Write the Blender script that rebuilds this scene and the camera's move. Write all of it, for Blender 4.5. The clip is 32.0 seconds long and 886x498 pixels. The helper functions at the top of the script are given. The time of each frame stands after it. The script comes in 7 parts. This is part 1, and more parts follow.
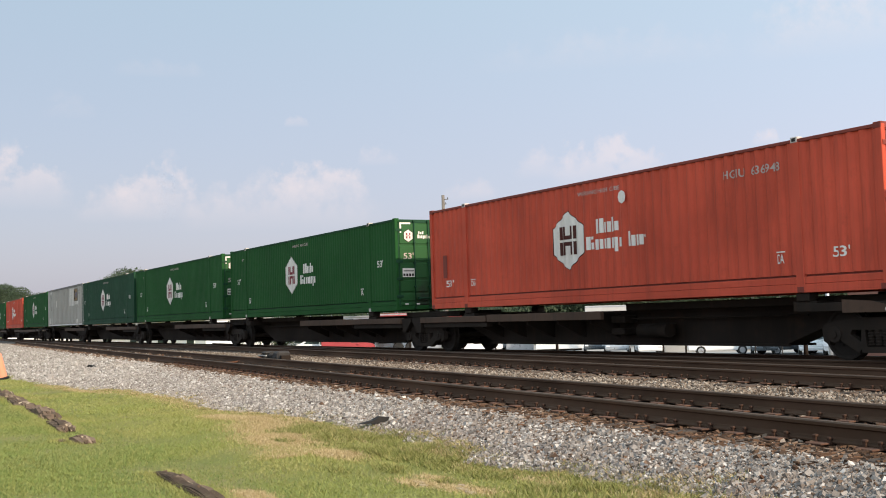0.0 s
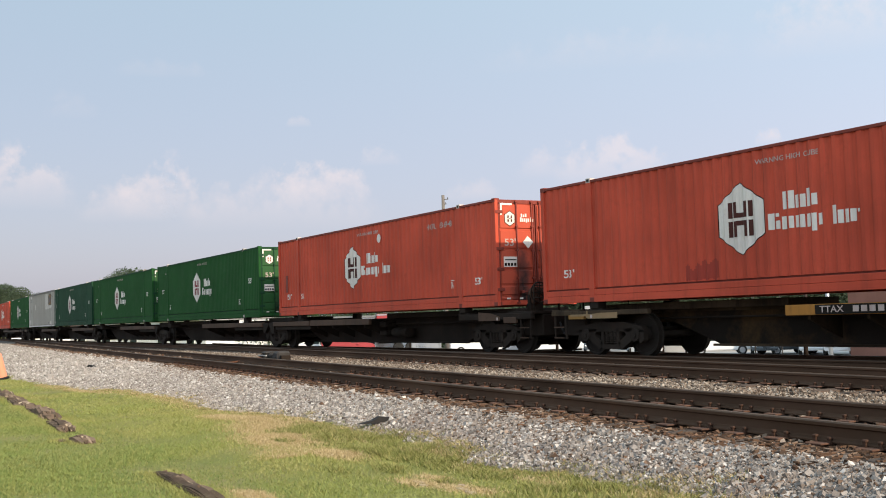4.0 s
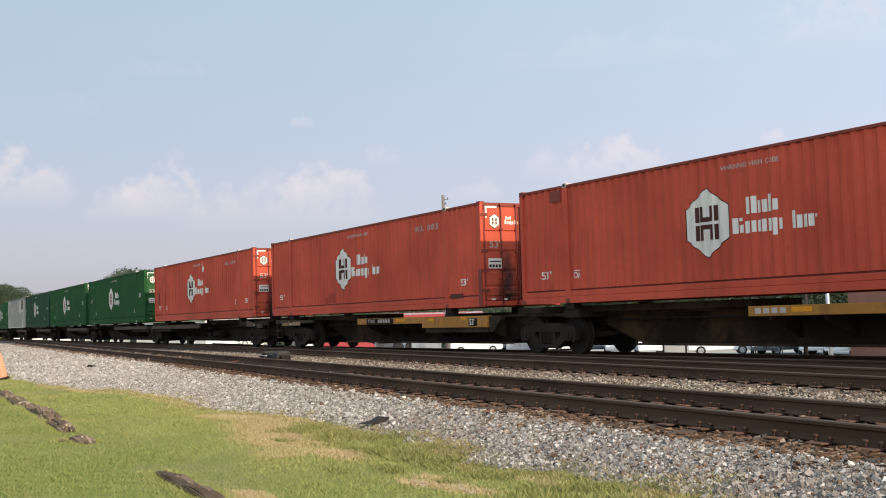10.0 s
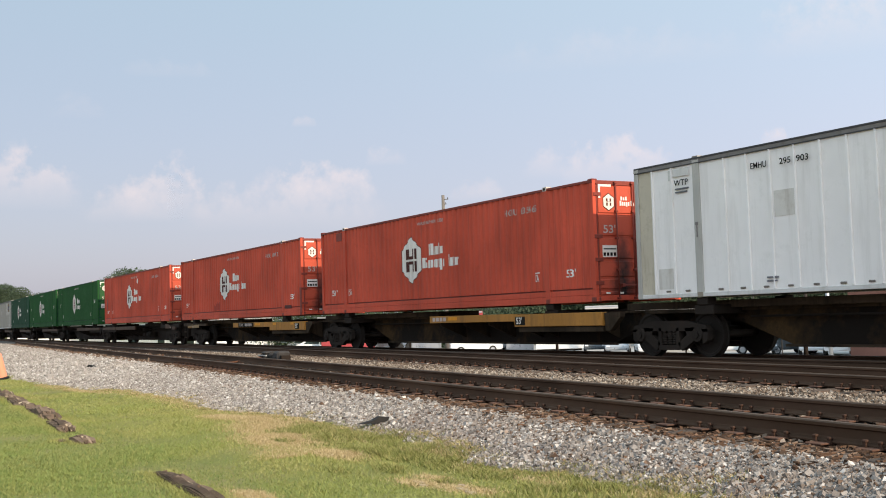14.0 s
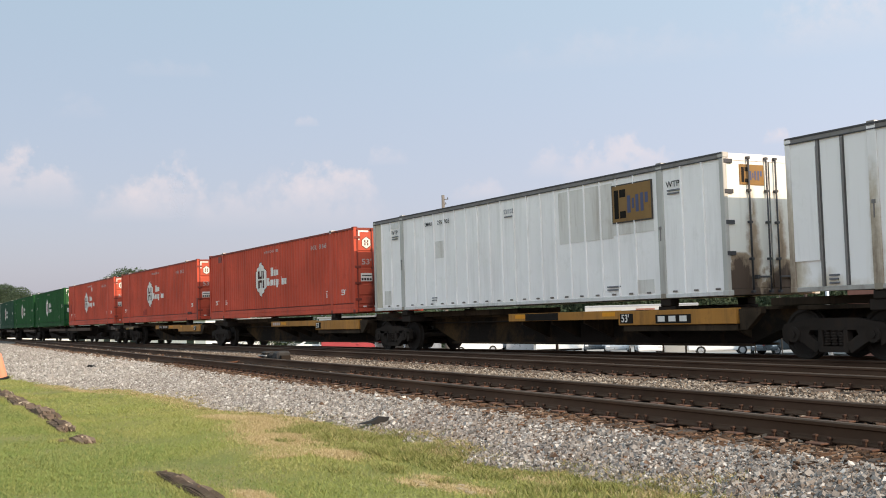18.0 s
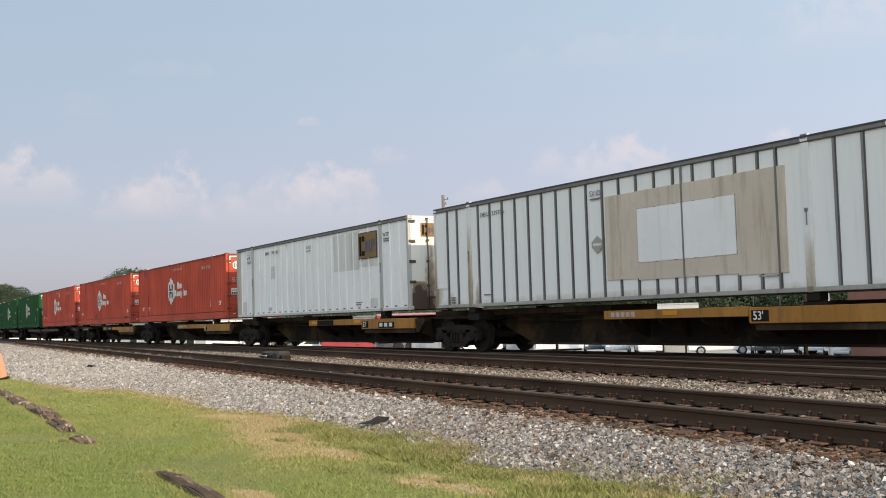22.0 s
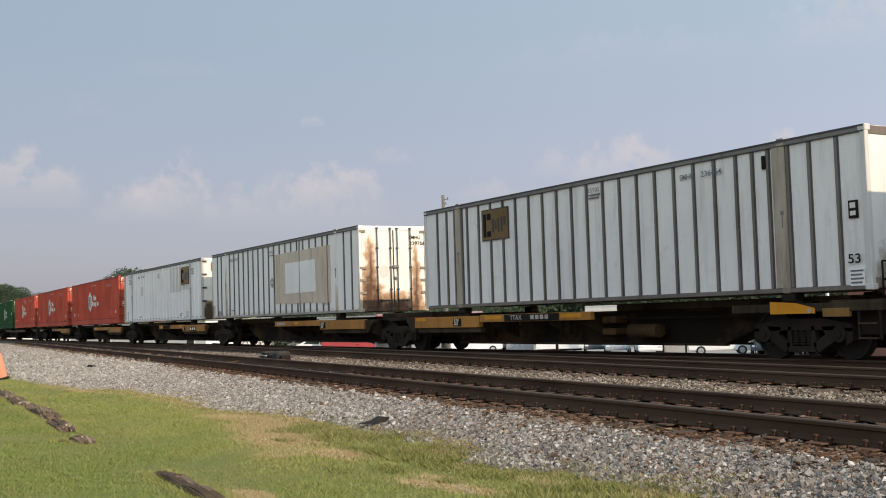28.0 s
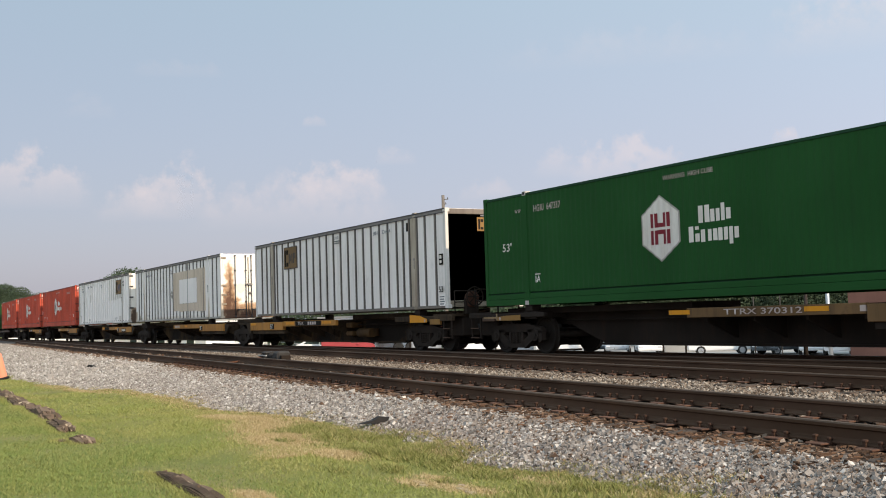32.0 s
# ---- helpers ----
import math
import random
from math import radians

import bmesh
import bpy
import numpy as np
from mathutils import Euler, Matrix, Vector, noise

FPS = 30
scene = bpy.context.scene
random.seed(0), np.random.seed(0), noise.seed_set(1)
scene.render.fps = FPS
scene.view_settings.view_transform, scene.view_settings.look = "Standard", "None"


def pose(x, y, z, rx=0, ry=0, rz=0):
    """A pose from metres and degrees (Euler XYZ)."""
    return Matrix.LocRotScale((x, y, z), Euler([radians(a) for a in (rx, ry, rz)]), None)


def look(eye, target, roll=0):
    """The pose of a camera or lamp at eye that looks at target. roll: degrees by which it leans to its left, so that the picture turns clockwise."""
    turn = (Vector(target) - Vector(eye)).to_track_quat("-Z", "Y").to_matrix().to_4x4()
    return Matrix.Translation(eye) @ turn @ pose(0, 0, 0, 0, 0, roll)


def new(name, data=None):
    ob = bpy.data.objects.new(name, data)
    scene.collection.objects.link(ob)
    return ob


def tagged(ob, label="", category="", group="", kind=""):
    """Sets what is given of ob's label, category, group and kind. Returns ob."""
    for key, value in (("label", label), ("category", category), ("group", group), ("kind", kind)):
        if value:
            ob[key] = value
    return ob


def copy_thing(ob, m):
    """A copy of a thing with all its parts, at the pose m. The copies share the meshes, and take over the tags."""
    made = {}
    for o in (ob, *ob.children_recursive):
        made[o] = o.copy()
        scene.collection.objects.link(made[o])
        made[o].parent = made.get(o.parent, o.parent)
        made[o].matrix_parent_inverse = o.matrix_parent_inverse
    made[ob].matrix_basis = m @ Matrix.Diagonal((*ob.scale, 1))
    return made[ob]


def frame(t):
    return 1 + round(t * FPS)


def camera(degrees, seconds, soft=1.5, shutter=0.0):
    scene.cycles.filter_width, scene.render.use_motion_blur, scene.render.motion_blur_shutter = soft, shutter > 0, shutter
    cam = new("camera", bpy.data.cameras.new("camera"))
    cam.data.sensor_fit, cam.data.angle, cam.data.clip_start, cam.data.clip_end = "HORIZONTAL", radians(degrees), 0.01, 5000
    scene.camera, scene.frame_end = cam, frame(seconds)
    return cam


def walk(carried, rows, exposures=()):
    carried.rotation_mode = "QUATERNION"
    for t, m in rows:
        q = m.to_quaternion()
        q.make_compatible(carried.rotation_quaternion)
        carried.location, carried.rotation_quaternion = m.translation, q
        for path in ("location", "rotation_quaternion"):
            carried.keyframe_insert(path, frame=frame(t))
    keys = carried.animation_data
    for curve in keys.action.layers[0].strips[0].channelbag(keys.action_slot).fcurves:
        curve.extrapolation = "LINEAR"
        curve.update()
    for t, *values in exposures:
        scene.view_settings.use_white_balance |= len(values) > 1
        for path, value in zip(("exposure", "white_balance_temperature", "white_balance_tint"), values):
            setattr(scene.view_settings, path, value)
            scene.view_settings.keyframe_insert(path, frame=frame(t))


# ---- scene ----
# One plan: x runs along the railway (trains leave towards -x), y away from the camera, z = 0 is the top of the rails.
RADIUS, Y_MAIN = 1803.7, 17.61          # the main line is a long arc
EYE = (0.0, 0.0, 0.958)
MAIN_DROP = -0.045                      # the main line's rails lie a little lower than the yard's
LOT = -2.2                              # the yard beyond the main line lies lower


def along(s, lat=0.0):
    """A point of the main line s metres along it, lat metres towards the camera's side."""
    a = s / RADIUS
    return Vector(((RADIUS + lat) * math.sin(a), Y_MAIN + RADIUS - (RADIUS + lat) * math.cos(a), 0.0))


def train_at(t):
    """How far the train's datum has come along the main line at t seconds."""
    return -28.96 - 3.10707 * t - 0.0036130 * t * t - 0.00014340 * t ** 3


def unit_pose(offset, t):
    """Pose of a container or car unit whose left end lies offset metres behind the datum."""
    s = train_at(t) + offset
    a, b = along(s + 1.077), along(s + 15.077)
    u = (b - a).normalized()
    p = (a + b) / 2 - u * 8.077
    return pose(p.x, p.y, 0, 0, 0, math.degrees(math.atan2(u.y, u.x)))


# ---- camera ----
cam = camera(42.906, 32.0, soft=1.0)
cam_pose = pose(*EYE, 90 + 3.4838, 0, 59.630) @ pose(0, 0, 0, 0, 0, -1.7292)
walk(cam, [(0.0, cam_pose), (32.0, cam_pose)], exposures=[(0.0, 0.26, 7520, 14), (13.0, 0.26, 7520, 14), (17.0, 0.25, 7520, 14), (19.0, 0.17, 7520, 14), (22.0, 0.14, 7520, 14), (24.0, -0.1, 7520, 14), (25.0, -0.12, 7520, 14), (28.0, -0.12, 7520, 14), (30.0, -0.03, 7520, 14), (32.0, 0.09, 7520, 14)])

# ---- light ----
SUN_EL, SUN_AZ = 28.0, 7.0              # the sun stands along +x, turned 7 degrees to +y
sun_dir = Vector((math.cos(radians(SUN_EL)) * math.cos(radians(SUN_AZ)), math.cos(radians(SUN_EL)) * math.sin(radians(SUN_AZ)), math.sin(radians(SUN_EL))))
world = bpy.data.worlds.new("sky")
scene.world = world
world.use_nodes = True
wn = world.node_tree
sky = wn.nodes.new("ShaderNodeTexSky")
sky.sky_type, sky.sun_disc = "NISHITA", False
sky.sun_elevation, sky.sun_rotation = radians(SUN_EL), radians(90 - SUN_AZ)
sky.air_density, sky.dust_density, sky.ozone_density = 1.0, 2.0, 3.0
haze = wn.nodes.new("ShaderNodeMix")          # thin even summer haze over the whole sky
haze.data_type = "RGBA"
haze.inputs["Factor"].default_value = 0.6
coord = wn.nodes.new("ShaderNodeTexCoord")
towards = wn.nodes.new("ShaderNodeVectorMath")  # haze scatters more light on the sun's side of the sky
towards.operation = "DOT_PRODUCT"
towards.inputs[1].default_value = sun_dir
lobe = wn.nodes.new("ShaderNodeMapRange")
lobe.inputs["From Min"].default_value, lobe.inputs["From Max"].default_value = -0.95, 1.0
lobe.inputs["To Min"].default_value, lobe.inputs["To Max"].default_value = 0.855, 3.1
glow = wn.nodes.new("ShaderNodeVectorMath")
glow.operation = "SCALE"
rise = wn.nodes.new("ShaderNodeSeparateXYZ")     # bluer overhead, milky near the horizon
height = wn.nodes.new("ShaderNodeMapRange")
height.inputs["From Min"].default_value, height.inputs["From Max"].default_value = 0.05, 0.33
tone = wn.nodes.new("ShaderNodeMix")
tone.data_type = "RGBA"
tone.inputs["A"].default_value, tone.inputs["B"].default_value = (4.66, 5.03, 7.08, 1), (3.72, 5.46, 6.92, 1)
wn.links.new(coord.outputs["Generated"], rise.inputs[0])
wn.links.new(rise.outputs["Z"], height.inputs["Value"])
wn.links.new(height.outputs["Result"], tone.inputs["Factor"])
wn.links.new(tone.outputs["Result"], glow.inputs[0])
wn.links.new(coord.outputs["Generated"], towards.inputs[0])
wn.links.new(towards.outputs["Value"], lobe.inputs["Value"])
wn.links.new(lobe.outputs["Result"], glow.inputs["Scale"])
wn.links.new(glow.outputs[0], haze.inputs["B"])
wn.links.new(sky.outputs["Color"], haze.inputs["A"])
wn.links.new(haze.outputs["Result"], wn.nodes["Background"].inputs["Color"])
wn.nodes["Background"].inputs["Strength"].default_value = 0.10
sun = new("sun", bpy.data.lights.new("sun", "SUN"))
sun.data.energy, sun.data.angle, sun.data.color = 3.45, radians(0.6), (1.0, 0.90, 0.75)
sun.matrix_world = look(sun_dir * 50, (0, 0, 0))


# ---- materials ----
def nodes_of(m):
    m.use_nodes = True
    nt = m.node_tree
    return nt, nt.nodes["Principled BSDF"]


def link(nt, a, b):
    nt.links.new(a, b)


def ramp(nt, fac, stops):
    n = nt.nodes.new("ShaderNodeValToRGB")
    while len(n.color_ramp.elements) < len(stops):
        n.color_ramp.elements.new(0.5)
    for e, (p, c) in zip(n.color_ramp.elements, stops):
        e.position, e.color = p, (*c, 1) if len(c) == 3 else c
    link(nt, fac, n.inputs["Fac"])
    return n.outputs["Color"]


def noise_tex(nt, scale, detail=4, rough=0.6, stretch=None, space="Object", dist=0.0):
    tc = nt.nodes.new("ShaderNodeTexCoord")
    src = tc.outputs[space]
    if stretch:
        mp = nt.nodes.new("ShaderNodeMapping")
        mp.inputs["Scale"].default_value = stretch
        link(nt, src, mp.inputs["Vector"])
        src = mp.outputs["Vector"]
    n = nt.nodes.new("ShaderNodeTexNoise")
    n.inputs["Scale"].default_value, n.inputs["Detail"].default_value, n.inputs["Roughness"].default_value = scale, detail, rough
    n.inputs["Distortion"].default_value = dist
    link(nt, src, n.inputs["Vector"])
    return n.outputs["Fac"]


def mix(nt, fac, a, b, kind="MIX"):
    n = nt.nodes.new("ShaderNodeMix")
    n.data_type, n.blend_type = "RGBA", kind
    for sock, v in ((n.inputs["Factor"], fac), (n.inputs["A"], a), (n.inputs["B"], b)):
        if isinstance(v, (int, float)):
            sock.default_value = v
        elif isinstance(v, tuple):
            sock.default_value = (*v, 1)
        else:
            link(nt, v, sock)
    return n.outputs["Result"]


def math_node(nt, op, a, b=0.0, clamp=False):
    n = nt.nodes.new("ShaderNodeMath")
    n.operation, n.use_clamp = op, clamp
    for sock, v in ((n.inputs[0], a), (n.inputs[1], b)):
        if isinstance(v, (int, float)):
            sock.default_value = v
        else:
            link(nt, v, sock)
    return n.outputs[0]


def bumped(nt, bsdf, height, strength, distance):
    b = nt.nodes.new("ShaderNodeBump")
    b.inputs["Strength"].default_value, b.inputs["Distance"].default_value = strength, distance
    link(nt, height, b.inputs["Height"])
    link(nt, b.outputs["Normal"], bsdf.inputs["Normal"])


def grey(v):
    return (v, v, v)


def painted(name, base, rough=0.5, dirt=(0.08, 0.06, 0.045), dirt_amount=0.35, streaks=0.3, fade=0.25, metal=0.0, spec=0.22, bump=0.15):
    """Worn paint: slow fading, upright dirt streaks, fine grain."""
    m = bpy.data.materials.new(name)
    nt, b = nodes_of(m)
    slow = noise_tex(nt, 0.55, 3)
    light = tuple(min(1, c * (1 + fade) + 0.02 * fade) for c in base)
    dark = tuple(c * (1 - fade) for c in base)
    col = mix(nt, ramp(nt, slow, [(0.3, grey(0)), (0.7, grey(1))]), dark, light)
    streak = noise_tex(nt, 5.0, 5, 0.65, (1.0, 1.0, 0.09))
    col = mix(nt, math_node(nt, "MULTIPLY", ramp(nt, streak, [(0.5, grey(0)), (0.78, grey(1))]), streaks), col, dirt)
    spots = noise_tex(nt, 2.2, 6, 0.7)
    col = mix(nt, math_node(nt, "MULTIPLY", ramp(nt, spots, [(0.55, grey(0)), (0.85, grey(1))]), dirt_amount), col, dirt)
    link(nt, col, b.inputs["Base Color"])
    fine = noise_tex(nt, 40, 3)
    link(nt, ramp(nt, spots, [(0.2, grey(max(0, rough - 0.1))), (0.9, grey(min(1, rough + 0.22)))]), b.inputs["Roughness"])
    b.inputs["Metallic"].default_value = metal
    b.inputs["Specular IOR Level"].default_value = spec
    bumped(nt, b, fine, bump, 0.004)
    return m


def stuff_material(name, stops, rough=0.9, patches=None, bump=0.0):
    """Colour by island, with slow patches (scale, colour, threshold)."""
    m = bpy.data.materials.new(name)
    nt, b = nodes_of(m)
    g = nt.nodes.new("ShaderNodeNewGeometry")
    col = ramp(nt, g.outputs["Random Per Island"], stops)
    for scale, colour, lo, hi, amount in patches or ():
        f = ramp(nt, noise_tex(nt, scale, 4, 0.6), [(lo, grey(0)), (hi, grey(1))])
        col = mix(nt, math_node(nt, "MULTIPLY", f, amount), col, colour)
    link(nt, col, b.inputs["Base Color"])
    b.inputs["Roughness"].default_value = rough
    b.inputs["Specular IOR Level"].default_value = 0.2
    if bump:
        bumped(nt, b, noise_tex(nt, 60, 4), bump, 0.01)
    return m


def pieces_material(name, stops, rough, scale=8, stretch=(1, 1, 1), grain=0.35):
    """Colour by piece (Object Info's Random) with grain."""
    m = bpy.data.materials.new(name)
    nt, b = nodes_of(m)
    info = nt.nodes.new("ShaderNodeObjectInfo")
    col = ramp(nt, info.outputs["Random"], stops)
    n = noise_tex(nt, scale, 5, 0.65, stretch)
    col = mix(nt, math_node(nt, "MULTIPLY", ramp(nt, n, [(0.35, grey(0)), (0.7, grey(1))]), grain), col, (0.03, 0.022, 0.018))
    link(nt, col, b.inputs["Base Color"])
    b.inputs["Roughness"].default_value = rough
    bumped(nt, b, n, 0.4, 0.01)
    return m


M_RED = painted("red_paint", (0.605, 0.083, 0.043), 0.6, (0.16, 0.034, 0.022), 0.42, 0.42, 0.2)
M_RED_PATCH = painted("darker_crimson_paint", (0.38, 0.048, 0.03), 0.6, (0.22, 0.035, 0.022), 0.6, 0.5, 0.25)
M_RED_DARK = painted("red_seal_paint", (0.24, 0.045, 0.03), 0.5, (0.06, 0.03, 0.025), 0.5, 0.4, 0.15)
M_GREEN = painted("green_paint", (0.012, 0.079, 0.019), 0.7, (0.018, 0.048, 0.018), 0.25, 0.25, 0.12, 0.0, 0.13)
M_GREEN_DARK = painted("dark_green_paint", (0.012, 0.056, 0.027), 0.65, (0.02, 0.035, 0.02), 0.3, 0.3, 0.15, 0.0, 0.14)
M_WHITE = painted("white_sheet_paint", (0.90, 0.825, 0.78), 0.42, (0.34, 0.28, 0.22), 0.34, 0.36, 0.07)
M_STAIN = painted("stained_white_sheet_paint", (0.74, 0.675, 0.61), 0.45, (0.36, 0.26, 0.18), 0.5, 0.6, 0.06)
M_POST_GREY = painted("grey_post_metal", (0.23, 0.205, 0.19), 0.55, (0.12, 0.085, 0.06), 0.6, 0.6, 0.15)
M_POST_BEIGE = painted("beige_post_metal", (0.30, 0.245, 0.185), 0.55, (0.14, 0.11, 0.08), 0.6, 0.5, 0.15)
M_DARK_RAIL = painted("dark_roof_rail_metal", (0.075, 0.07, 0.072), 0.5, (0.04, 0.035, 0.03), 0.4, 0.2, 0.2)
M_SHEET_GREY = painted("greyed_white_sheet_paint", (0.42, 0.375, 0.325), 0.5, (0.2, 0.18, 0.14), 0.4, 0.3, 0.08)
M_RIB = painted("white_rib_paint", (0.97, 0.90, 0.855), 0.42, (0.48, 0.41, 0.34), 0.3, 0.3, 0.04)
M_WHITE_BRIGHT = painted("bright_white_sheet_paint", (0.96, 0.88, 0.83), 0.42, (0.45, 0.39, 0.32), 0.25, 0.26, 0.05)
M_SEAM = painted("weathered_seam_paint", (0.70, 0.655, 0.61), 0.5, (0.28, 0.24, 0.18), 0.4, 0.5, 0.1)
M_POST_BROWN = painted("grey_brown_post_metal", (0.20, 0.165, 0.14), 0.6, (0.10, 0.065, 0.045), 0.7, 0.7, 0.2)
M_RIB_GREY = painted("dusty_rail_metal", (0.40, 0.36, 0.32), 0.55, (0.15, 0.11, 0.085), 0.7, 0.6, 0.2)
M_LIFT_GREY = painted("weathered_lift_post_paint", (0.52, 0.48, 0.43), 0.55, (0.2, 0.15, 0.11), 0.6, 0.6, 0.15)
M_LIFT_BEIGE = painted("stained_beige_lift_post_paint", (0.46, 0.38, 0.295), 0.6, (0.16, 0.10, 0.07), 0.9, 0.9, 0.2)
M_TAN = painted("tan_glue_stain", (0.70, 0.56, 0.44), 0.65, (0.36, 0.25, 0.16), 0.45, 0.7, 0.08)
M_GOLD = painted("gold_decal", (0.28, 0.15, 0.05), 0.5, (0.13, 0.075, 0.04), 0.7, 0.45, 0.2)
M_GOLD_WORN = painted("weathered_gold_decal", (0.21, 0.12, 0.05), 0.6, (0.10, 0.065, 0.045), 0.8, 0.5, 0.25)
M_CASTING = painted("worn_bare_casting", (0.52, 0.47, 0.43), 0.6, (0.18, 0.11, 0.08), 0.6, 0.3, 0.2)
M_MAROON = painted("dark_maroon_decal", (0.085, 0.022, 0.016), 0.6, (0.12, 0.03, 0.02), 0.3, 0.2, 0.2)
M_DECAL_DARK = painted("dark_decal", (0.02, 0.016, 0.013), 0.8, (0.06, 0.05, 0.05), 0.2, 0.1, 0.2, 0.0, 0.06)
M_DECAL_GREY = painted("grey_decal", (0.17, 0.165, 0.175), 0.5, (0.10, 0.09, 0.09), 0.2, 0.1, 0.2)
M_DECAL_FADED = painted("faded_dark_decal", (0.075, 0.06, 0.052), 0.6, (0.10, 0.065, 0.045), 0.5, 0.3, 0.2)
M_DECAL_BLUE = painted("blue_decal", (0.085, 0.095, 0.17), 0.5, (0.06, 0.05, 0.05), 0.2, 0.1, 0.2)
M_DECAL_WHITE = painted("white_decal", (0.80, 0.735, 0.665), 0.5, (0.40, 0.27, 0.21), 0.4, 0.35, 0.08)
M_DECAL_PALE = painted("worn_pale_decal", (0.50, 0.40, 0.36), 0.55, (0.30, 0.16, 0.12), 0.6, 0.4, 0.1)
M_DECAL_CRIMSON = painted("crimson_decal", (0.25, 0.02, 0.03), 0.45, (0.10, 0.02, 0.02), 0.2, 0.1, 0.1)
M_YELLOW = painted("railcar_yellow_paint", (0.43, 0.18, 0.036), 0.56, (0.085, 0.05, 0.028), 0.7, 0.55, 0.22)
M_BRIGHT = painted("bright_yellow_patch_paint", (0.74, 0.285, 0.018), 0.5, (0.15, 0.08, 0.03), 0.35, 0.3, 0.1)
M_DULL = painted("dull_orange_patch_paint", (0.26, 0.13, 0.035), 0.6, (0.06, 0.04, 0.025), 0.7, 0.4, 0.2)
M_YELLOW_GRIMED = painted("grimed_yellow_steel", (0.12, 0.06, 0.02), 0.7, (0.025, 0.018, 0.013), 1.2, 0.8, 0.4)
M_RUST_DARK = painted("sooty_rust", (0.085, 0.036, 0.022), 0.85, (0.02, 0.015, 0.012), 0.6, 0.3, 0.3)
M_RUSTY_YELLOW = painted("rusty_yellow_brown_paint", (0.165, 0.088, 0.036), 0.65, (0.04, 0.027, 0.02), 1.0, 0.7, 0.3)
M_STEP_TAN = painted("faded_tan_step_paint", (0.26, 0.165, 0.085), 0.6, (0.05, 0.032, 0.022), 0.9, 0.6, 0.25)
# darker copy of the post metal: shade beside the lit rib, put into colour
M_POST_SHADE = painted("shadowed_post_metal", (0.095, 0.084, 0.078), 0.6, (0.06, 0.045, 0.035), 0.5, 0.4, 0.2)
M_BEIGE_SHEET = painted("yellowed_beige_sheet_paint", (0.60, 0.51, 0.39), 0.55, (0.26, 0.19, 0.12), 0.7, 0.7, 0.1)
M_BROWN = painted("railcar_brown_paint", (0.08, 0.044, 0.028), 0.65, (0.03, 0.024, 0.02), 0.7, 0.5, 0.25)
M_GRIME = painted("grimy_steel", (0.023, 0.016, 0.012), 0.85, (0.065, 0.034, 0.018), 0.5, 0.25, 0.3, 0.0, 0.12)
# grime darkened to near black: the belly's shadow is part of this colour
M_GRIME_YELLOW_SHADE = painted("shaded_grimy_yellow_steel", (0.044, 0.026, 0.013), 0.8, (0.014, 0.010, 0.008), 1.5, 1.0, 0.8, 0.0, 0.12)
M_WHEEL = painted("wheel_steel", (0.023, 0.017, 0.013), 0.8, (0.05, 0.03, 0.02), 0.5, 0.1, 0.2, 0.1)
M_RUST = painted("rust", (0.13, 0.05, 0.025), 0.85, (0.06, 0.03, 0.02), 0.6, 0.2, 0.3)
M_RAIL = painted("rail_steel", (0.088, 0.049, 0.031), 0.85, (0.12, 0.05, 0.026), 0.55, 0.1, 0.25, 0.0, 0.1)
M_RAILHEAD = painted("rail_head_steel", (0.105, 0.07, 0.05), 0.7, (0.09, 0.05, 0.032), 0.5, 0.1, 0.15, 0.15)
M_TIE = pieces_material("creosoted_wood", [(0, (0.055, 0.036, 0.026)), (0.5, (0.09, 0.058, 0.04)), (1, (0.13, 0.078, 0.05))], 0.9, 3, (1, 9, 9), 0.5)
M_PLATE = pieces_material("rusty_plate", [(0, (0.10, 0.045, 0.027)), (1, (0.20, 0.085, 0.047))], 0.85, 14, (1, 1, 1), 0.5)
M_SPIKE = painted("spike_iron", (0.065, 0.033, 0.021), 0.9, (0.11, 0.045, 0.026), 0.5, 0.1, 0.2)
M_STONE = stuff_material("ballast_stone", [(0, (0.085, 0.07, 0.062)), (0.15, (0.175, 0.15, 0.134)), (0.6, (0.262, 0.23, 0.208)), (0.88, (0.35, 0.315, 0.288)), (1, (0.60, 0.56, 0.525))], 0.92, [(0.8, (0.20, 0.145, 0.11), 0.5, 0.74, 0.5)], 0.4)
M_STONE_TAN = stuff_material("tan_ballast_stone", [(0, (0.05, 0.037, 0.028)), (0.3, (0.14, 0.107, 0.084)), (0.7, (0.25, 0.203, 0.165)), (1, (0.42, 0.365, 0.31))], 0.94, [(1.2, (0.16, 0.10, 0.066), 0.5, 0.75, 0.45)], 0.3)
M_STONE_DUSTY = stuff_material("dusty_ballast_stone", [(0, (0.19, 0.167, 0.146)), (0.3, (0.29, 0.26, 0.233)), (0.8, (0.385, 0.35, 0.318)), (1, (0.56, 0.525, 0.49))], 0.95, [(0.5, (0.30, 0.25, 0.21), 0.5, 0.75, 0.4)], 0.3)
M_STONE_BROWN = stuff_material("rust_dusted_ballast_stone", [(0, (0.05, 0.03, 0.02)), (0.4, (0.12, 0.074, 0.05)), (0.8, (0.215, 0.15, 0.11)), (1, (0.42, 0.34, 0.28))], 0.94, [(1.4, (0.15, 0.062, 0.033), 0.48, 0.72, 0.6)])
M_SPLINTER = stuff_material("rusty_splinters", [(0, (0.035, 0.022, 0.016)), (0.4, (0.085, 0.048, 0.03)), (0.8, (0.15, 0.082, 0.05)), (1, (0.26, 0.18, 0.13))], 0.92)
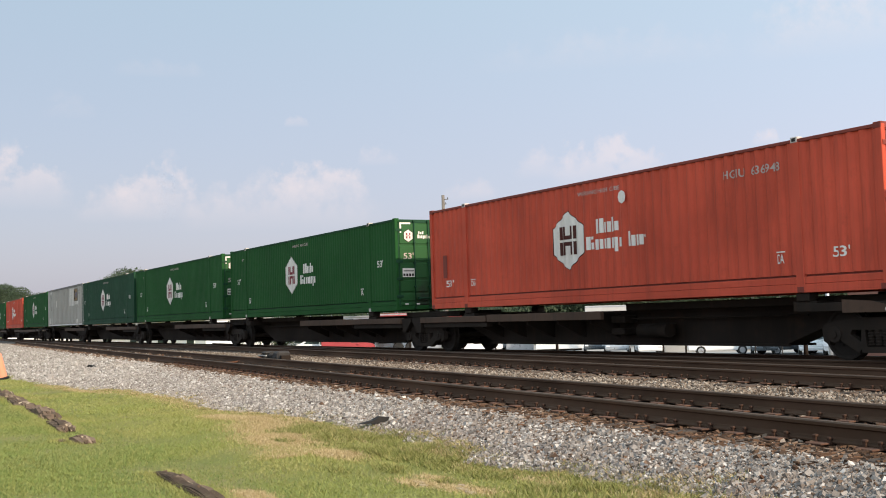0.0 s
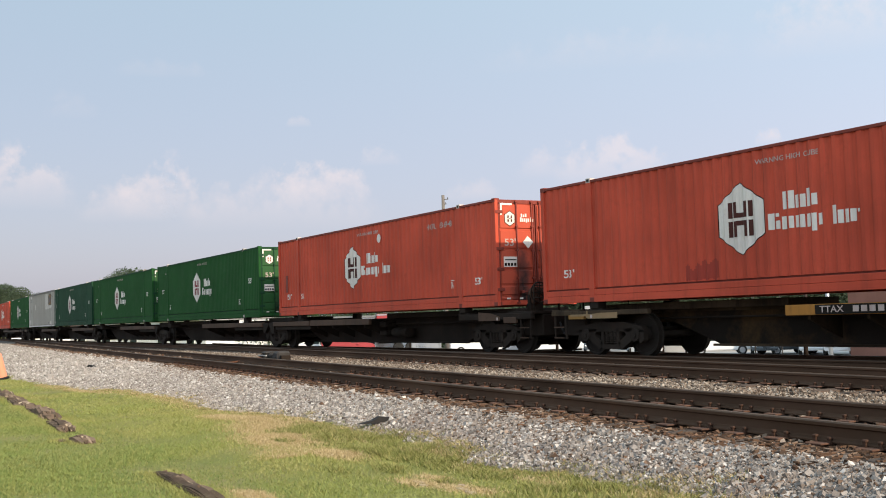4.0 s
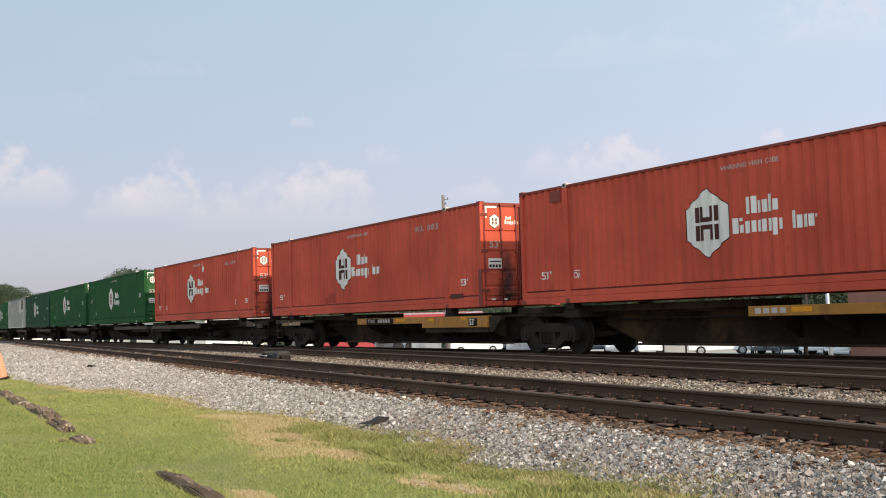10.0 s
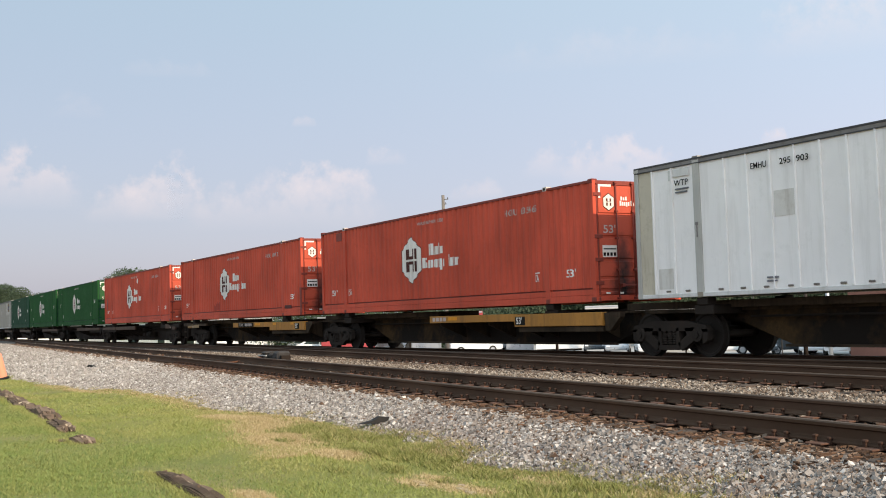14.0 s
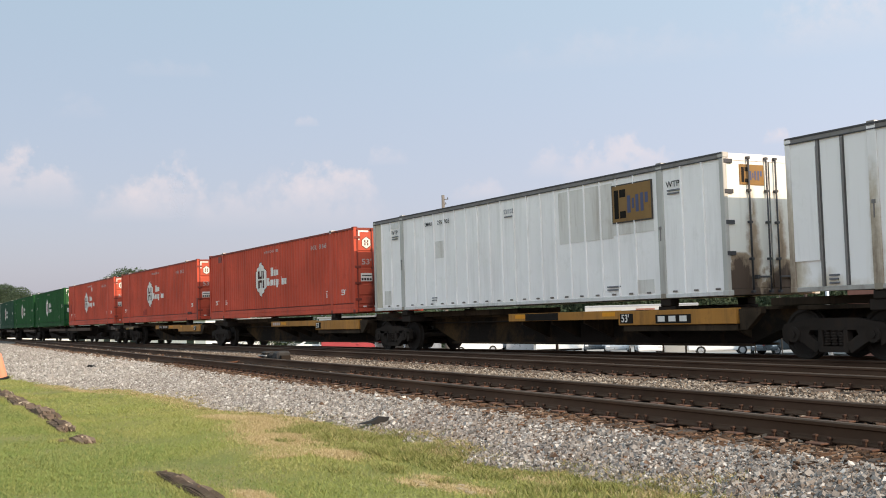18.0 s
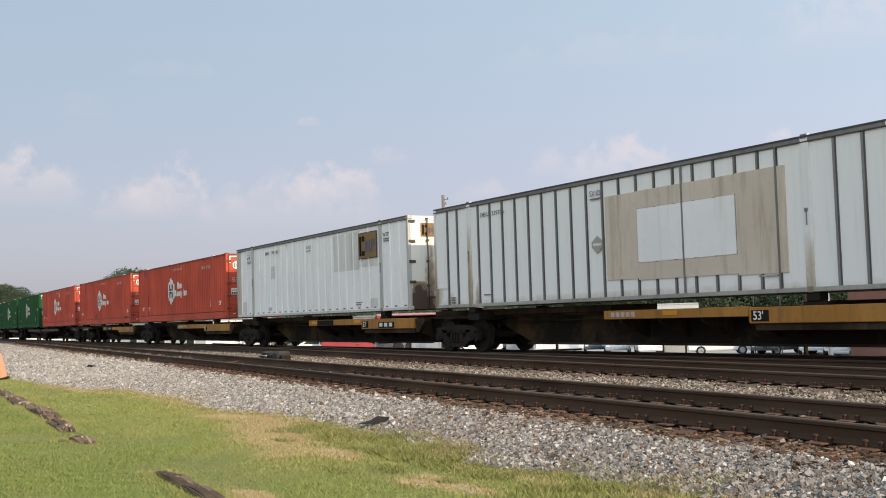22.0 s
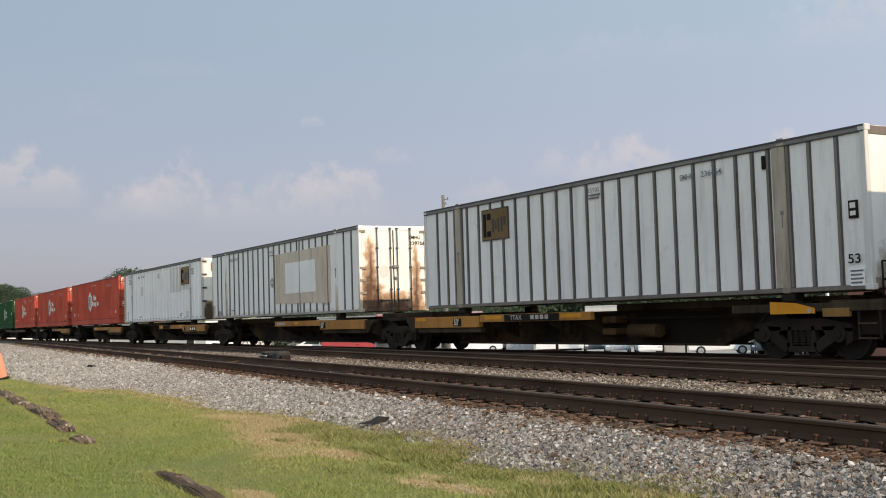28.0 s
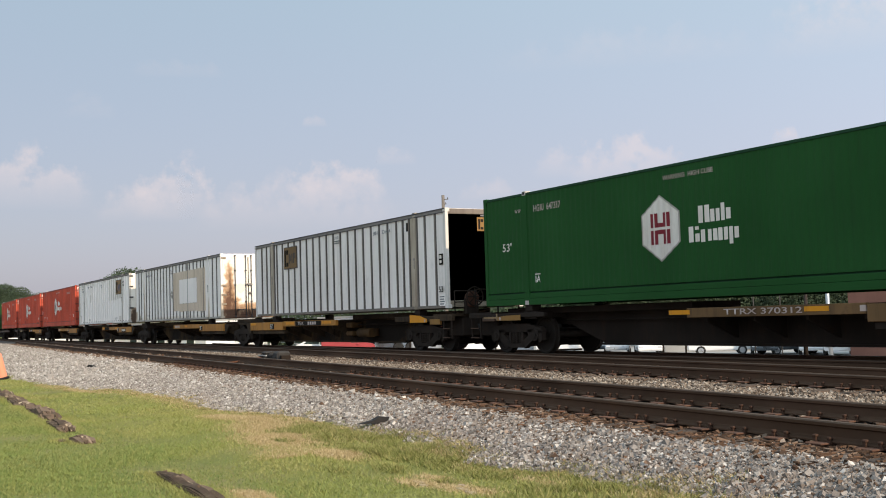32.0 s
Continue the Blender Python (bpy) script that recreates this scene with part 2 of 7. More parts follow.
M_GRASS = stuff_material("lawn_grass", [(0, (0.202, 0.217, 0.062)), (0.5, (0.268, 0.277, 0.085)), (0.85, (0.33, 0.318, 0.115)), (1, (0.43, 0.37, 0.17))], 0.8, [(0.55, (0.36, 0.31, 0.13), 0.5, 0.7, 0.42), (1.7, (0.33, 0.28, 0.12), 0.55, 0.72, 0.3), (0.35, (0.20, 0.255, 0.068), 0.46, 0.66, 0.45)])
M_GRASS_LUSH = stuff_material("lush_lawn_grass", [(0, (0.112, 0.162, 0.05)), (0.5, (0.15, 0.207, 0.067)), (1, (0.21, 0.238, 0.084))], 0.8, [(0.7, (0.17, 0.235, 0.06), 0.45, 0.65, 0.5), (2.0, (0.30, 0.29, 0.11), 0.58, 0.75, 0.35)])
M_TUFT = stuff_material("coarse_grass_tuft", [(0, (0.12, 0.145, 0.04)), (0.6, (0.215, 0.22, 0.068)), (0.9, (0.32, 0.28, 0.11)), (1, (0.42, 0.34, 0.16))], 0.8)
M_STRAW = stuff_material("dry_grass", [(0, (0.25, 0.18, 0.08)), (0.5, (0.45, 0.335, 0.18)), (1, (0.60, 0.48, 0.29))], 0.85)
M_LEAF = stuff_material("tree_leaves", [(0, (0.068, 0.095, 0.058)), (0.5, (0.085, 0.116, 0.07)), (1, (0.107, 0.138, 0.086))], 0.9, [(0.25, (0.072, 0.102, 0.048), 0.45, 0.7, 0.4)])
_nt = M_LEAF.node_tree                   # thin leaves let part of the light through
_b = _nt.nodes["Principled BSDF"]
_tr, _mx = _nt.nodes.new("ShaderNodeBsdfTranslucent"), _nt.nodes.new("ShaderNodeMixShader")
_mx.inputs[0].default_value = 0.4
_nt.links.new(_b.inputs["Base Color"].links[0].from_socket, _tr.inputs["Color"])
_nt.links.new(_b.outputs[0], _mx.inputs[1]), _nt.links.new(_tr.outputs[0], _mx.inputs[2])
_nt.links.new(_mx.outputs[0], _nt.nodes["Material Output"].inputs[0])
M_BARK = painted("bark", (0.09, 0.07, 0.05), 0.9, (0.04, 0.03, 0.02), 0.6, 0.4, 0.3)
M_POLE_DARK = painted("dark_pole_wood", (0.06, 0.046, 0.04), 0.85, (0.04, 0.03, 0.026), 0.5, 0.6, 0.2)
M_POLE = painted("weathered_pole_wood", (0.20, 0.175, 0.155), 0.85, (0.07, 0.055, 0.045), 0.5, 0.6, 0.2)
M_WIRE = painted("wire", (0.04, 0.04, 0.045), 0.6)
M_CONC = painted("concrete", (0.36, 0.35, 0.335), 0.85, (0.24, 0.22, 0.19), 0.5, 0.1, 0.12)
M_BRICKWALL = painted("brick_wall", (0.26, 0.115, 0.085), 0.85, (0.14, 0.07, 0.05), 0.5, 0.2, 0.15)
M_CARWHITE = painted("white_car_paint", (0.78, 0.78, 0.78), 0.25, (0.5, 0.48, 0.45), 0.1, 0.1, 0.04)
M_TRAILER = painted("dusty_white_trailer_paint", (0.47, 0.46, 0.45), 0.55, (0.25, 0.23, 0.2), 0.3, 0.3, 0.08)
M_CARRED = painted("red_car_paint", (0.36, 0.055, 0.06), 0.4, (0.2, 0.03, 0.03), 0.1, 0.1, 0.1)
M_CARSILVER = painted("silver_car_paint", (0.42, 0.43, 0.45), 0.28, (0.3, 0.3, 0.3), 0.1, 0.1, 0.05, 0.6)
M_CARDARK = painted("dark_grey_car_paint", (0.09, 0.10, 0.11), 0.25, (0.1, 0.1, 0.1), 0.1, 0.1, 0.1, 0.4)
M_TYRE = painted("tyre_rubber", (0.02, 0.02, 0.02), 0.85)
M_LIGHTLENS = painted("lamp_lens", (0.6, 0.6, 0.62), 0.15)
M_ORANGE = painted("orange_plastic", (0.84, 0.31, 0.19), 0.5, (0.4, 0.12, 0.06), 0.3, 0.3, 0.1)
M_BOXGREY = painted("grey_machine_paint", (0.05, 0.045, 0.042), 0.8, (0.02, 0.016, 0.013), 0.6, 0.4, 0.2)
M_TIMBER = stuff_material("rotten_timber", [(0, (0.075, 0.047, 0.03)), (0.45, (0.155, 0.10, 0.068)), (0.85, (0.25, 0.168, 0.115)), (1, (0.58, 0.44, 0.29))], 0.95, [(6.0, (0.06, 0.042, 0.03), 0.52, 0.7, 0.7), (1.5, (0.36, 0.27, 0.17), 0.58, 0.75, 0.5)], 0.8)
M_BLACK = painted("black_rubber_and_hollow_shade", (0.018, 0.017, 0.017), 0.75)


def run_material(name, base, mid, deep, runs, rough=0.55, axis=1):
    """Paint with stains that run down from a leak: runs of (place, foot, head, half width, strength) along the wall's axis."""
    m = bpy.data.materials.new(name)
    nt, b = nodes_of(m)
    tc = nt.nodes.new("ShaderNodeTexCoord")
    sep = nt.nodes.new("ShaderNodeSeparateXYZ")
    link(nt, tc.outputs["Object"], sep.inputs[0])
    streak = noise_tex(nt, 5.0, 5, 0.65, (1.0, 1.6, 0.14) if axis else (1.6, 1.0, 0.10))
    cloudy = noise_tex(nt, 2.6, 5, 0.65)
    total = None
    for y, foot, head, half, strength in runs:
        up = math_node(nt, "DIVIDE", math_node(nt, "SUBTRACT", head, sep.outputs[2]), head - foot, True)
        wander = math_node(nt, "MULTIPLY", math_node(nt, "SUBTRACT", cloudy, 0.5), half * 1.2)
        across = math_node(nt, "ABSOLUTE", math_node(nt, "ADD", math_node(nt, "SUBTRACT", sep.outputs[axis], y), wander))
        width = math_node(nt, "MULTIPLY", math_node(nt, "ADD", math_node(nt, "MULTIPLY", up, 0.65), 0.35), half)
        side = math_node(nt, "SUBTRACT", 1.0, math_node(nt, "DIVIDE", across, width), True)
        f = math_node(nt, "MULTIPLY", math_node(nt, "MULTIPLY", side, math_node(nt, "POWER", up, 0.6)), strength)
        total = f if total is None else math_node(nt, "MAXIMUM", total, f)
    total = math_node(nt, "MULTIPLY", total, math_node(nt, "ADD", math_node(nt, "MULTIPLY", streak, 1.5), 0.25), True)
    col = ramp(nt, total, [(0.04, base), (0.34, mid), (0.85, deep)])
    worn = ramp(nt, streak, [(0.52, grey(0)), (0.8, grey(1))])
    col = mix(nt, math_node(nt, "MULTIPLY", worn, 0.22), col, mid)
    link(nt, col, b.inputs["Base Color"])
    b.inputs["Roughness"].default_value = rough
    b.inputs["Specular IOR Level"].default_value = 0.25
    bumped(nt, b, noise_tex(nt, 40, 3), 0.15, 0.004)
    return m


M_DOOR_RUN = run_material("rust_run_door_paint", (0.90, 0.84, 0.76), (0.52, 0.33, 0.20), (0.125, 0.06, 0.036), [(-0.90, 1.1, 3.9, 0.52, 1.5), (0.86, 1.1, 3.7, 0.32, 1.2), (0.0, 1.0, 1.95, 2.4, 1.5), (-0.7, 1.2, 2.4, 0.6, 1.2)])
M_DOOR_DIRTY = run_material("rust_run_dirty_door_paint", (0.85, 0.80, 0.72), (0.44, 0.32, 0.22), (0.105, 0.066, 0.046), [(-0.52, 1.0, 3.6, 0.34, 0.75), (-0.9, 1.0, 2.12, 0.7, 3.2), (0.25, 1.1, 3.4, 0.3, 0.8), (0.4, 1.0, 2.0, 1.2, 2.5)])
M_END_DIRTY = run_material("dirty_white_end_paint", (0.86, 0.82, 0.77), (0.50, 0.42, 0.34), (0.10, 0.07, 0.05), [(-0.69, 1.2, 2.9, 0.08, 1.7), (-0.6, 1.1, 2.3, 0.85, 1.2), (0.3, 1.1, 2.0, 1.2, 1.0), (0.1, 1.7, 2.5, 0.4, 0.4)])
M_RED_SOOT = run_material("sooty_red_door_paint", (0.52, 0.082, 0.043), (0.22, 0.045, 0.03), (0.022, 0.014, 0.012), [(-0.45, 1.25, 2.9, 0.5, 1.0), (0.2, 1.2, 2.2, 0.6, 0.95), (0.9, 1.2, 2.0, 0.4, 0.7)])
M_GREEN_SOOT = run_material("sooty_green_door_paint", (0.016, 0.088, 0.024), (0.02, 0.05, 0.02), (0.012, 0.016, 0.012), [(-0.3, 1.2, 2.3, 0.6, 0.8), (0.6, 1.2, 2.0, 0.6, 0.7)])
M_SIDE_RUN = run_material("streaked_white_sheet_paint", (0.95, 0.875, 0.825), (0.62, 0.51, 0.39), (0.24, 0.17, 0.115), [(0.1, 1.2, 3.4, 0.42, 0.55), (1.98, 1.2, 3.9, 0.22, 0.5), (2.35, 1.2, 1.95, 0.28, 0.8), (0.9, 1.2, 1.7, 0.9, 0.45), (8.0, 1.22, 1.48, 22.0, 0.38)], 0.45, 0)
M_POST_RUN = run_material("streaked_lift_post_paint", (0.88, 0.81, 0.76), (0.58, 0.47, 0.36), (0.22, 0.15, 0.10), [(0.06, 1.2, 3.7, 0.5, 0.8), (1.98, 1.2, 3.6, 0.4, 0.85), (14.17, 1.2, 2.4, 0.4, 0.5), (16.1, 1.2, 2.6, 0.4, 0.5)], 0.5, 0)
M_GLASS = bpy.data.materials.new("car_glass")
_nt, _b = nodes_of(M_GLASS)
_b.inputs["Base Color"].default_value, _b.inputs["Roughness"].default_value = (0.03, 0.045, 0.045, 1), 0.06


def ground_material(name, a, b, c, lo=0.4, hi=0.65):
    m = bpy.data.materials.new(name)
    nt, bs = nodes_of(m)
    col = mix(nt, ramp(nt, noise_tex(nt, 0.5, 5, 0.65), [(lo, grey(0)), (hi, grey(1))]), a, b)
    col = mix(nt, math_node(nt, "MULTIPLY", ramp(nt, noise_tex(nt, 14, 5, 0.7), [(0.35, grey(0)), (0.75, grey(1))]), 0.6), col, c)
    link(nt, col, bs.inputs["Base Color"])
    bs.inputs["Roughness"].default_value = 0.95
    bs.inputs["Specular IOR Level"].default_value = 0.15
    bumped(nt, bs, noise_tex(nt, 30, 5, 0.7), 0.6, 0.03)
    return m


M_SOIL = ground_material("lawn_soil", (0.18, 0.195, 0.06), (0.25, 0.215, 0.10), (0.12, 0.13, 0.045), 0.5, 0.66)
M_BARE = ground_material("bare_sandy_soil", (0.44, 0.35, 0.26), (0.54, 0.45, 0.35), (0.29, 0.215, 0.15))
# ochre paint blotches on near black that includes the shade under the car
M_SILL_YELLOW = ground_material("blotched_shaded_grimy_yellow_sill", (0.02, 0.0145, 0.011), (0.095, 0.053, 0.022), (0.018, 0.013, 0.010), 0.5, 0.64)
M_BED = ground_material("ballast_bed", (0.15, 0.128, 0.108), (0.22, 0.19, 0.165), (0.07, 0.056, 0.045))


# ---- mesh helpers ----
def box(bm, x0, x1, y0, y1, z0, z1, bevel=0.0):
    vs = [bm.verts.new((x, y, z)) for x in (x0, x1) for y in (y0, y1) for z in (z0, z1)]
    fs = [bm.faces.new([vs[i] for i in f]) for f in ((0, 1, 3, 2), (4, 6, 7, 5), (0, 4, 5, 1), (2, 3, 7, 6), (0, 2, 6, 4), (1, 5, 7, 3))]
    if bevel:
        bmesh.ops.bevel(bm, geom=list({e for f in fs for e in f.edges}), offset=bevel, segments=1, affect="EDGES")


def prism(bm, pts, a, b, axis="y"):
    """Extrudes a flat outline (pairs) from a to b along the axis; pairs are (x, z), (y, z) or (x, y)."""
    def at(p, k):
        return {"y": (p[0], k, p[1]), "x": (k, p[0], p[1]), "z": (p[0], p[1], k)}[axis]
    lo, hi = [bm.verts.new(at(p, a)) for p in pts], [bm.verts.new(at(p, b)) for p in pts]
    n = len(pts)
    bm.faces.new(lo), bm.faces.new(hi[::-1])
    for i in range(n):
        bm.faces.new((lo[i], hi[i], hi[(i + 1) % n], lo[(i + 1) % n]))
    bmesh.ops.recalc_face_normals(bm, faces=bm.faces)


def rod(bm, p, q, r, seg=8, r2=None, caps=True):
    p, q = Vector(p), Vector(q)
    z = (q - p).normalized()
    x = z.orthogonal().normalized()
    y = z.cross(x)
    rings = [[bm.verts.new(c + (x * math.cos(2 * math.pi * i / seg) + y * math.sin(2 * math.pi * i / seg)) * k) for i in range(seg)] for c, k in ((p, r), (q, r if r2 is None else r2))]
    for i in range(seg):
        f = bm.faces.new((rings[0][i], rings[0][(i + 1) % seg], rings[1][(i + 1) % seg], rings[1][i]))
        f.smooth = True
    if caps:
        bm.faces.new(rings[0][::-1]), bm.faces.new(rings[1])


def lathe(bm, profile, axis_point=(0, 0, 0), seg=24):
    """Turns a profile of (radius, y) about the y axis."""
    rings = [[bm.verts.new((axis_point[0] + r * math.cos(2 * math.pi * i / seg), axis_point[1] + y, axis_point[2] + r * math.sin(2 * math.pi * i / seg))) for i in range(seg)] for r, y in profile]
    for a, b in zip(rings, rings[1:]):
        for i in range(seg):
            bm.faces.new((a[i], a[(i + 1) % seg], b[(i + 1) % seg], b[i]))
    bm.faces.new(rings[0][::-1]), bm.faces.new(rings[-1])
    bmesh.ops.recalc_face_normals(bm, faces=bm.faces)


def mesh_of(name, bm, material):
    me = bpy.data.meshes.new(name)
    bm.to_mesh(me)
    bm.free()
    me.materials.append(material)
    return me


def part(name, bm, material, parent, label="", at=None):
    """ONE mesh object under a thing or under a part."""
    me = bm if isinstance(bm, bpy.types.Mesh) else mesh_of(name, bm, material)
    ob = new(name, me)
    ob.parent = parent
    if at is not None:
        ob.matrix_basis = at
    return tagged(ob, label)


def boxes(*rows, bevel=0.0):
    bm = bmesh.new()
    for r in rows:
        box(bm, *r, bevel=bevel)
    return bm


def raw_mesh(name, verts, faces_n, corners, material):
    """A mesh from numpy arrays of alike faces with that many corners."""
    me = bpy.data.meshes.new(name)
    n = len(faces_n)
    me.vertices.add(len(verts)), me.loops.add(n * corners), me.polygons.add(n)
    me.vertices.foreach_set("co", np.asarray(verts, dtype=np.float32).ravel())
    me.loops.foreach_set("vertex_index", np.asarray(faces_n, dtype=np.int32).ravel())
    me.polygons.foreach_set("loop_start", np.arange(0, n * corners, corners, dtype=np.int32))
    me.update(calc_edges=True)
    me.shade_flat()
    me.materials.append(material)
    return me


LETTERS = {}


def lettering(body, height, material, parent, name="lettering", at=None):
    """Words as a flat mesh in the x-z plane, lower left corner at the pose."""
    key = (body, height, material.name)
    if key not in LETTERS:
        cu = bpy.data.curves.new("words", "FONT")
        cu.body, cu.size, cu.fill_mode = body, height * 1.4, "BOTH"
        cu.extrude, cu.offset = 0.0015, height * 0.02
        ob = new("words", cu)
        me = bpy.data.meshes.new_from_object(ob)
        bpy.data.objects.remove(ob)
        me.transform(Matrix.Rotation(radians(90), 4, "X"))
        me.materials.clear()
        me.materials.append(material)
        LETTERS[key] = me
    return tagged(part(name, LETTERS[key], material, parent, at=at), kind="stuff")


# ---- the large structure ----
def grass_edge(x):
    """y at which the lawn meets the stones."""
    base = np.interp(x, (-60, -45, -38, -31, -27, -25.4, -22.1, -19.3, -17, -14.9, -12.6, -10.8, -9.6, -8.4, -6.8, -4), (5.5, 6.1, 6.25, 6.1, 6.3, 6.8, 6.9, 6.55, 6.75, 6.9, 6.6, 6.4, 6.12, 6.3, 6.15, 5.8))
    return float(base) - 0.06 + 0.12 * noise.noise((x * 0.8, 7.7, 0)) + 0.2 * noise.noise((x * 2.6, 1.7, 0)) + 0.12 * noise.noise((x * 6.1, 3.3, 0))


def yard_near_rail(x):
    """y of the near rail of the yard track, which swings away from the camera towards -x."""
    return 6.88 - 0.1018 * x


def branch_near_rail(x):
    """y of the near rail of the turnout track between the yard track and the main line."""
    return 11.55 - 0.110 * x


def main_y(x, lat=0.0):
    return Y_MAIN - lat + x * x / (2 * RADIUS)


def bed_height(x, y):
    """Height of the ballast at a place: flat under the tracks, falling to the lawn and to the lot."""
    top, e = -0.225, grass_edge(x)
    shoulder = yard_near_rail(x) - 0.75
    far = main_y(x) + 2.3
    z = top
    if y < shoulder:
        k = max(0.0, min(1.0, (y - e + 0.25) / max(0.3, shoulder - e + 0.25)))
        z = -0.56 + (top + 0.56) * (k ** 0.8)
    elif y < shoulder + 2.9:
        z = top - 0.004
    elif main_y(x) - 1.9 < y < far:
        z = top + MAIN_DROP - 0.01
    elif y > far:
        z = top - min(0.4, (y - far) * 0.3)
    return z + 0.018 * noise.noise((x * 2.1, y * 2.1, 0.5))


def build_ground():
    bm = bmesh.new()
    xs = [-4000, -900, -300, -200, -150, -120, -90, -75] + [-60 + 1.5 * i for i in range(44)] + [12, 40, 120, 400, 4000]
    ys = [-4000, -600, -100, -30, -8] + [-4 + 0.75 * i for i in range(15)] + [9]
    grid = []
    for x in xs:
        foot = main_y(max(-200, min(60, x)))
        row = []
        for y in ys:
            near = -62 < x < 10 and -6 < y < 7
            row.append(bm.verts.new((x, y, -0.5 + (0.035 * noise.noise((x * 0.35, y * 0.35, 1.7)) if near else 0.0))))
        for y, z in ((foot + 3.2, -0.5), (foot + 4.6, -1.0), (foot + 8.5, LOT - 0.05), (60, LOT - 0.05), (120, LOT - 0.05), (300, LOT - 0.05), (900, LOT - 0.05), (4000, LOT - 0.05)):
            row.append(bm.verts.new((x, y, z)))
        grid.append(row)
    for a, b in zip(grid, grid[1:]):
        for i in range(len(a) - 1):
            bm.faces.new((a[i], b[i], b[i + 1], a[i + 1]))
    tagged(new("ground", mesh_of("ground", bm, M_SOIL)), "short lawn soil and open ground reaching the horizon", "ground", kind="structure")


def build_bed():
    bm = bmesh.new()
    grid = []
    for i in range(430):
        x = 14 - 0.5 * i
        e, sh, far = grass_edge(x), yard_near_rail(x) - 0.75, main_y(x) + 2.3
        ys = [e - 0.3 + (sh - e + 0.3) * k / 7 for k in range(8)] + [sh + (far - sh) * k / 16 for k in range(1, 17)] + [far + 0.5, far + 1.0, far + 1.6]
        grid.append([bm.verts.new((x, y, bed_height(x, y))) for y in ys])
    for a, b in zip(grid, grid[1:]):
        for k in range(len(a) - 1):
            bm.faces.new((a[k], a[k + 1], b[k + 1], b[k]))
    tagged(new("ballast_bed", mesh_of("ballast_bed", bm, M_BED)), "grey crushed-stone bed under the railway tracks", "ballast", kind="structure")


RAIL_OUTLINE = [(-0.07, -0.17), (0.07, -0.17), (0.07, -0.158), (0.018, -0.142), (0.010, -0.125), (0.010, -0.05), (0.034, -0.038), (0.037, -0.012), (0.03, 0.0), (-0.03, 0.0), (-0.037, -0.012), (-0.034, -0.038), (-0.010, -0.05), (-0.010, -0.125), (-0.018, -0.142), (-0.07, -0.158)]


def rail(parent, curve, x0, x1, step):
    """A steel rail swept along y = curve(x)."""
    bm = bmesh.new()
    n = max(1, round((x1 - x0) / step))
    rings = []
    for i in range(n + 1):
        x = x0 + (x1 - x0) * i / n
        dy = (curve(x + 0.1) - curve(x - 0.1)) / 0.2
        k = 1 / math.hypot(1, dy)
        rings.append([bm.verts.new((x - dy * k * a, curve(x) + k * a, z)) for a, z in RAIL_OUTLINE])
    m = len(RAIL_OUTLINE)
    for a, b in zip(rings, rings[1:]):
        for i in range(m):
            f = bm.faces.new((a[i], b[i], b[(i + 1) % m], a[(i + 1) % m]))
            f.material_index = 1 if i in (7, 8, 9) else 0
    bm.faces.new(rings[0]), bm.faces.new(rings[-1][::-1])
    bmesh.ops.recalc_face_normals(bm, faces=bm.faces)
    ob = part("rail", bm, M_RAIL, parent, "rusty steel rail with a worn head")
    ob.data.materials.append(M_RAILHEAD)
    return ob


def tie_mesh(variant):
    bm = bmesh.new()
    box(bm, -0.115, 0.115, -1.3, 1.3, -0.19, 0.0, 0.012)
    for v in bm.verts:
        v.co += Vector((noise.noise(v.co * 3 + Vector((variant, 0, 0))) * 0.012, noise.noise(v.co * 2 + Vector((0, variant, 9))) * 0.05, noise.noise(v.co * 4 + Vector((variant, 5, 0))) * 0.01))
    return mesh_of("tie", bm, M_TIE)


def spike_mesh():
    bm = bmesh.new()
    box(bm, -0.014, 0.014, -0.014, 0.014, 0.0, 0.035)
    box(bm, -0.022, 0.022, -0.026, 0.02, 0.03, 0.056, 0.007)
    return mesh_of("spike", bm, M_SPIKE)


def plate_mesh():
    bm = bmesh.new()
    box(bm, -0.095, 0.095, -0.19, 0.19, 0.0, 0.016, 0.004)
    return mesh_of("tie_plate", bm, M_PLATE)


def anchor_mesh():
    bm = bmesh.new()
    box(bm, -0.012, 0.012, -0.095, 0.095, -0.02, 0.012, 0.004)
    return mesh_of("rail_anchor", bm, M_SPIKE)


TIES = [tie_mesh(k) for k in range(3)]
SPIKE, PLATE, ANCHOR = spike_mesh(), plate_mesh(), anchor_mesh()


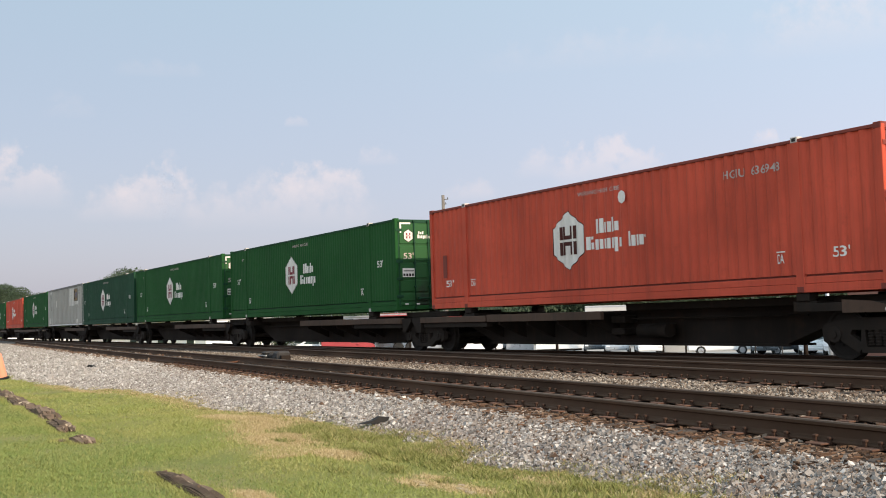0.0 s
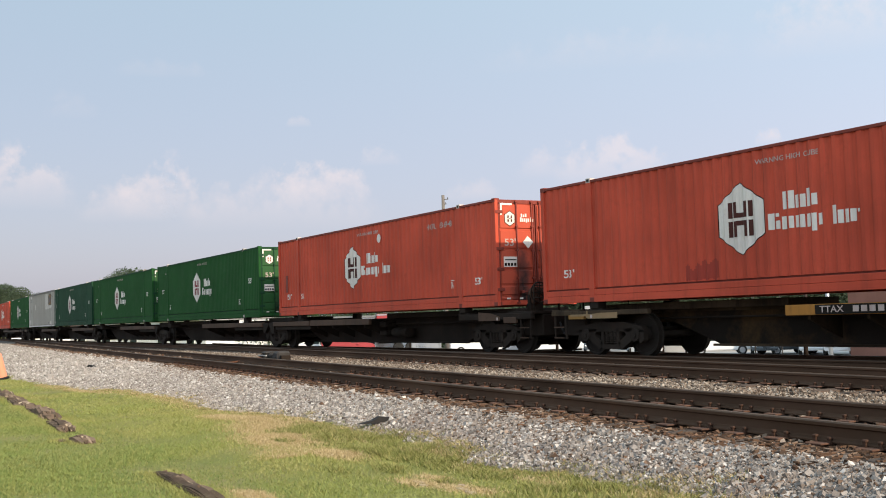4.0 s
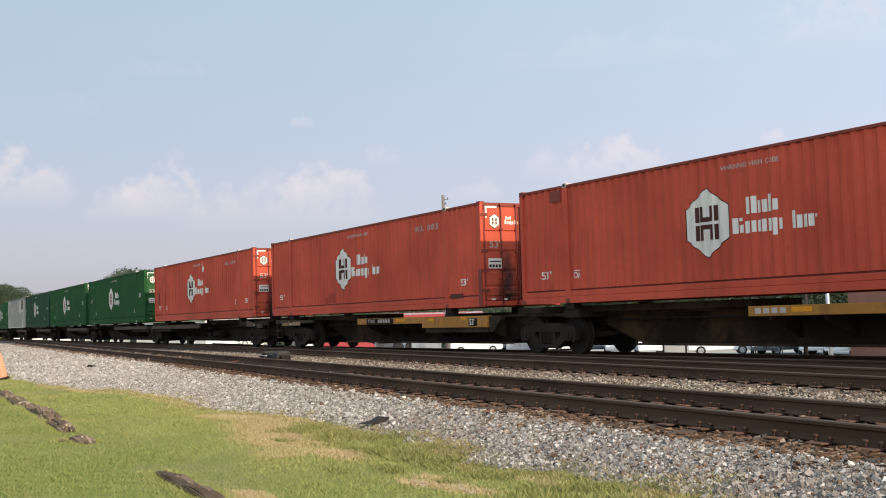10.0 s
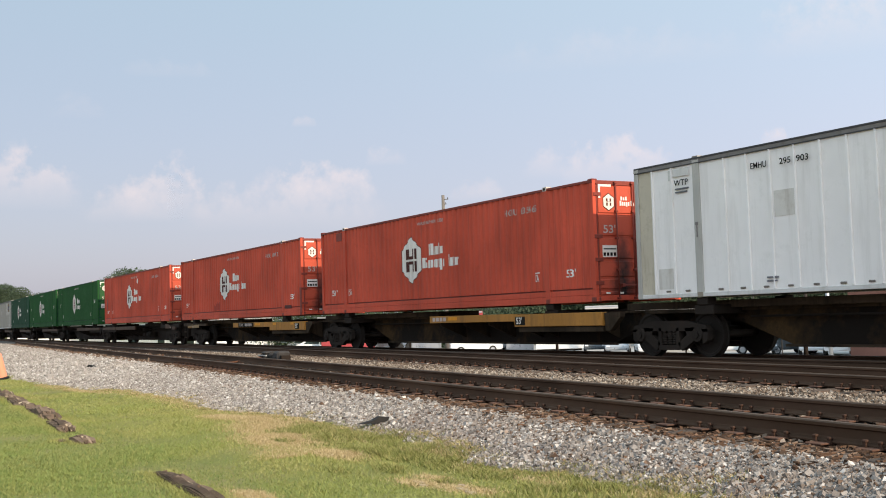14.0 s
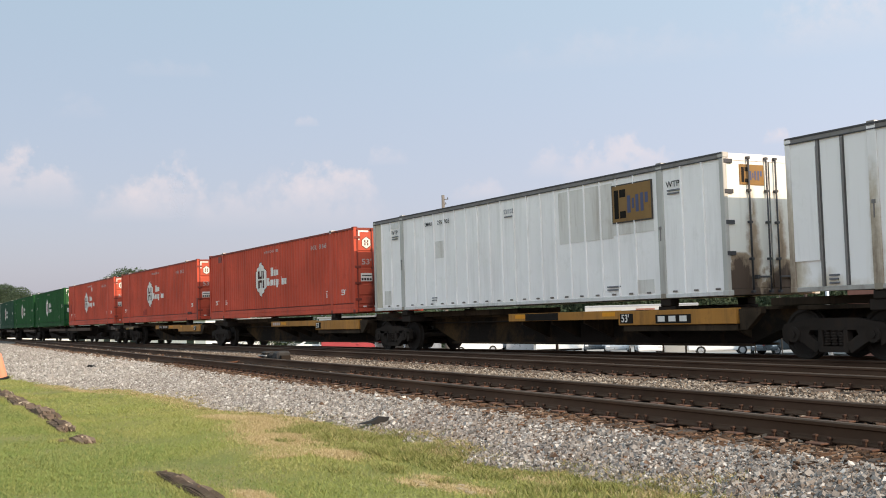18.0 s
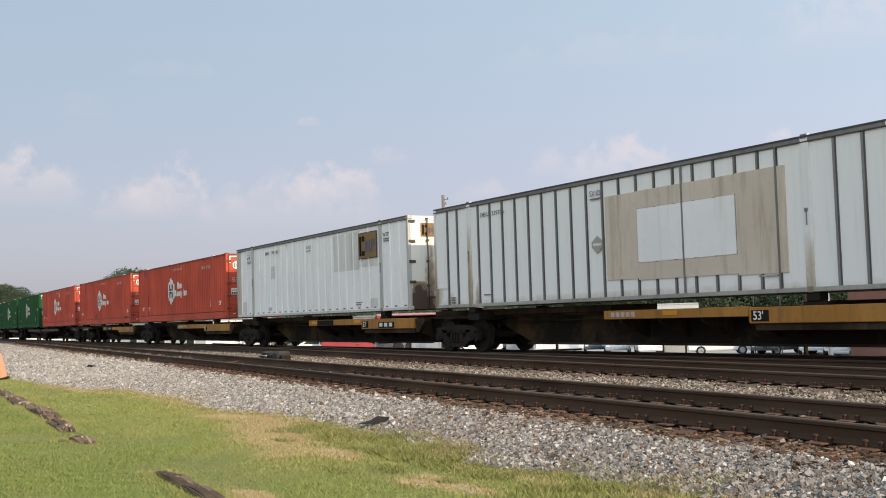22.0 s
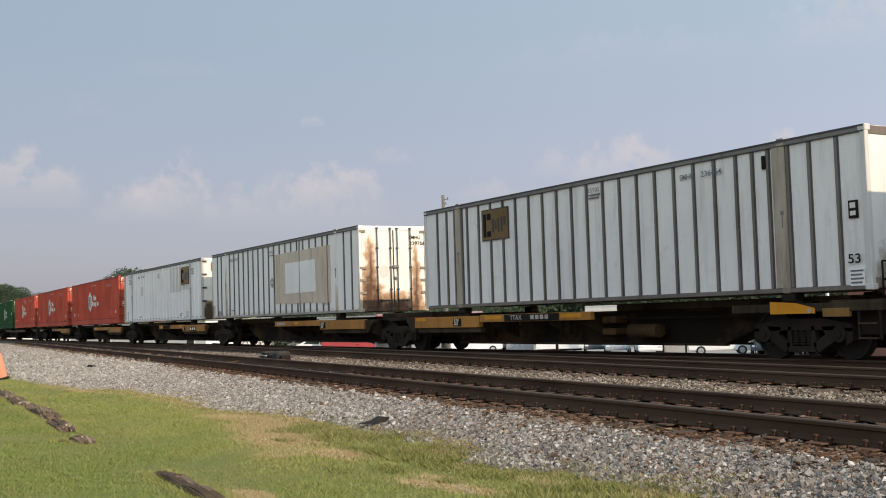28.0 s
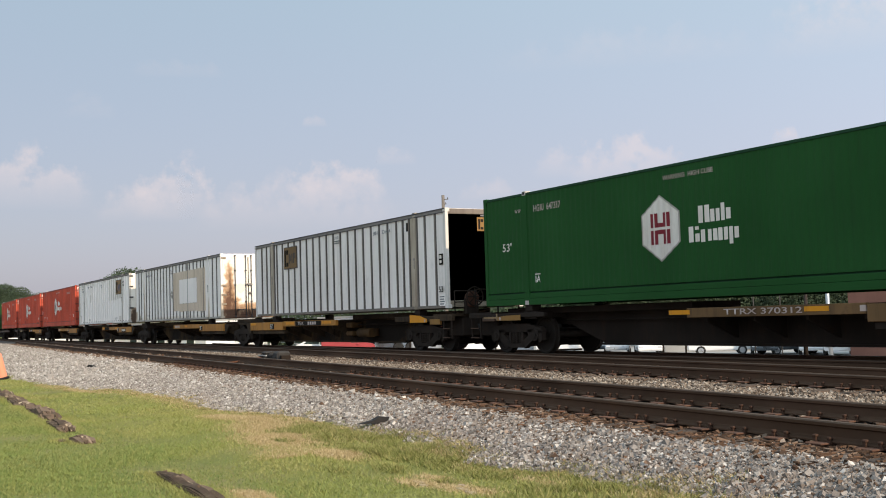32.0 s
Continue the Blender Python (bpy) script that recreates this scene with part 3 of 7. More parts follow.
def track(name, label, near, x0, x1, fittings_from, fittings_to, near_only=True, z=0.0):
    """Two rails at standard gauge on wooden ties; near(x) is the near rail's y."""
    rng = random.Random(name)
    root = tagged(new(name), label, "railway track", kind="structure")
    root.matrix_basis = pose(0, 0, z)
    rail(root, near, x0, x1, 3.0)
    rail(root, lambda x: near(x) + 1.506, x0, x1, 3.0)
    n = int((x1 - x0) / 0.53)
    for i in range(n):
        x = x1 - 0.53 * (i + 0.5) + rng.uniform(-0.02, 0.02)
        dy = (near(x + 0.1) - near(x - 0.1)) / 0.2
        turn = math.degrees(math.atan(dy))
        yc = near(x) + 0.753 + rng.uniform(-0.05, 0.05)
        part("tie", TIES[i % 3], M_TIE, root, at=pose(x, yc, -0.19, 0, 0, turn + rng.uniform(-1, 1)))
        if fittings_from < x < fittings_to:
            for side, yr in ((0, near(x)), (1, near(x) + 1.506)):
                if side and near_only and x < fittings_from + 12:
                    continue
                part("tie_plate", PLATE, M_PLATE, root, at=pose(x, yr, -0.184, 0, 0, turn))
                for dx, sy in ((-0.075, -1), (0.075, -1), (0.05, 1)):
                    part("spike", SPIKE, M_SPIKE, root, at=pose(x + dx, yr + sy * 0.088, -0.178 + rng.uniform(0, 0.016), 0, 0, 180 if sy < 0 else 0))
                if i % 2 == 0 and not side:
                    part("rail_anchor", ANCHOR, M_SPIKE, root, at=pose(x - 0.15, yr, -0.182, 0, 0, turn))


def stones(name, label, region, count, size, material, seed, cube=True):
    """Crushed stone lying on the bed: region gives the places, size the range of radii."""
    rng = np.random.RandomState(seed)
    if cube:
        base = np.array([(x, y, z) for x in (-1, 1) for y in (-1, 1) for z in (-1, 1)], float) * 0.62
        faces = np.array([(0, 1, 3, 2), (4, 6, 7, 5), (0, 4, 5, 1), (2, 3, 7, 6), (0, 2, 6, 4), (1, 5, 7, 3)])
    else:
        base = np.array([(1, 0, 0), (-1, 0, 0), (0, 1, 0), (0, -1, 0), (0, 0, 1), (0, 0, -1)], float)
        faces = np.array([(0, 2, 4), (2, 1, 4), (1, 3, 4), (3, 0, 4), (2, 0, 5), (1, 2, 5), (3, 1, 5), (0, 3, 5)])
    xy = region(rng, count)
    z = np.array([bed_height(x, y) for x, y in xy])
    r = rng.uniform(size[0], size[1], count) * (1 + 0.5 * (rng.rand(count) > 0.93))
    nb = len(base)
    v = base[None] * (1 + rng.uniform(-0.38, 0.38, (count, nb, 3)))
    v *= (r[:, None] * rng.uniform(0.65, 1.25, (count, 3)))[:, None, :]
    q = rng.normal(size=(count, 4))
    q /= np.linalg.norm(q, axis=1)[:, None]
    w, a, b, c = q.T
    rot = np.stack([np.stack([1 - 2 * (b * b + c * c), 2 * (a * b - c * w), 2 * (a * c + b * w)], -1), np.stack([2 * (a * b + c * w), 1 - 2 * (a * a + c * c), 2 * (b * c - a * w)], -1), np.stack([2 * (a * c - b * w), 2 * (b * c + a * w), 1 - 2 * (a * a + b * b)], -1)], 1)
    v = np.einsum("nij,nkj->nki", rot, v)
    v += np.column_stack([xy, z + r * rng.uniform(-0.1, 0.8, count)])[:, None, :]
    f = faces[None] + (np.arange(count) * nb)[:, None, None]
    tagged(new(name, raw_mesh(name, v.reshape(-1, 3), f.reshape(-1, faces.shape[1]), faces.shape[1], material)), label, "gravel", kind="stuff")


def shoulder_region(x0, x1, power=1.0):
    def region(rng, n):
        x = x1 + (x0 - x1) * rng.rand(n) ** power
        e = np.array([grass_edge(k) for k in x]) - 0.12
        k = rng.rand(n)
        y = e + (6.88 - 0.1018 * x - 0.55 - e) * k
        stray = rng.rand(n) > 0.985
        y[stray] -= rng.exponential(0.2, stray.sum())
        return np.column_stack([x, y])
    return region


def strip_region(x0, x1, low, high, ties=None, lean=1.0):
    def region(rng, n):
        x = x1 + (x0 - x1) * rng.rand(n) ** 1.3
        if ties is not None:                 # most stones lie between the ties
            k = ((ties - x) / 0.53) % 1.0
            on = (np.abs(k - 0.5) < 0.24) & (rng.rand(n) < 0.62)
            x[on] -= 0.265
        a, b = low(x), high(x)
        return np.column_stack([x, a + (b - a) * rng.rand(n) ** lean])
    return region


def build_splinters():
    """Rusty chips and wood splinters shed by the tie ends, lying flat."""
    rng = np.random.RandomState(19)
    n = 3000
    x = -3.5 - 31 * rng.rand(n) ** 1.2
    y = 6.88 - 0.1018 * x - 0.42 + rng.normal(0, 0.17, n)
    z = np.array([bed_height(a, b) for a, b in zip(x, y)]) + rng.uniform(0.015, 0.05, n)
    a = rng.normal(1.4, 0.9, n)
    hl, hw, hh = rng.uniform(0.014, 0.065, n), rng.uniform(0.006, 0.022, n), rng.uniform(0.003, 0.010, n)
    tip = rng.normal(0, 0.12, n)
    v = np.zeros((n, 8, 3))
    for k, (i, j, m) in enumerate((i, j, m) for i in (-1, 1) for j in (-1, 1) for m in (-1, 1)):
        px, py = i * hl, j * hw * (1.0 if i < 0 else 0.55)
        v[:, k] = np.column_stack([x + px * np.cos(a) - py * np.sin(a), y + px * np.sin(a) + py * np.cos(a), z + m * hh + i * hl * tip])
    f = np.array([(0, 1, 3, 2), (4, 6, 7, 5), (0, 4, 5, 1), (2, 3, 7, 6), (0, 2, 6, 4), (1, 5, 7, 3)])[None] + (np.arange(n) * 8)[:, None, None]
    tagged(new("wood_splinters", raw_mesh("wood_splinters", v.reshape(-1, 3), f.reshape(-1, 4), 4, M_SPLINTER)), "rust-brown wood splinters and chips at the tie ends", "debris", kind="stuff")


def build_stones():
    stones("ballast_stones", "loose light grey crushed stones on the track shoulder", shoulder_region(-31, -3.5, 1.15), 100000, (0.013, 0.025), M_STONE, 1)
    stones("ballast_stones", "loose light grey crushed stones on the track shoulder", shoulder_region(-13, -37, 1.7), 46000, (0.018, 0.033), M_STONE_DUSTY, 2, False)
    stones("ballast_stones", "pale dusty crushed stones on the track shoulder", shoulder_region(-108, -33, 1.4), 30000, (0.026, 0.05), M_STONE_DUSTY, 7, False)
    stones("ballast_stones", "rust-dusted crushed stones between the yard track's ties", strip_region(-34, -3.5, lambda x: 6.88 - 0.1018 * x - 0.75, lambda x: 6.88 - 0.1018 * x + 2.0, 8.0), 24000, (0.014, 0.028), M_STONE_BROWN, 3)
    stones("ballast_stones", "rusty chips and crushed stones along the yard track", strip_region(-40, -3.5, lambda x: 6.88 - 0.1018 * x - 0.06, lambda x: 6.88 - 0.1018 * x - 1.5, None, 1.8), 30000, (0.012, 0.026), M_STONE_BROWN, 6)
    stones("ballast_stones", "rusty chips and crushed stones along the yard track", strip_region(-100, -38, lambda x: 6.88 - 0.1018 * x - 0.8, lambda x: 6.88 - 0.1018 * x + 2.3), 9000, (0.03, 0.06), M_STONE_BROWN, 8, False)
    stones("ballast_stones", "brownish crushed stones between the tracks", strip_region(-60, -6, lambda x: 6.88 - 0.1018 * x + 1.6, lambda x: 11.55 - 0.110 * x - 0.1), 52000, (0.014, 0.026), M_STONE_TAN, 4)
    stones("ballast_stones", "dark brown crushed stones beside the main line", strip_region(-60, -8, lambda x: 11.55 - 0.110 * x, lambda x: 17.4 + x * x / 3607), 8000, (0.028, 0.046), M_STONE_BROWN, 5, False)


WORN = ((-15.7, 6.3, 1.1, 0.42), (-14.4, 5.85, 1.2, 0.5), (-13.2, 5.35, 0.9, 0.4), (-11.3, 5.2, 0.5, 0.2), (-8.9, 4.9, 0.35, 0.16), (-8.25, 5.0, 0.4, 0.16), (-9.2, 3.45, 0.5, 0.16), (-17.0, 5.95, 0.9, 0.25), (-21.9, 6.75, 1.6, 0.22), (-10.9, 6.2, 0.8, 0.2), (-27.5, 6.1, 1.6, 0.22), (-9.75, 6.05, 0.4, 0.14), (-8.75, 5.75, 0.45, 0.12), (-9.05, 5.16, 0.35, 0.1), (-7.8, 5.7, 0.4, 0.14), (-12.6, 6.15, 0.7, 0.14), (-8.2, 6.05, 0.35, 0.12))
BARE = ((-11.3, 5.2, 0.42, 0.13), (-8.95, 4.92, 0.16, 0.05), (-8.75, 4.86, 0.10, 0.04), (-8.3, 4.99, 0.17, 0.05), (-8.08, 4.93, 0.12, 0.04), (-8.5, 5.1, 0.09, 0.04), (-9.15, 3.46, 0.42, 0.10), (-17.0, 5.9, 0.6, 0.12), (-21.8, 6.8, 0.9, 0.13), (-13.9, 6.72, 0.7, 0.14), (-10.55, 3.13, 0.35, 0.07), (-12.4, 6.5, 0.5, 0.10))


TIMBERS = ((-11.2, 3.24, -8.85, 3.06, 0.056, 0.075), (-28.6, 4.36, -22.1, 3.96, 0.10, 0.16), (-22.0, 3.92, -18.7, 3.70, 0.10, 0.17), (-18.5, 3.64, -16.6, 3.48, 0.08, 0.13), (-15.55, 3.34, -14.7, 3.34, 0.07, 0.10), (-15.55, 3.16, -15.25, 3.14, 0.04, 0.04))     # ends, half width, height


def build_bare_soil():
    """Low pale mounds of bare soil showing through the lawn."""
    bm = bmesh.new()
    for k, (cx, cy, rx, ry) in enumerate(BARE):
        top = -0.5 + 0.035 * noise.noise((cx * 0.35, cy * 0.35, 1.7))
        ring_in, ring_out = [], []
        for i in range(18):
            a = i * math.pi / 9
            f = 1 + 0.45 * noise.noise((math.cos(a) * 1.3 + 5 * k, math.sin(a) * 1.3, 3.1))
            ring_in.append(bm.verts.new((cx + rx * 0.6 * f * math.cos(a), cy + ry * 0.6 * f * math.sin(a), top + 0.010)))
            ring_out.append(bm.verts.new((cx + rx * f * math.cos(a), cy + ry * f * math.sin(a), top - 0.03)))
        bm.faces.new(ring_in)
        for i in range(18):
            bm.faces.new((ring_out[i], ring_out[(i + 1) % 18], ring_in[(i + 1) % 18], ring_in[i]))
    tagged(new("bare_soil", mesh_of("bare_soil", bm, M_BARE)), "pale bare soil showing through the worn lawn", "soil", kind="stuff")


def build_grass():
    """Short lawn blades, denser near the camera, with dry tufts along the stones."""
    rng = np.random.RandomState(11)

    def blades(name, label, material, n, x0, x1, height, width, keep, seed):
        rr = np.random.RandomState(seed)
        x = x1 + (x0 - x1) * rr.rand(n) ** 1.25
        e = np.array([grass_edge(k) for k in x])
        y = keep(rr, x, e, n)
        patch = np.array([noise.noise((a * 0.8, b * 0.8, 4.4)) for a, b in zip(x, y)])
        ok = patch > rr.uniform(-1.4, -0.25, n)
        if material in (M_GRASS, M_GRASS_LUSH) and name == "grass":      # worn dry places in the lawn
            worn = np.zeros(n)
            for cx, cy, rx, ry in WORN:
                worn = np.maximum(worn, 1.25 - np.hypot((x - cx) / rx, (y - cy) / ry))
            fray = np.array([noise.noise((a * 2.3, b * 2.3, 9.1)) for a, b in zip(x, y)])
            ok &= rr.rand(n) > np.clip(worn * 1.7 + fray * 1.1, 0, 0.93) * (worn > 0)
        x, y, patch = x[ok], y[ok], patch[ok]
        n = len(x)
        z = -0.5 + np.array([0.035 * noise.noise((a * 0.35, b * 0.35, 1.7)) for a, b in zip(x, y)]) - 0.01
        rim = np.nonzero(y > e[ok] - 0.3)[0]
        z[rim] = np.maximum(z[rim], [bed_height(x[k], y[k]) - 0.005 for k in rim])
        h = rr.uniform(*height, n) * (0.75 + 0.5 * (patch + 0.3))
        a = rr.uniform(0, 2 * math.pi, n)
        w = rr.uniform(*width, n)
        lean = rr.normal(0, 0.75, (n, 2)) * h[:, None]
        p = np.stack([np.column_stack([x - np.cos(a) * w, y - np.sin(a) * w, z]), np.column_stack([x + np.cos(a) * w, y + np.sin(a) * w, z]), np.column_stack([x + lean[:, 0], y + lean[:, 1], z + h])], 1)
        f = np.arange(3 * n).reshape(n, 3)
        tagged(new(name, raw_mesh(name, p.reshape(-1, 3), f, 3, material)), label, "grass", kind="stuff")

    blades("grass", "short yellowish green mown lawn grass", M_GRASS, 260000, -19, -4, (0.014, 0.046), (0.004, 0.008), lambda rr, x, e, n: e + 0.05 - (e - 1.6) * rr.rand(n) ** 1.25, 21)
    blades("grass", "short lush green mown lawn grass", M_GRASS_LUSH, 190000, -24, -4, (0.014, 0.05), (0.004, 0.008), lambda rr, x, e, n: np.minimum(e, 0.6 + 3.0 * rr.rand(n) + np.abs(rr.normal(0, 0.35, n))), 30)
    blades("grass", "short green mown lawn grass", M_GRASS, 170000, -62, -18, (0.02, 0.05), (0.007, 0.015), lambda rr, x, e, n: 0.3 + (e - 0.2) * rr.rand(n), 22)
    blades("dry_grass", "straw-coloured dry grass along the stones", M_STRAW, 60000, -30, -5, (0.015, 0.05), (0.004, 0.008), lambda rr, x, e, n: e - np.abs(rr.normal(0, 0.28, n)) + 0.10, 23)
    blades("dry_grass", "straw-coloured dry patch in the lawn", M_STRAW, 34000, -18.0, -11.4, (0.01, 0.04), (0.004, 0.008), lambda rr, x, e, n: 5.8 - 0.36 * (x + 14.5) + rr.normal(0, 0.36, n) * np.sqrt(np.maximum(0.05, 1 - ((x + 14.6) / 3.4) ** 2)), 25)
    wsel = np.array([w[2] * w[3] for w in WORN])

    def in_worn(rr, x, e, n):
        k = rr.choice(len(WORN), n, p=wsel / wsel.sum())
        w = np.array(WORN)[k]
        x[:] = w[:, 0] + rr.normal(0, 0.55, n) * w[:, 2]
        return w[:, 1] + rr.normal(0, 0.55, n) * w[:, 3]
    blades("dry_grass", "trodden straw in worn places of the lawn", M_STRAW, 150000, -30, -5, (0.012, 0.045), (0.004, 0.009), in_worn, 28)
    tr = np.random.RandomState(31)
    tx = -5.5 - 26 * tr.rand(64) ** 1.2
    ty = np.array([grass_edge(k) for k in tx]) + tr.uniform(-0.5, 0.14, 64)
    tw = tr.uniform(0.05, 0.17, 64)

    cr = np.random.RandomState(37)
    cx = -6.2 - 8.5 * cr.rand(170) ** 1.1
    cy = np.array([grass_edge(k) for k in cx]) - np.abs(cr.normal(0, 0.55, 170)) - 0.02
    cw = cr.uniform(0.03, 0.13, 170)

    def in_clumps(rr, x, e, n):
        k = rr.randint(0, 170, n)
        x[:] = cx[k] + rr.normal(0, 1, n) * cw[k] * 1.5
        return np.minimum(cy[k] + rr.normal(0, 1, n) * cw[k] * 0.6, e + 0.1)
    blades("coarse_tufts", "darker coarse grass tufts in the dry lawn edge", M_TUFT, 34000, -30, -5, (0.03, 0.09), (0.004, 0.008), in_clumps, 29)

    def in_tufts(rr, x, e, n):
        k = rr.randint(0, 64, n)
        x[:] = tx[k] + rr.normal(0, 1, n) * tw[k] * 1.3
        return ty[k] + rr.normal(0, 1, n) * tw[k] * 0.7
    ends = np.array(TIMBERS)

    def by_timbers(rr, x, e, n):
        k = rr.choice(len(ends), n, p=(ends[:, 2] - ends[:, 0]) / (ends[:, 2] - ends[:, 0]).sum())
        f, side = rr.uniform(-0.06, 1.06, n), np.where(rr.rand(n) < 0.6, -1, 1)
        x[:] = ends[k, 0] + (ends[k, 2] - ends[k, 0]) * f
        return ends[k, 1] + (ends[k, 3] - ends[k, 1]) * f + side * (ends[k, 4] * 1.25 + np.abs(rr.normal(0, 0.07, n)))
    blades("grass", "longer grass blades against the rotten timbers", M_GRASS, 16000, -30, -5, (0.04, 0.09), (0.004, 0.007), by_timbers, 33)
    blades("grass", "ragged grass tufts growing into the stones", M_TUFT, 16000, -30, -5, (0.03, 0.075), (0.004, 0.008), in_tufts, 26)
    blades("dry_grass", "straw tufts among the stones", M_STRAW, 16000, -30, -5, (0.03, 0.08), (0.004, 0.008), in_tufts, 27)
    blades("grass", "ragged taller grass fringe at the stones", M_TUFT, 9000, -50, -4, (0.025, 0.07), (0.004, 0.009), lambda rr, x, e, n: e - np.abs(rr.normal(0, 0.22, n)) + 0.08, 24)


build_ground()
build_bed()
tagged(new("pavement", mesh_of("pavement", boxes((-190, 20, 38, 96, LOT - 0.3, LOT)), M_CONC)), "pale concrete yard lying lower than the railway", "pavement", kind="structure")


# ---- the train: containers ----
LEN, HALF, Z0, HIGH = 16.154, 1.295, 1.22, 2.896
Z1 = Z0 + HIGH
POSTS = ((0.0, 0.13), (1.88, 2.08), (14.074, 14.274), (16.024, 16.154))
BAYS = ((0.13, 1.88), (2.08, 14.074), (14.274, 16.024))


def corrugation(u, pitch, depth):
    """Depth of the wall inside its outermost plane."""
    k = (u / pitch) % 1.0
    if k < 0.26:
        return 0.0
    if k < 0.5:
        return depth * (k - 0.26) / 0.24
    if k < 0.76:
        return depth
    return depth * (1 - k) / 0.24


def breaks(u0, u1, pitch):
    out, k = [u0], math.floor(u0 / pitch)
    while k * pitch < u1:
        out += [(k + f) * pitch for f in (0.0, 0.26, 0.5, 0.76) if u0 + 1e-4 < (k + f) * pitch < u1 - 1e-4]
        k += 1
    return out + [u1]


def wavy_wall(bm, u0, u1, z0, z1, y, sign, pitch, depth):
    us = breaks(u0, u1, pitch)
    cols = [(bm.verts.new((u, y - sign * corrugation(u, pitch, depth), z0)), bm.verts.new((u, y - sign * corrugation(u, pitch, depth), z1))) for u in us]
    for a, b in zip(cols, cols[1:]):
        f = (a[0], b[0], b[1], a[1])
        bm.faces.new(f if sign < 0 else f[::-1])


def decal(bm, u0, u1, low, high, pitch=0.28, depth=0.036, y=-HALF + 0.012):
    """Paint on the near wall that follows its folds; low and high are heights or functions of u."""
    lo = low if callable(low) else (lambda u: low)
    hi = high if callable(high) else (lambda u: high)
    us = breaks(u0, u1, pitch) if depth else [u0, (u0 + u1) / 2, u1]
    cols = [(bm.verts.new((u, y - 0.004 + corrugation(u, pitch, depth), lo(u))), bm.verts.new((u, y - 0.004 + corrugation(u, pitch, depth), hi(u)))) for u in us]
    for a, b in zip(cols, cols[1:]):
        bm.faces.new((a[0], b[0], b[1], a[1]))


def wall_text(parent, body, u, z, w, h, material, pitch=0.28, depth=0.036, y=-HALF + 0.012, name="lettering", bar=False):
    """Words painted on the near wall, w wide and h high, following its folds; bar: an overline."""
    cu = bpy.data.curves.new("words", "FONT")
    cu.body, cu.size, cu.offset = body, 1.0, 0.012
    ob = new("words", cu)
    me = bpy.data.meshes.new_from_object(ob)
    bpy.data.objects.remove(ob)
    bm = bmesh.new()
    bm.from_mesh(me)
    lo, hi = [Vector(f(v.co[i] for v in bm.verts) for i in range(3)) for f in (min, max)]
    for v in bm.verts:
        v.co = ((v.co.x - lo.x) / (hi.x - lo.x) * w + u, 0.0, (v.co.y - lo.y) / (hi.y - lo.y) * h + z)
    if bar:
        bm.faces.new([bm.verts.new(p) for p in ((u - 0.02, 0, z + h * 1.16), (u + w + 0.02, 0, z + h * 1.16), (u + w + 0.02, 0, z + h * 1.3), (u - 0.02, 0, z + h * 1.3))])
    if depth:
        for b in breaks(u - 0.03, u + w + 0.03, pitch)[1:-1]:
            bmesh.ops.bisect_plane(bm, geom=bm.verts[:] + bm.edges[:] + bm.faces[:], plane_co=(b, 0, 0), plane_no=(1, 0, 0))
    for v in bm.verts:
        v.co.y = y - 0.010 + (corrugation(v.co.x, pitch, depth) if depth else 0.0)
    return tagged(part(name, bm, material, parent), kind="stuff")


def end_text(parent, body, y, z, w, h, material, x=LEN + 0.004, name="lettering"):
    """Words on the end wall that faces +x."""
    ob = wall_text(parent, body, 0.0, 0.0, w, h, material, depth=0, y=0.006, name=name)
    ob.matrix_basis = pose(x, y, z, 0, 0, 90)
    return ob


def casting_mesh(material):
    bm = bmesh.new()
    box(bm, -0.089, 0.089, -0.081, 0.081, -0.059, 0.059, 0.012)
    box(bm, -0.035, 0.035, -0.0835, -0.079, -0.025, 0.025)
    return mesh_of("corner_casting", bm, material)


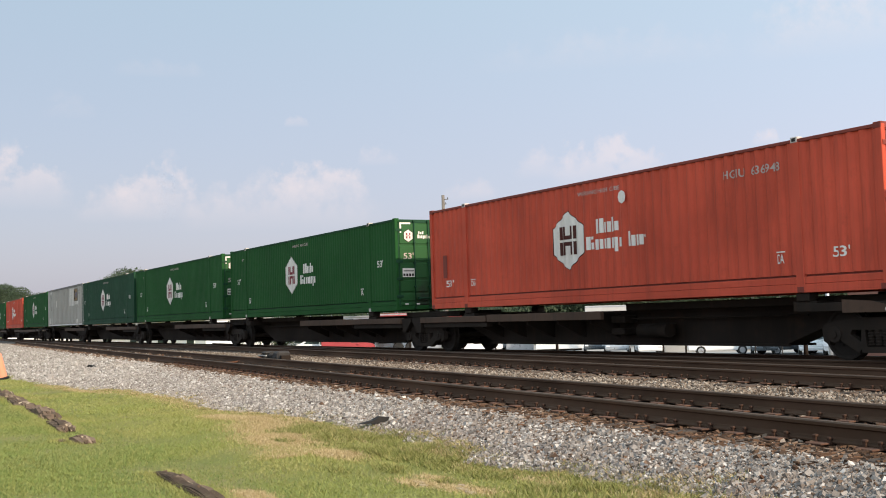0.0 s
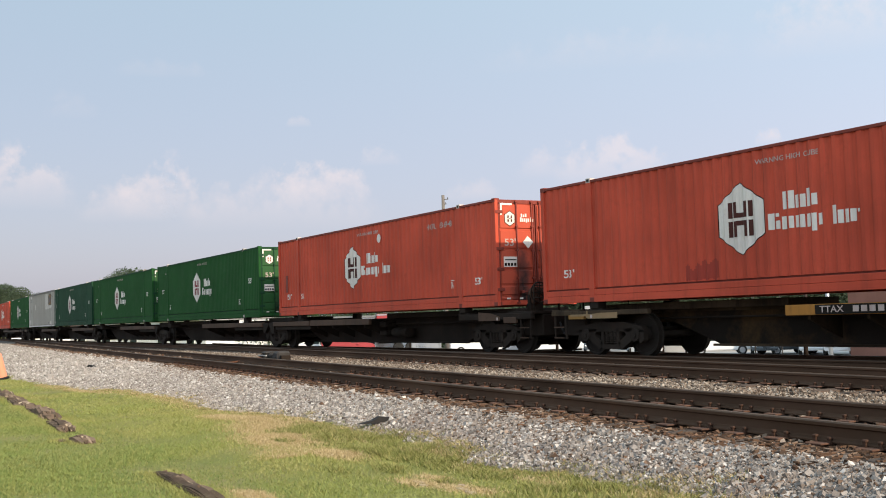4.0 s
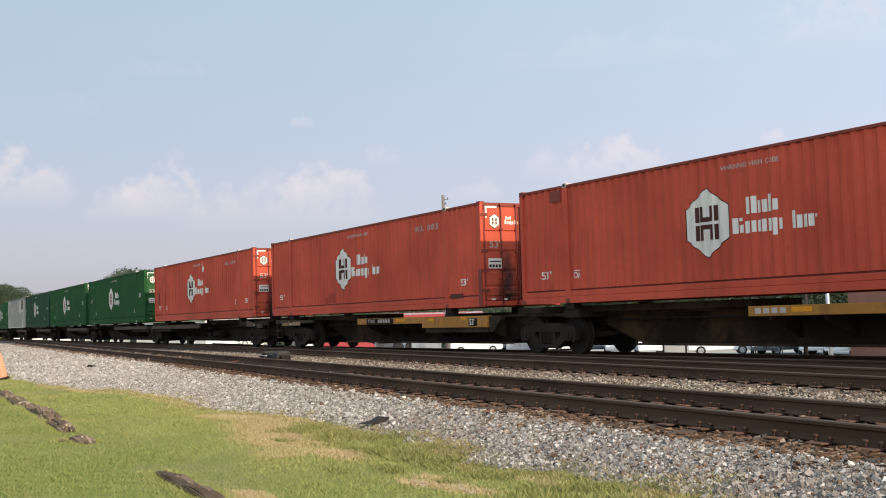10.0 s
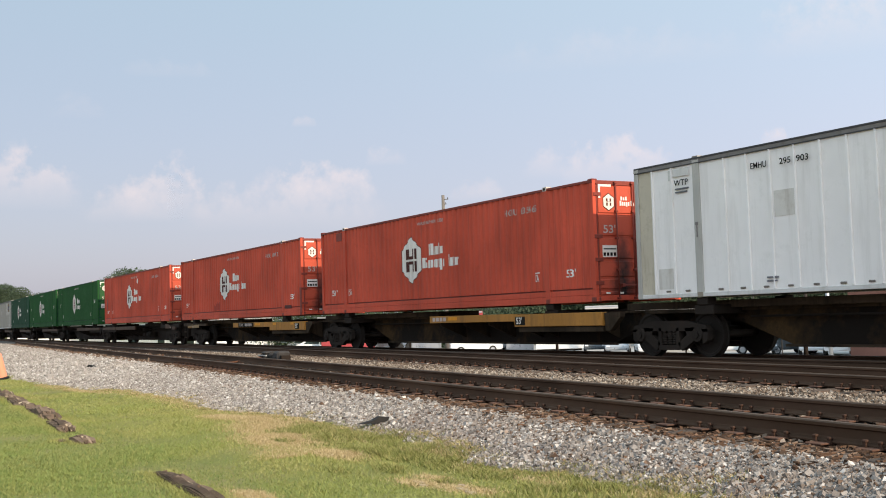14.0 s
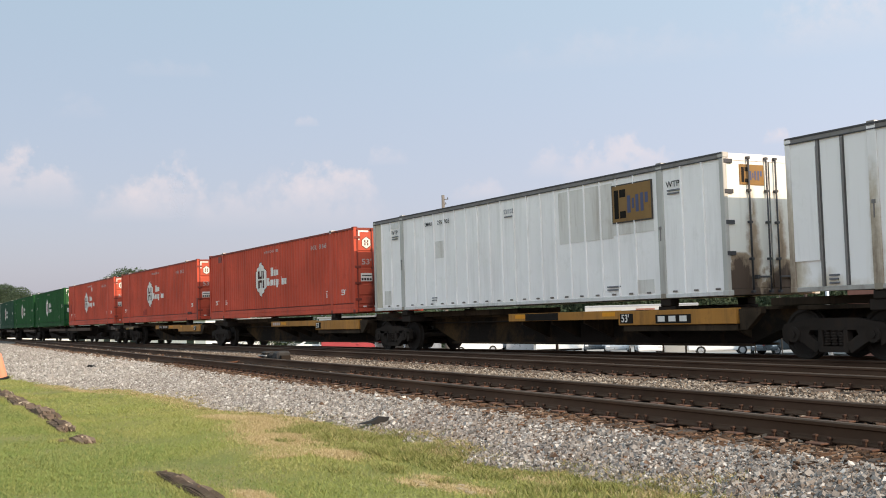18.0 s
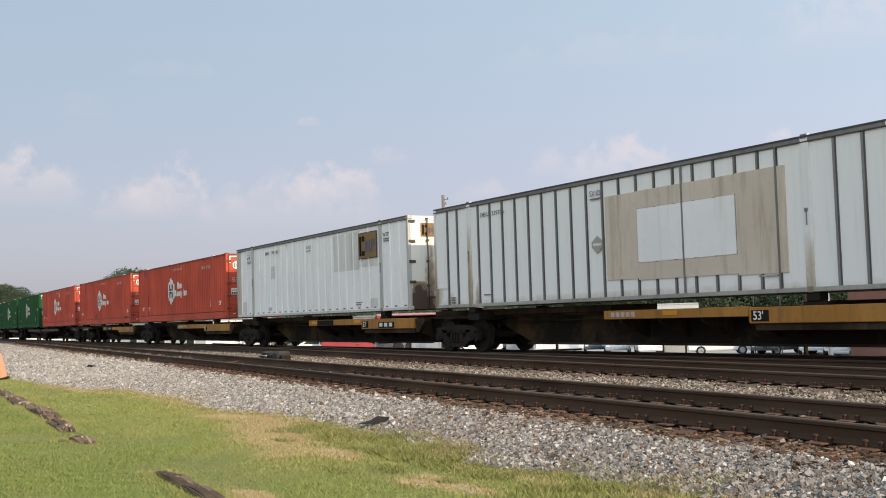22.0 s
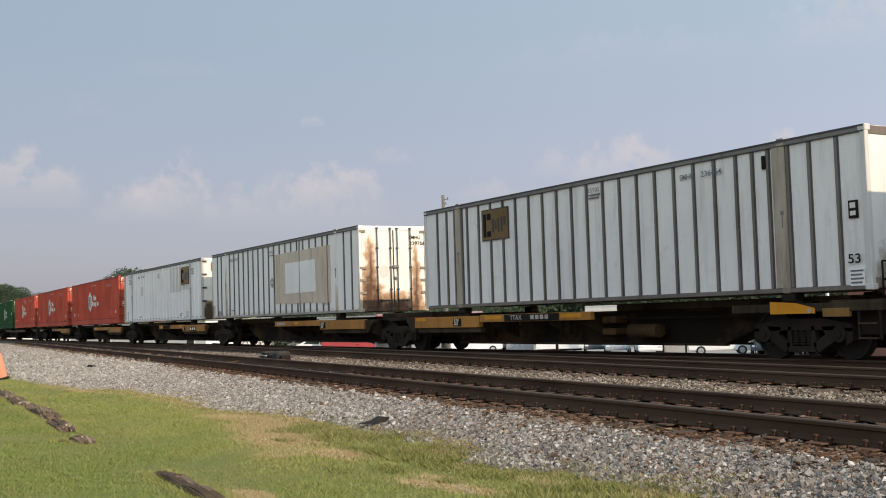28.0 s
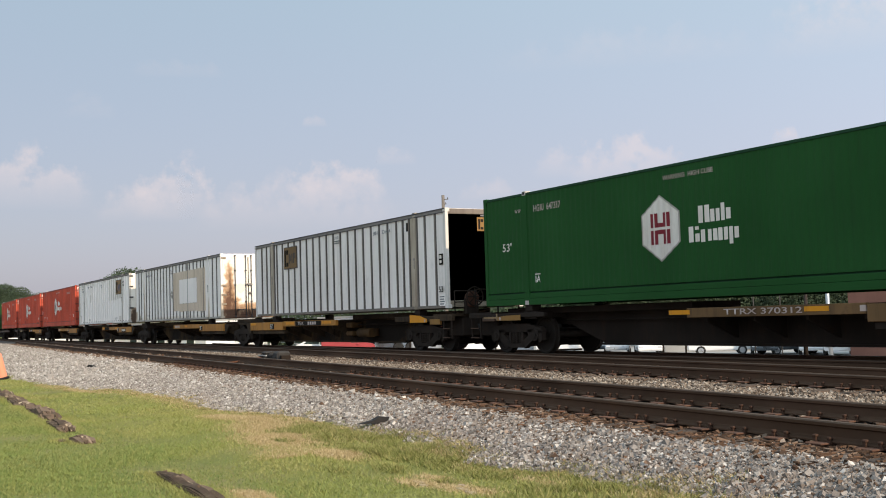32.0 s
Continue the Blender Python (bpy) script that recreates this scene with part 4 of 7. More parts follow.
def door_end(root, paint, trim, bars, x=LEN, hinge_mat=None, panels=True, hinges=(0.53, 0.95, 1.37, 2.6)):
    """Two door leaves with lock rods, cams, handles and hinges on the end that faces +x."""
    for side in (-1, 1):
        y0, y1 = sorted((side * 0.02, side * 1.19))
        bm = bmesh.new()
        box(bm, x - 0.06, x - 0.03, y0, y1, Z0 + 0.15, Z1 - 0.13, 0.006)
        door = part("door", bm, paint, root)
        if panels:
            for za, zb in ((1.39, 1.46), (1.52, 1.75), (1.81, 2.17), (2.24, 2.71), (2.78, 3.25), (3.32, 3.96)):
                part("door_panel", boxes((x - 0.03, x - 0.004, y0 + 0.05, y1 - 0.05, za, zb), bevel=0.012), paint, door)
            part("door_stile", boxes((x - 0.03, x - 0.008, y0, y0 + 0.035, Z0 + 0.16, Z1 - 0.14), (x - 0.03, x - 0.008, y1 - 0.035, y1, Z0 + 0.16, Z1 - 0.14)), trim, door)
        else:
            part("door_seam", boxes((x - 0.03, x - 0.024, side * 0.6 - 0.006, side * 0.6 + 0.006, Z0 + 0.16, Z1 - 0.14)), trim, door)
        for yy in (side * 0.13, side * 0.63):
            bm = bmesh.new()
            rod(bm, (x + 0.03, yy, Z0 + 0.06), (x + 0.03, yy, Z1 - 0.05), 0.019, 8)
            for zz in (Z0 + 0.08, Z0 + 0.75, Z0 + 1.5, Z0 + 2.15, Z1 - 0.07):
                box(bm, x - 0.03, x + 0.055, yy - 0.04, yy + 0.04, zz - 0.025, zz + 0.025, 0.006)
            part("lock_rod", bm, bars, door, "steel lock rod with cams")
        bm = bmesh.new()
        box(bm, x + 0.03, x + 0.058, min(side * 0.13, side * 0.5), max(side * 0.13, side * 0.5), Z0 + 0.36, Z0 + 0.40, 0.006)
        box(bm, x - 0.03, x + 0.062, side * 0.5 - 0.04, side * 0.5 + 0.04, Z0 + 0.34, Z0 + 0.42, 0.006)
        part("handle", bm, bars, door)
        for zz in hinges:
            part("hinge", boxes((x - 0.03, x + 0.016, side * 1.15 - 0.13, side * 1.15 + 0.10, Z0 + zz, Z0 + zz + 0.085), bevel=0.006), hinge_mat or trim, door)


def steel_container(label, paint, seal, pitch, depth, casting_paint, door_paint):
    root = tagged(new("shipping_container"), label, "shipping container", group="containers of the train")
    cast, bare = casting_mesh(casting_paint), casting_mesh(M_CASTING)
    for sign, side in ((-1, "side_wall"), (1, "side_wall")):
        bm = bmesh.new()
        for a, b in BAYS:
            wavy_wall(bm, a, b, Z0 + 0.335, Z1 - 0.07, sign * (HALF - 0.012), sign, pitch, depth)
        part(side, bm, paint, root)
        for name, za, zb, out in (("bottom_rail", Z0 + 0.0, Z0 + 0.16, 0.0), ("skirt_plate", Z0 + 0.165, Z0 + 0.295, 0.012), ("top_rail", Z1 - 0.075, Z1 - 0.012, 0.0)):
            y0, y1 = sorted((sign * (HALF - 0.07), sign * (HALF - out)))
            part(name, boxes((0.13, LEN - 0.13, y0, y1, za, zb), bevel=0.006), seal if name == "top_rail" else paint, root)
        # recess strip in the darker seal paint, for the shadow line above the skirt
        y0, y1 = sorted((sign * (HALF - 0.11), sign * (HALF - 0.075)))
        part("wall_foot", boxes((0.13, LEN - 0.13, y0, y1, Z0 + 0.2, Z0 + 0.4)), seal, root)
        for k, (a, b) in enumerate(POSTS):
            y0, y1 = sorted((sign * (HALF - 0.10), sign * HALF * 1.0 + sign * 0.002))
            part("corner_post" if k in (0, 3) else "lift_post", boxes((a, b, y0, y1, Z0 + 0.004, Z1 - 0.02), bevel=0.01), paint, root)
        for u in (1.98, 14.174, 0.09, LEN - 0.09):
            for z in (Z1 - 0.045 + (0.02 if 1 < u < 15 else 0), Z0 + 0.058):
                piece = part("corner_casting", bare if 1 < u < 15 and (z > 3 or paint is M_GREEN) else cast, seal, root, at=pose(u, sign * (HALF - 0.075), z, 0, 0, 0 if sign < 0 else 180))
                if 1 < u < 15 and z > 3:
                    # no opening is cut: a black block gives the hole's dark inside
                    part("casting_hole", boxes((-0.045, 0.045, -0.087, -0.07, -0.028, 0.034), bevel=0.004), M_BLACK, piece)
    bm = bmesh.new()
    for k in range(40):
        u = 0.15 + k * 0.3965
        box(bm, u, u + 0.39, -HALF + 0.06, HALF - 0.06, Z1 - 0.06, Z1 - (0.035 if k % 2 else 0.022))
    part("roof", bm, paint, root)
    part("floor_frame", boxes((0.1, LEN - 0.1, -HALF + 0.05, HALF - 0.05, Z0 + 0.05, Z0 + 0.14)), M_GRIME, root)
    bm = bmesh.new()
    ys = breaks(-HALF + 0.13, HALF - 0.13, 0.25)
    cols = [(bm.verts.new((0.03 + corrugation(y, 0.25, 0.04), y, Z0 + 0.12)), bm.verts.new((0.03 + corrugation(y, 0.25, 0.04), y, Z1 - 0.08))) for y in ys]
    for a, b in zip(cols, cols[1:]):
        bm.faces.new((a[0], a[1], b[1], b[0]))
    part("front_wall", bm, paint, root)
    for x0, x1 in ((0.01, 0.10), (LEN - 0.10, LEN - 0.01)):
        part("end_sill", boxes((x0, x1, -HALF + 0.12, HALF - 0.12, Z0 + 0.02, Z0 + 0.15), bevel=0.008), paint, root)
        part("end_header", boxes((x0, x1, -HALF + 0.12, HALF - 0.12, Z1 - 0.13, Z1 - 0.02), bevel=0.008), seal, root)
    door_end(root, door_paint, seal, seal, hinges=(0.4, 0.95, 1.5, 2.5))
    return root


def hexagon_mark(parent, u, z, w, h, pitch, depth, inner, y=-HALF + 0.012, rim=M_DECAL_DARK):
    """A pale six-sided mark with a dark rim and upright bars: plain shapes only."""
    for name, grow, mat, lift in (("mark_rim", 0.022 if rim is M_DECAL_DARK else 0.04, rim, 0.0), ("hexagon_mark", 0.0, M_DECAL_WHITE, 0.004)):
        ww, hh = w + 2 * grow, h + 2 * grow

        def rise(v):
            return hh / 2 * (1 - 0.55 * abs(v - u) / (ww / 2))
        bm = bmesh.new()
        decal(bm, u - ww / 2, u, lambda v: z - rise(v), lambda v: z + rise(v), pitch, depth, y - lift)
        decal(bm, u, u + ww / 2, lambda v: z - rise(v), lambda v: z + rise(v), pitch, depth, y - lift)
        part(name, bm, mat, parent, "pale hexagonal mark with dark bars" if lift else "thin rim of the mark")
    bm = bmesh.new()
    for du, dv in ((-0.275, -0.19), (-0.155, -0.075), (0.075, 0.15), (0.18, 0.265)):
        for z0, z1 in ((0.02, 0.245), (-0.25, -0.025)):
            decal(bm, u + du * w, u + dv * w, z + z0 * h, z + z1 * h, pitch, depth, y - 0.009)
    for z0 in (0.02, -0.09):
        decal(bm, u - 0.085 * w, u + 0.08 * w, z + z0 * h, z + (z0 + 0.068) * h, pitch, depth, y - 0.009)
    tagged(part("mark_stroke", bm, inner, parent), kind="stuff")


STROKES = dict(tall2=(1.0, ((0, 0.4, 0, 1), (0.58, 1, 0, 1))), low2=(0.85, ((0, 0.42, 0, 0.72), (0.57, 1, 0, 0.72))), step=(0.85, ((0, 0.42, 0, 1), (0.56, 1, 0.05, 0.68))), big=(1.05, ((0, 0.45, 0.04, 0.96), (0.58, 1, 0.05, 0.52), (0.58, 0.95, 0.74, 0.94))),
               low1=(0.55, ((0, 0.75, 0, 0.72),)), round2=(0.85, ((0, 0.42, 0.03, 0.7), (0.57, 1, 0.03, 0.7))), drop=(0.85, ((0, 0.42, -0.25, 0.72), (0.57, 1, 0.05, 0.68))), tall1=(0.38, ((0, 1, 0, 1),)), open1=(0.75, ((0, 0.5, 0.03, 0.7), (0.62, 0.95, 0.5, 0.68))))


def stroke_row(parent, u, z, w, h, shapes, pitch, depth):
    """A trade name as plain upright strokes, w metres long."""
    k = w / (sum(STROKES[n][0] for n in shapes) + 0.10 * (len(shapes) - 1))
    bm = bmesh.new()
    for n in shapes:
        wide, bars = STROKES[n]
        for a, b, lo, hi in bars:
            decal(bm, u + a * wide * k, u + b * wide * k, z + lo * h, z + hi * h, pitch, depth, -HALF + 0.008)
        u += (wide + 0.10) * k
    tagged(part("name_stroke", bm, M_DECAL_WHITE, parent), kind="stuff")


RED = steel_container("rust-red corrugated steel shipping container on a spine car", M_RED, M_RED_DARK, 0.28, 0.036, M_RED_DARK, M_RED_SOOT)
GREEN = steel_container("green corrugated steel shipping container on a spine car", M_GREEN, M_GREEN_DARK, 0.20, 0.010, M_GREEN, M_GREEN_SOOT)
DARKGREEN = steel_container("dark green corrugated steel shipping container on a spine car", M_GREEN_DARK, M_GREEN_DARK, 0.20, 0.010, M_GREEN_DARK, M_GREEN_DARK)


def door_marks(root, inner):
    """Marks on the door end: hexagon, bars, size, plates."""
    x = LEN + 0.002
    for name, r, mat, d in (("mark_rim", 0.215, M_DECAL_DARK, 0.0), ("hexagon_mark", 0.195, M_DECAL_WHITE, 0.002)):
        bm = bmesh.new()
        prism(bm, [(-0.83 + r * 0.9 * math.cos(radians(a)), 3.58 + r * math.sin(radians(a))) for a in range(30, 390, 60)], x - 0.01, x + d, "x")
        part(name, bm, mat, root)
    tagged(part("mark_stroke", boxes(*[(x, x + 0.005, -0.83 + a, -0.83 + a + 0.045, 3.58 + b, 3.58 + b + 0.075) for a in (-0.075, 0.03) for b in (0.01, -0.09)], (x, x + 0.005, -0.83 - 0.03, -0.83 + 0.03, 3.575, 3.59)), inner, root), kind="stuff")
    bm = bmesh.new()
    for y, z, w, h in ((-1.13, 3.67, 0.055, 0.33), (-1.075, 3.945, 0.33, 0.055), (-0.50, 3.50, 0.05, 0.12), (-0.43, 3.50, 0.04, 0.09), (-0.37, 3.50, 0.04, 0.09), (-0.31, 3.48, 0.04, 0.11), (-0.25, 3.50, 0.04, 0.09), (-0.17, 3.50, 0.03, 0.12), (-0.12, 3.50, 0.05, 0.08), (-0.47, 3.63, 0.045, 0.09), (-0.40, 3.63, 0.045, 0.07), (-0.33, 3.63, 0.045, 0.09), (0.40, 3.03, 0.34, 0.05), (0.40, 2.94, 0.34, 0.05), (0.40, 2.85, 0.34, 0.05)):
        box(bm, x - 0.01, x + 0.003, y, y + w, z, z + h)
    tagged(part("marking", bm, M_DECAL_WHITE, root), kind="stuff")
    end_text(root, "53'", -1.02, 2.84, 0.36, 0.2, M_DECAL_PALE, x + 0.002)
    plate = part("data_plate", boxes((x - 0.01, x + 0.004, -1.06, -0.62, 2.27, 2.55)), M_DECAL_WHITE, root, "pale data plate with dark print")
    tagged(part("print", boxes(*[(x + 0.004, x + 0.006, -1.04 + 0.1 * k, -0.97 + 0.1 * k, 2.3, 2.38) for k in range(4)], (x + 0.004, x + 0.006, -1.03, -0.66, 2.45, 2.48)), M_DECAL_DARK, plate), kind="stuff")
    tagged(part("data_plate", boxes(*[(x - 0.01, x + 0.003, 0.42, 0.74, 2.3 + 0.07 * k, 2.34 + 0.07 * k) for k in range(5)]), M_DECAL_PALE, root), kind="stuff")
    for y in (-1.0, -0.6, 0.5):
        part("reflector", boxes((x, x + 0.006, y, y + 0.12, 1.40, 1.44)), M_DECAL_WHITE, root)


def red_marks(root):
    hexagon_mark(root, 6.88, 2.74, 1.22, 1.42, 0.28, 0.036, M_MAROON)
    stroke_row(root, 7.98, 2.82, 0.84, 0.34, ("tall2", "low2", "step"), 0.28, 0.036)
    stroke_row(root, 7.62, 2.44, 1.32, 0.34, ("big", "low1", "round2", "low2", "drop"), 0.28, 0.036)
    stroke_row(root, 9.16, 2.44, 0.64, 0.34, ("tall1", "low2", "open1"), 0.28, 0.036)
    wall_text(root, "WARNING  HIGH CUBE", 7.34, 3.76, 1.56, 0.10, M_DECAL_PALE)
    wall_text(root, "53'", 0.89, 1.83, 0.38, 0.2, M_DECAL_WHITE)
    wall_text(root, "53'", 14.95, 1.84, 0.38, 0.2, M_DECAL_WHITE)
    wall_text(root, "DA", 2.28, 1.81, 0.19, 0.15, M_DECAL_WHITE, bar=True, name="class_lettering")
    wall_text(root, "DA", 13.60, 1.79, 0.2, 0.18, M_DECAL_WHITE, bar=True, name="class_lettering")


def serial(root, digits, pitch, depth, u=12.25, z=3.57, w=1.54, door=True):
    wall_text(root, "HGIU  " + digits, u, z, w, 0.17, M_DECAL_PALE, pitch, depth, name="serial_lettering")
    if door:
        end_text(root, "HGIU", 0.3, 3.60, 0.62, 0.18, M_DECAL_WHITE, LEN + 0.004, "serial_lettering")
        end_text(root, digits[:3] + " " + digits[3:], 0.3, 3.37, 0.78, 0.18, M_DECAL_WHITE, LEN + 0.004, "serial_lettering")


red_marks(RED)
door_marks(RED, M_MAROON)
for g in (GREEN, DARKGREEN):
    hexagon_mark(g, 7.23, 2.75, 1.17, 1.38, 0.20, 0.010, M_DECAL_CRIMSON, rim=M_SHEET_GREY)
    stroke_row(g, 8.43, 2.76, 0.93, 0.36, ("tall2", "low2", "step"), 0.20, 0.010)
    stroke_row(g, 8.11, 2.36, 1.46, 0.36, ("big", "low1", "round2", "low2", "drop"), 0.20, 0.010)
    wall_text(g, "WARNING  HIGH CUBE", 7.36, 3.78, 1.55, 0.10, M_DECAL_PALE, 0.20, 0.010)
    wall_text(g, "WTP", 1.52, 3.61, 0.29, 0.09, M_DECAL_PALE, 0.20, 0.010)
    for u in (0.89, 14.8):
        wall_text(g, "53'", u, 2.64, 0.43, 0.22, M_DECAL_WHITE, 0.20, 0.010)
    for u in (2.40, 13.5):
        wall_text(g, "IA", u, 1.78, 0.2, 0.17, M_DECAL_WHITE, 0.20, 0.010, bar=True)
    door_marks(g, M_DECAL_CRIMSON)


GREY_POSTS = [0.78, 1.33] + [2.48 + 0.617 * k for k in range(18)] + [13.45, 14.86, 15.50]
RIBS = [0.6, 1.23] + [2.80 + 0.617 * k for k in range(18)] + [14.86, 15.51]


def sheet_container(label, posts, post_paint, lift_paint, sheet=M_WHITE, first=None, covered=(0.0, 0.0)):
    """A smooth-sided white container with outside posts at the given places; covered: stretch under a decal's glue."""
    root = tagged(new("shipping_container"), label, "shipping container", group="containers of the train")
    grey_post = post_paint in (M_POST_GREY, M_POST_BROWN)
    end_paint = M_SEAM if lift_paint is M_LIFT_BEIGE else lift_paint
    for sign in (-1, 1):
        y0, y1 = sorted((sign * (HALF - 0.05), sign * (HALF - 0.025)))
        for a, b in BAYS:
            edges = [a] + sorted(p for p in posts if a < p < b) + [b]
            for k, (p, q) in enumerate(zip(edges, edges[1:])):
                part("sheet_panel", boxes((p + 0.003, q - 0.003, y0, y1, Z0 + 0.10, Z1 - 0.095)), first if first and p < 0.5 else sheet, root)
            for p in edges[1:-1]:
                pw, out = (0.044 if post_paint is M_POST_GREY else 0.054, -0.006) if grey_post else (0.021, 0.010)
                p0, p1 = sorted((sign * (HALF - 0.03), sign * (HALF + out)))
                # grey posts: shaded flanks painted dark, the rib keeps the post's own paint
                post = part("side_post", boxes((p - pw, p + pw, p0, p1, Z0 + 0.10, Z1 - 0.095), bevel=0.006), M_POST_SHADE if grey_post else post_paint, root)
                if grey_post:
                    q0, q1 = sorted((sign * (HALF - 0.008), sign * (HALF + 0.012)))
                    for za, zb in ((Z0 + 0.105, 1.62), (3.66, Z1 - 0.12)) if covered[0] < p < covered[1] else ((Z0 + 0.105, Z1 - 0.12),):
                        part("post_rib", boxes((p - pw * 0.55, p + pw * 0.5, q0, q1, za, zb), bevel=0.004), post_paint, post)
        p0, p1 = sorted((sign * (HALF - 0.08), sign * HALF))
        part("bottom_rail", boxes((0.02, LEN - 0.02, p0, p1, Z0 + 0.01, Z0 + 0.10), bevel=0.01), (M_RIB_GREY if post_paint is M_POST_GREY else M_POST_BROWN) if grey_post else M_SEAM, root)
        top = part("top_rail", boxes((0.02, LEN - 0.02, p0, p1, Z1 - 0.095, Z1 + 0.022), bevel=0.012), M_POST_GREY, root)
        q0, q1 = sorted((sign * (HALF - 0.02), sign * (HALF + 0.012)))
        part("rail_lip", boxes((0.02, LEN - 0.02, q0, q1, Z1 - 0.012, Z1 + 0.026), bevel=0.006), M_DARK_RAIL, top)
        part("rail_lip", boxes((0.02, LEN - 0.02, q0, sorted((q0, q1 - sign * 0.004))[1], Z1 - 0.105, Z1 - 0.082), bevel=0.005), M_DARK_RAIL, top)
        for k, (a, b) in enumerate(POSTS):
            q0, q1 = sorted((sign * (HALF - 0.10), sign * (HALF + 0.004)))
            part("corner_post" if k in (0, 3) else "lift_post", boxes((a, b, q0, q1, Z0 + 0.02, Z1 + 0.005 + (0.045 if k in (1, 2) else 0)), bevel=0.012), end_paint if k in (0, 3) else lift_paint, root)
        for u in (1.98, 14.174):
            part("lift_casting", boxes((u - 0.09, u + 0.09, min(sign * (HALF - 0.17), sign * (HALF + 0.006)), max(sign * (HALF - 0.17), sign * (HALF + 0.006)), Z1 - 0.045, Z1 + 0.058), bevel=0.012), M_POST_GREY, root)
            q0, q1 = sorted((sign * (HALF - 0.01), sign * (HALF + 0.022)))
            part("lock_gear", boxes((u - 0.02, u + 0.005, q0, q1, Z0 + 1.25, Z0 + 1.55), (u - 0.05, u + 0.03, q0, q1, Z0 + 1.5, Z0 + 1.57), bevel=0.006), M_POST_GREY, root, "small dark lock pin on the lift post")
            part("foot_casting", boxes((u - 0.09, u + 0.09, min(sign * (HALF - 0.15), sign * (HALF + 0.008)), max(sign * (HALF - 0.15), sign * (HALF + 0.008)), Z0 - 0.002, Z0 + 0.12), bevel=0.012), M_POST_BEIGE, root)
        for u in (0.075, LEN - 0.075):
            for z in (Z1 - 0.03, Z0 + 0.06):
                part("corner_casting", boxes((u - 0.085, u + 0.085, min(sign * (HALF - 0.15), sign * (HALF + 0.008)), max(sign * (HALF - 0.15), sign * (HALF + 0.008)), z - 0.058, z + 0.058), bevel=0.014), end_paint, root)
    part("roof", boxes((0.03, LEN - 0.03, -HALF + 0.04, HALF - 0.04, Z1 - 0.02, Z1 + 0.014)), M_WHITE, root)
    part("floor_frame", boxes((0.05, LEN - 0.05, -HALF + 0.06, HALF - 0.06, Z0 + 0.03, Z0 + 0.15)), M_GRIME, root)
    part("front_wall", boxes((0.02, 0.06, -HALF + 0.11, HALF - 0.11, Z0 + 0.1, Z1 - 0.06), bevel=0.01), M_WHITE, root)
    return root


PANEL_DARK = ((0.07, 0.18, 0.12, 0.86), (0.21, 0.36, 0.66, 0.86), (0.21, 0.36, 0.12, 0.30))
PANEL_BLUE = ((0.40, 0.48, 0.24, 0.68), (0.52, 0.57, 0.34, 0.60), (0.61, 0.68, 0.24, 0.68), (0.73, 0.80, 0.24, 0.70), (0.84, 0.91, 0.44, 0.70))


def gold_panel(root, u0, u1, z0, z1, worn=False):
    """A gold square with dark and blue bars, for a painted-over mark."""
    y = -HALF - 0.014
    h, w = z1 - z0, u1 - u0
    sign = part("gold_panel", boxes((u0 + 0.03, u1 - 0.03, y, y + 0.03, z0 + 0.03, z1 - 0.03)), M_GOLD_WORN if worn else M_GOLD, root, "weathered dull gold square decal" if worn else "faded gold square decal")
    part("panel_rim", boxes((u0, u1, y + 0.005, y + 0.028, z0, z1)), M_DECAL_FADED, sign, "thin dark rim")
    for rows, mat in ((PANEL_DARK, M_DECAL_DARK), (PANEL_BLUE, M_DECAL_FADED if worn else M_DECAL_BLUE)):
        tagged(part("panel_stroke", boxes(*[(u0 + w * a, u0 + w * b, y - 0.004, y, z0 + h * c, z0 + h * e) for a, b, c, e in rows]), mat, sign), kind="stuff")


def end_gold_panel(root, y0, y1, z0, z1, x):
    h, w = z1 - z0, y1 - y0
    sign = part("gold_panel", boxes((x - 0.02, x, y0, y1, z0, z1)), M_GOLD, root, "faded gold square decal")
    for rows, mat in ((PANEL_DARK, M_DECAL_DARK), (PANEL_BLUE, M_DECAL_BLUE)):
        tagged(part("panel_stroke", boxes(*[(x, x + 0.003, y0 + w * a, y0 + w * b, z0 + h * c, z0 + h * e) for a, b, c, e in rows]), mat, sign), kind="stuff")


def small_label(root, u, z, w=0.34, rows=3, material=None):
    tagged(part("data_label", boxes(*[(u, u + w * (1 - 0.12 * (k % 2)), -HALF - 0.009, -HALF + 0.02, z - 0.07 * k, z - 0.07 * k + 0.032) for k in range(rows)]), material or M_DECAL_GREY, root), kind="stuff")


def flat_text(root, body, u, z, w, h, material):
    return wall_text(root, body, u, z, w, h, material, depth=0, y=-HALF - 0.008)


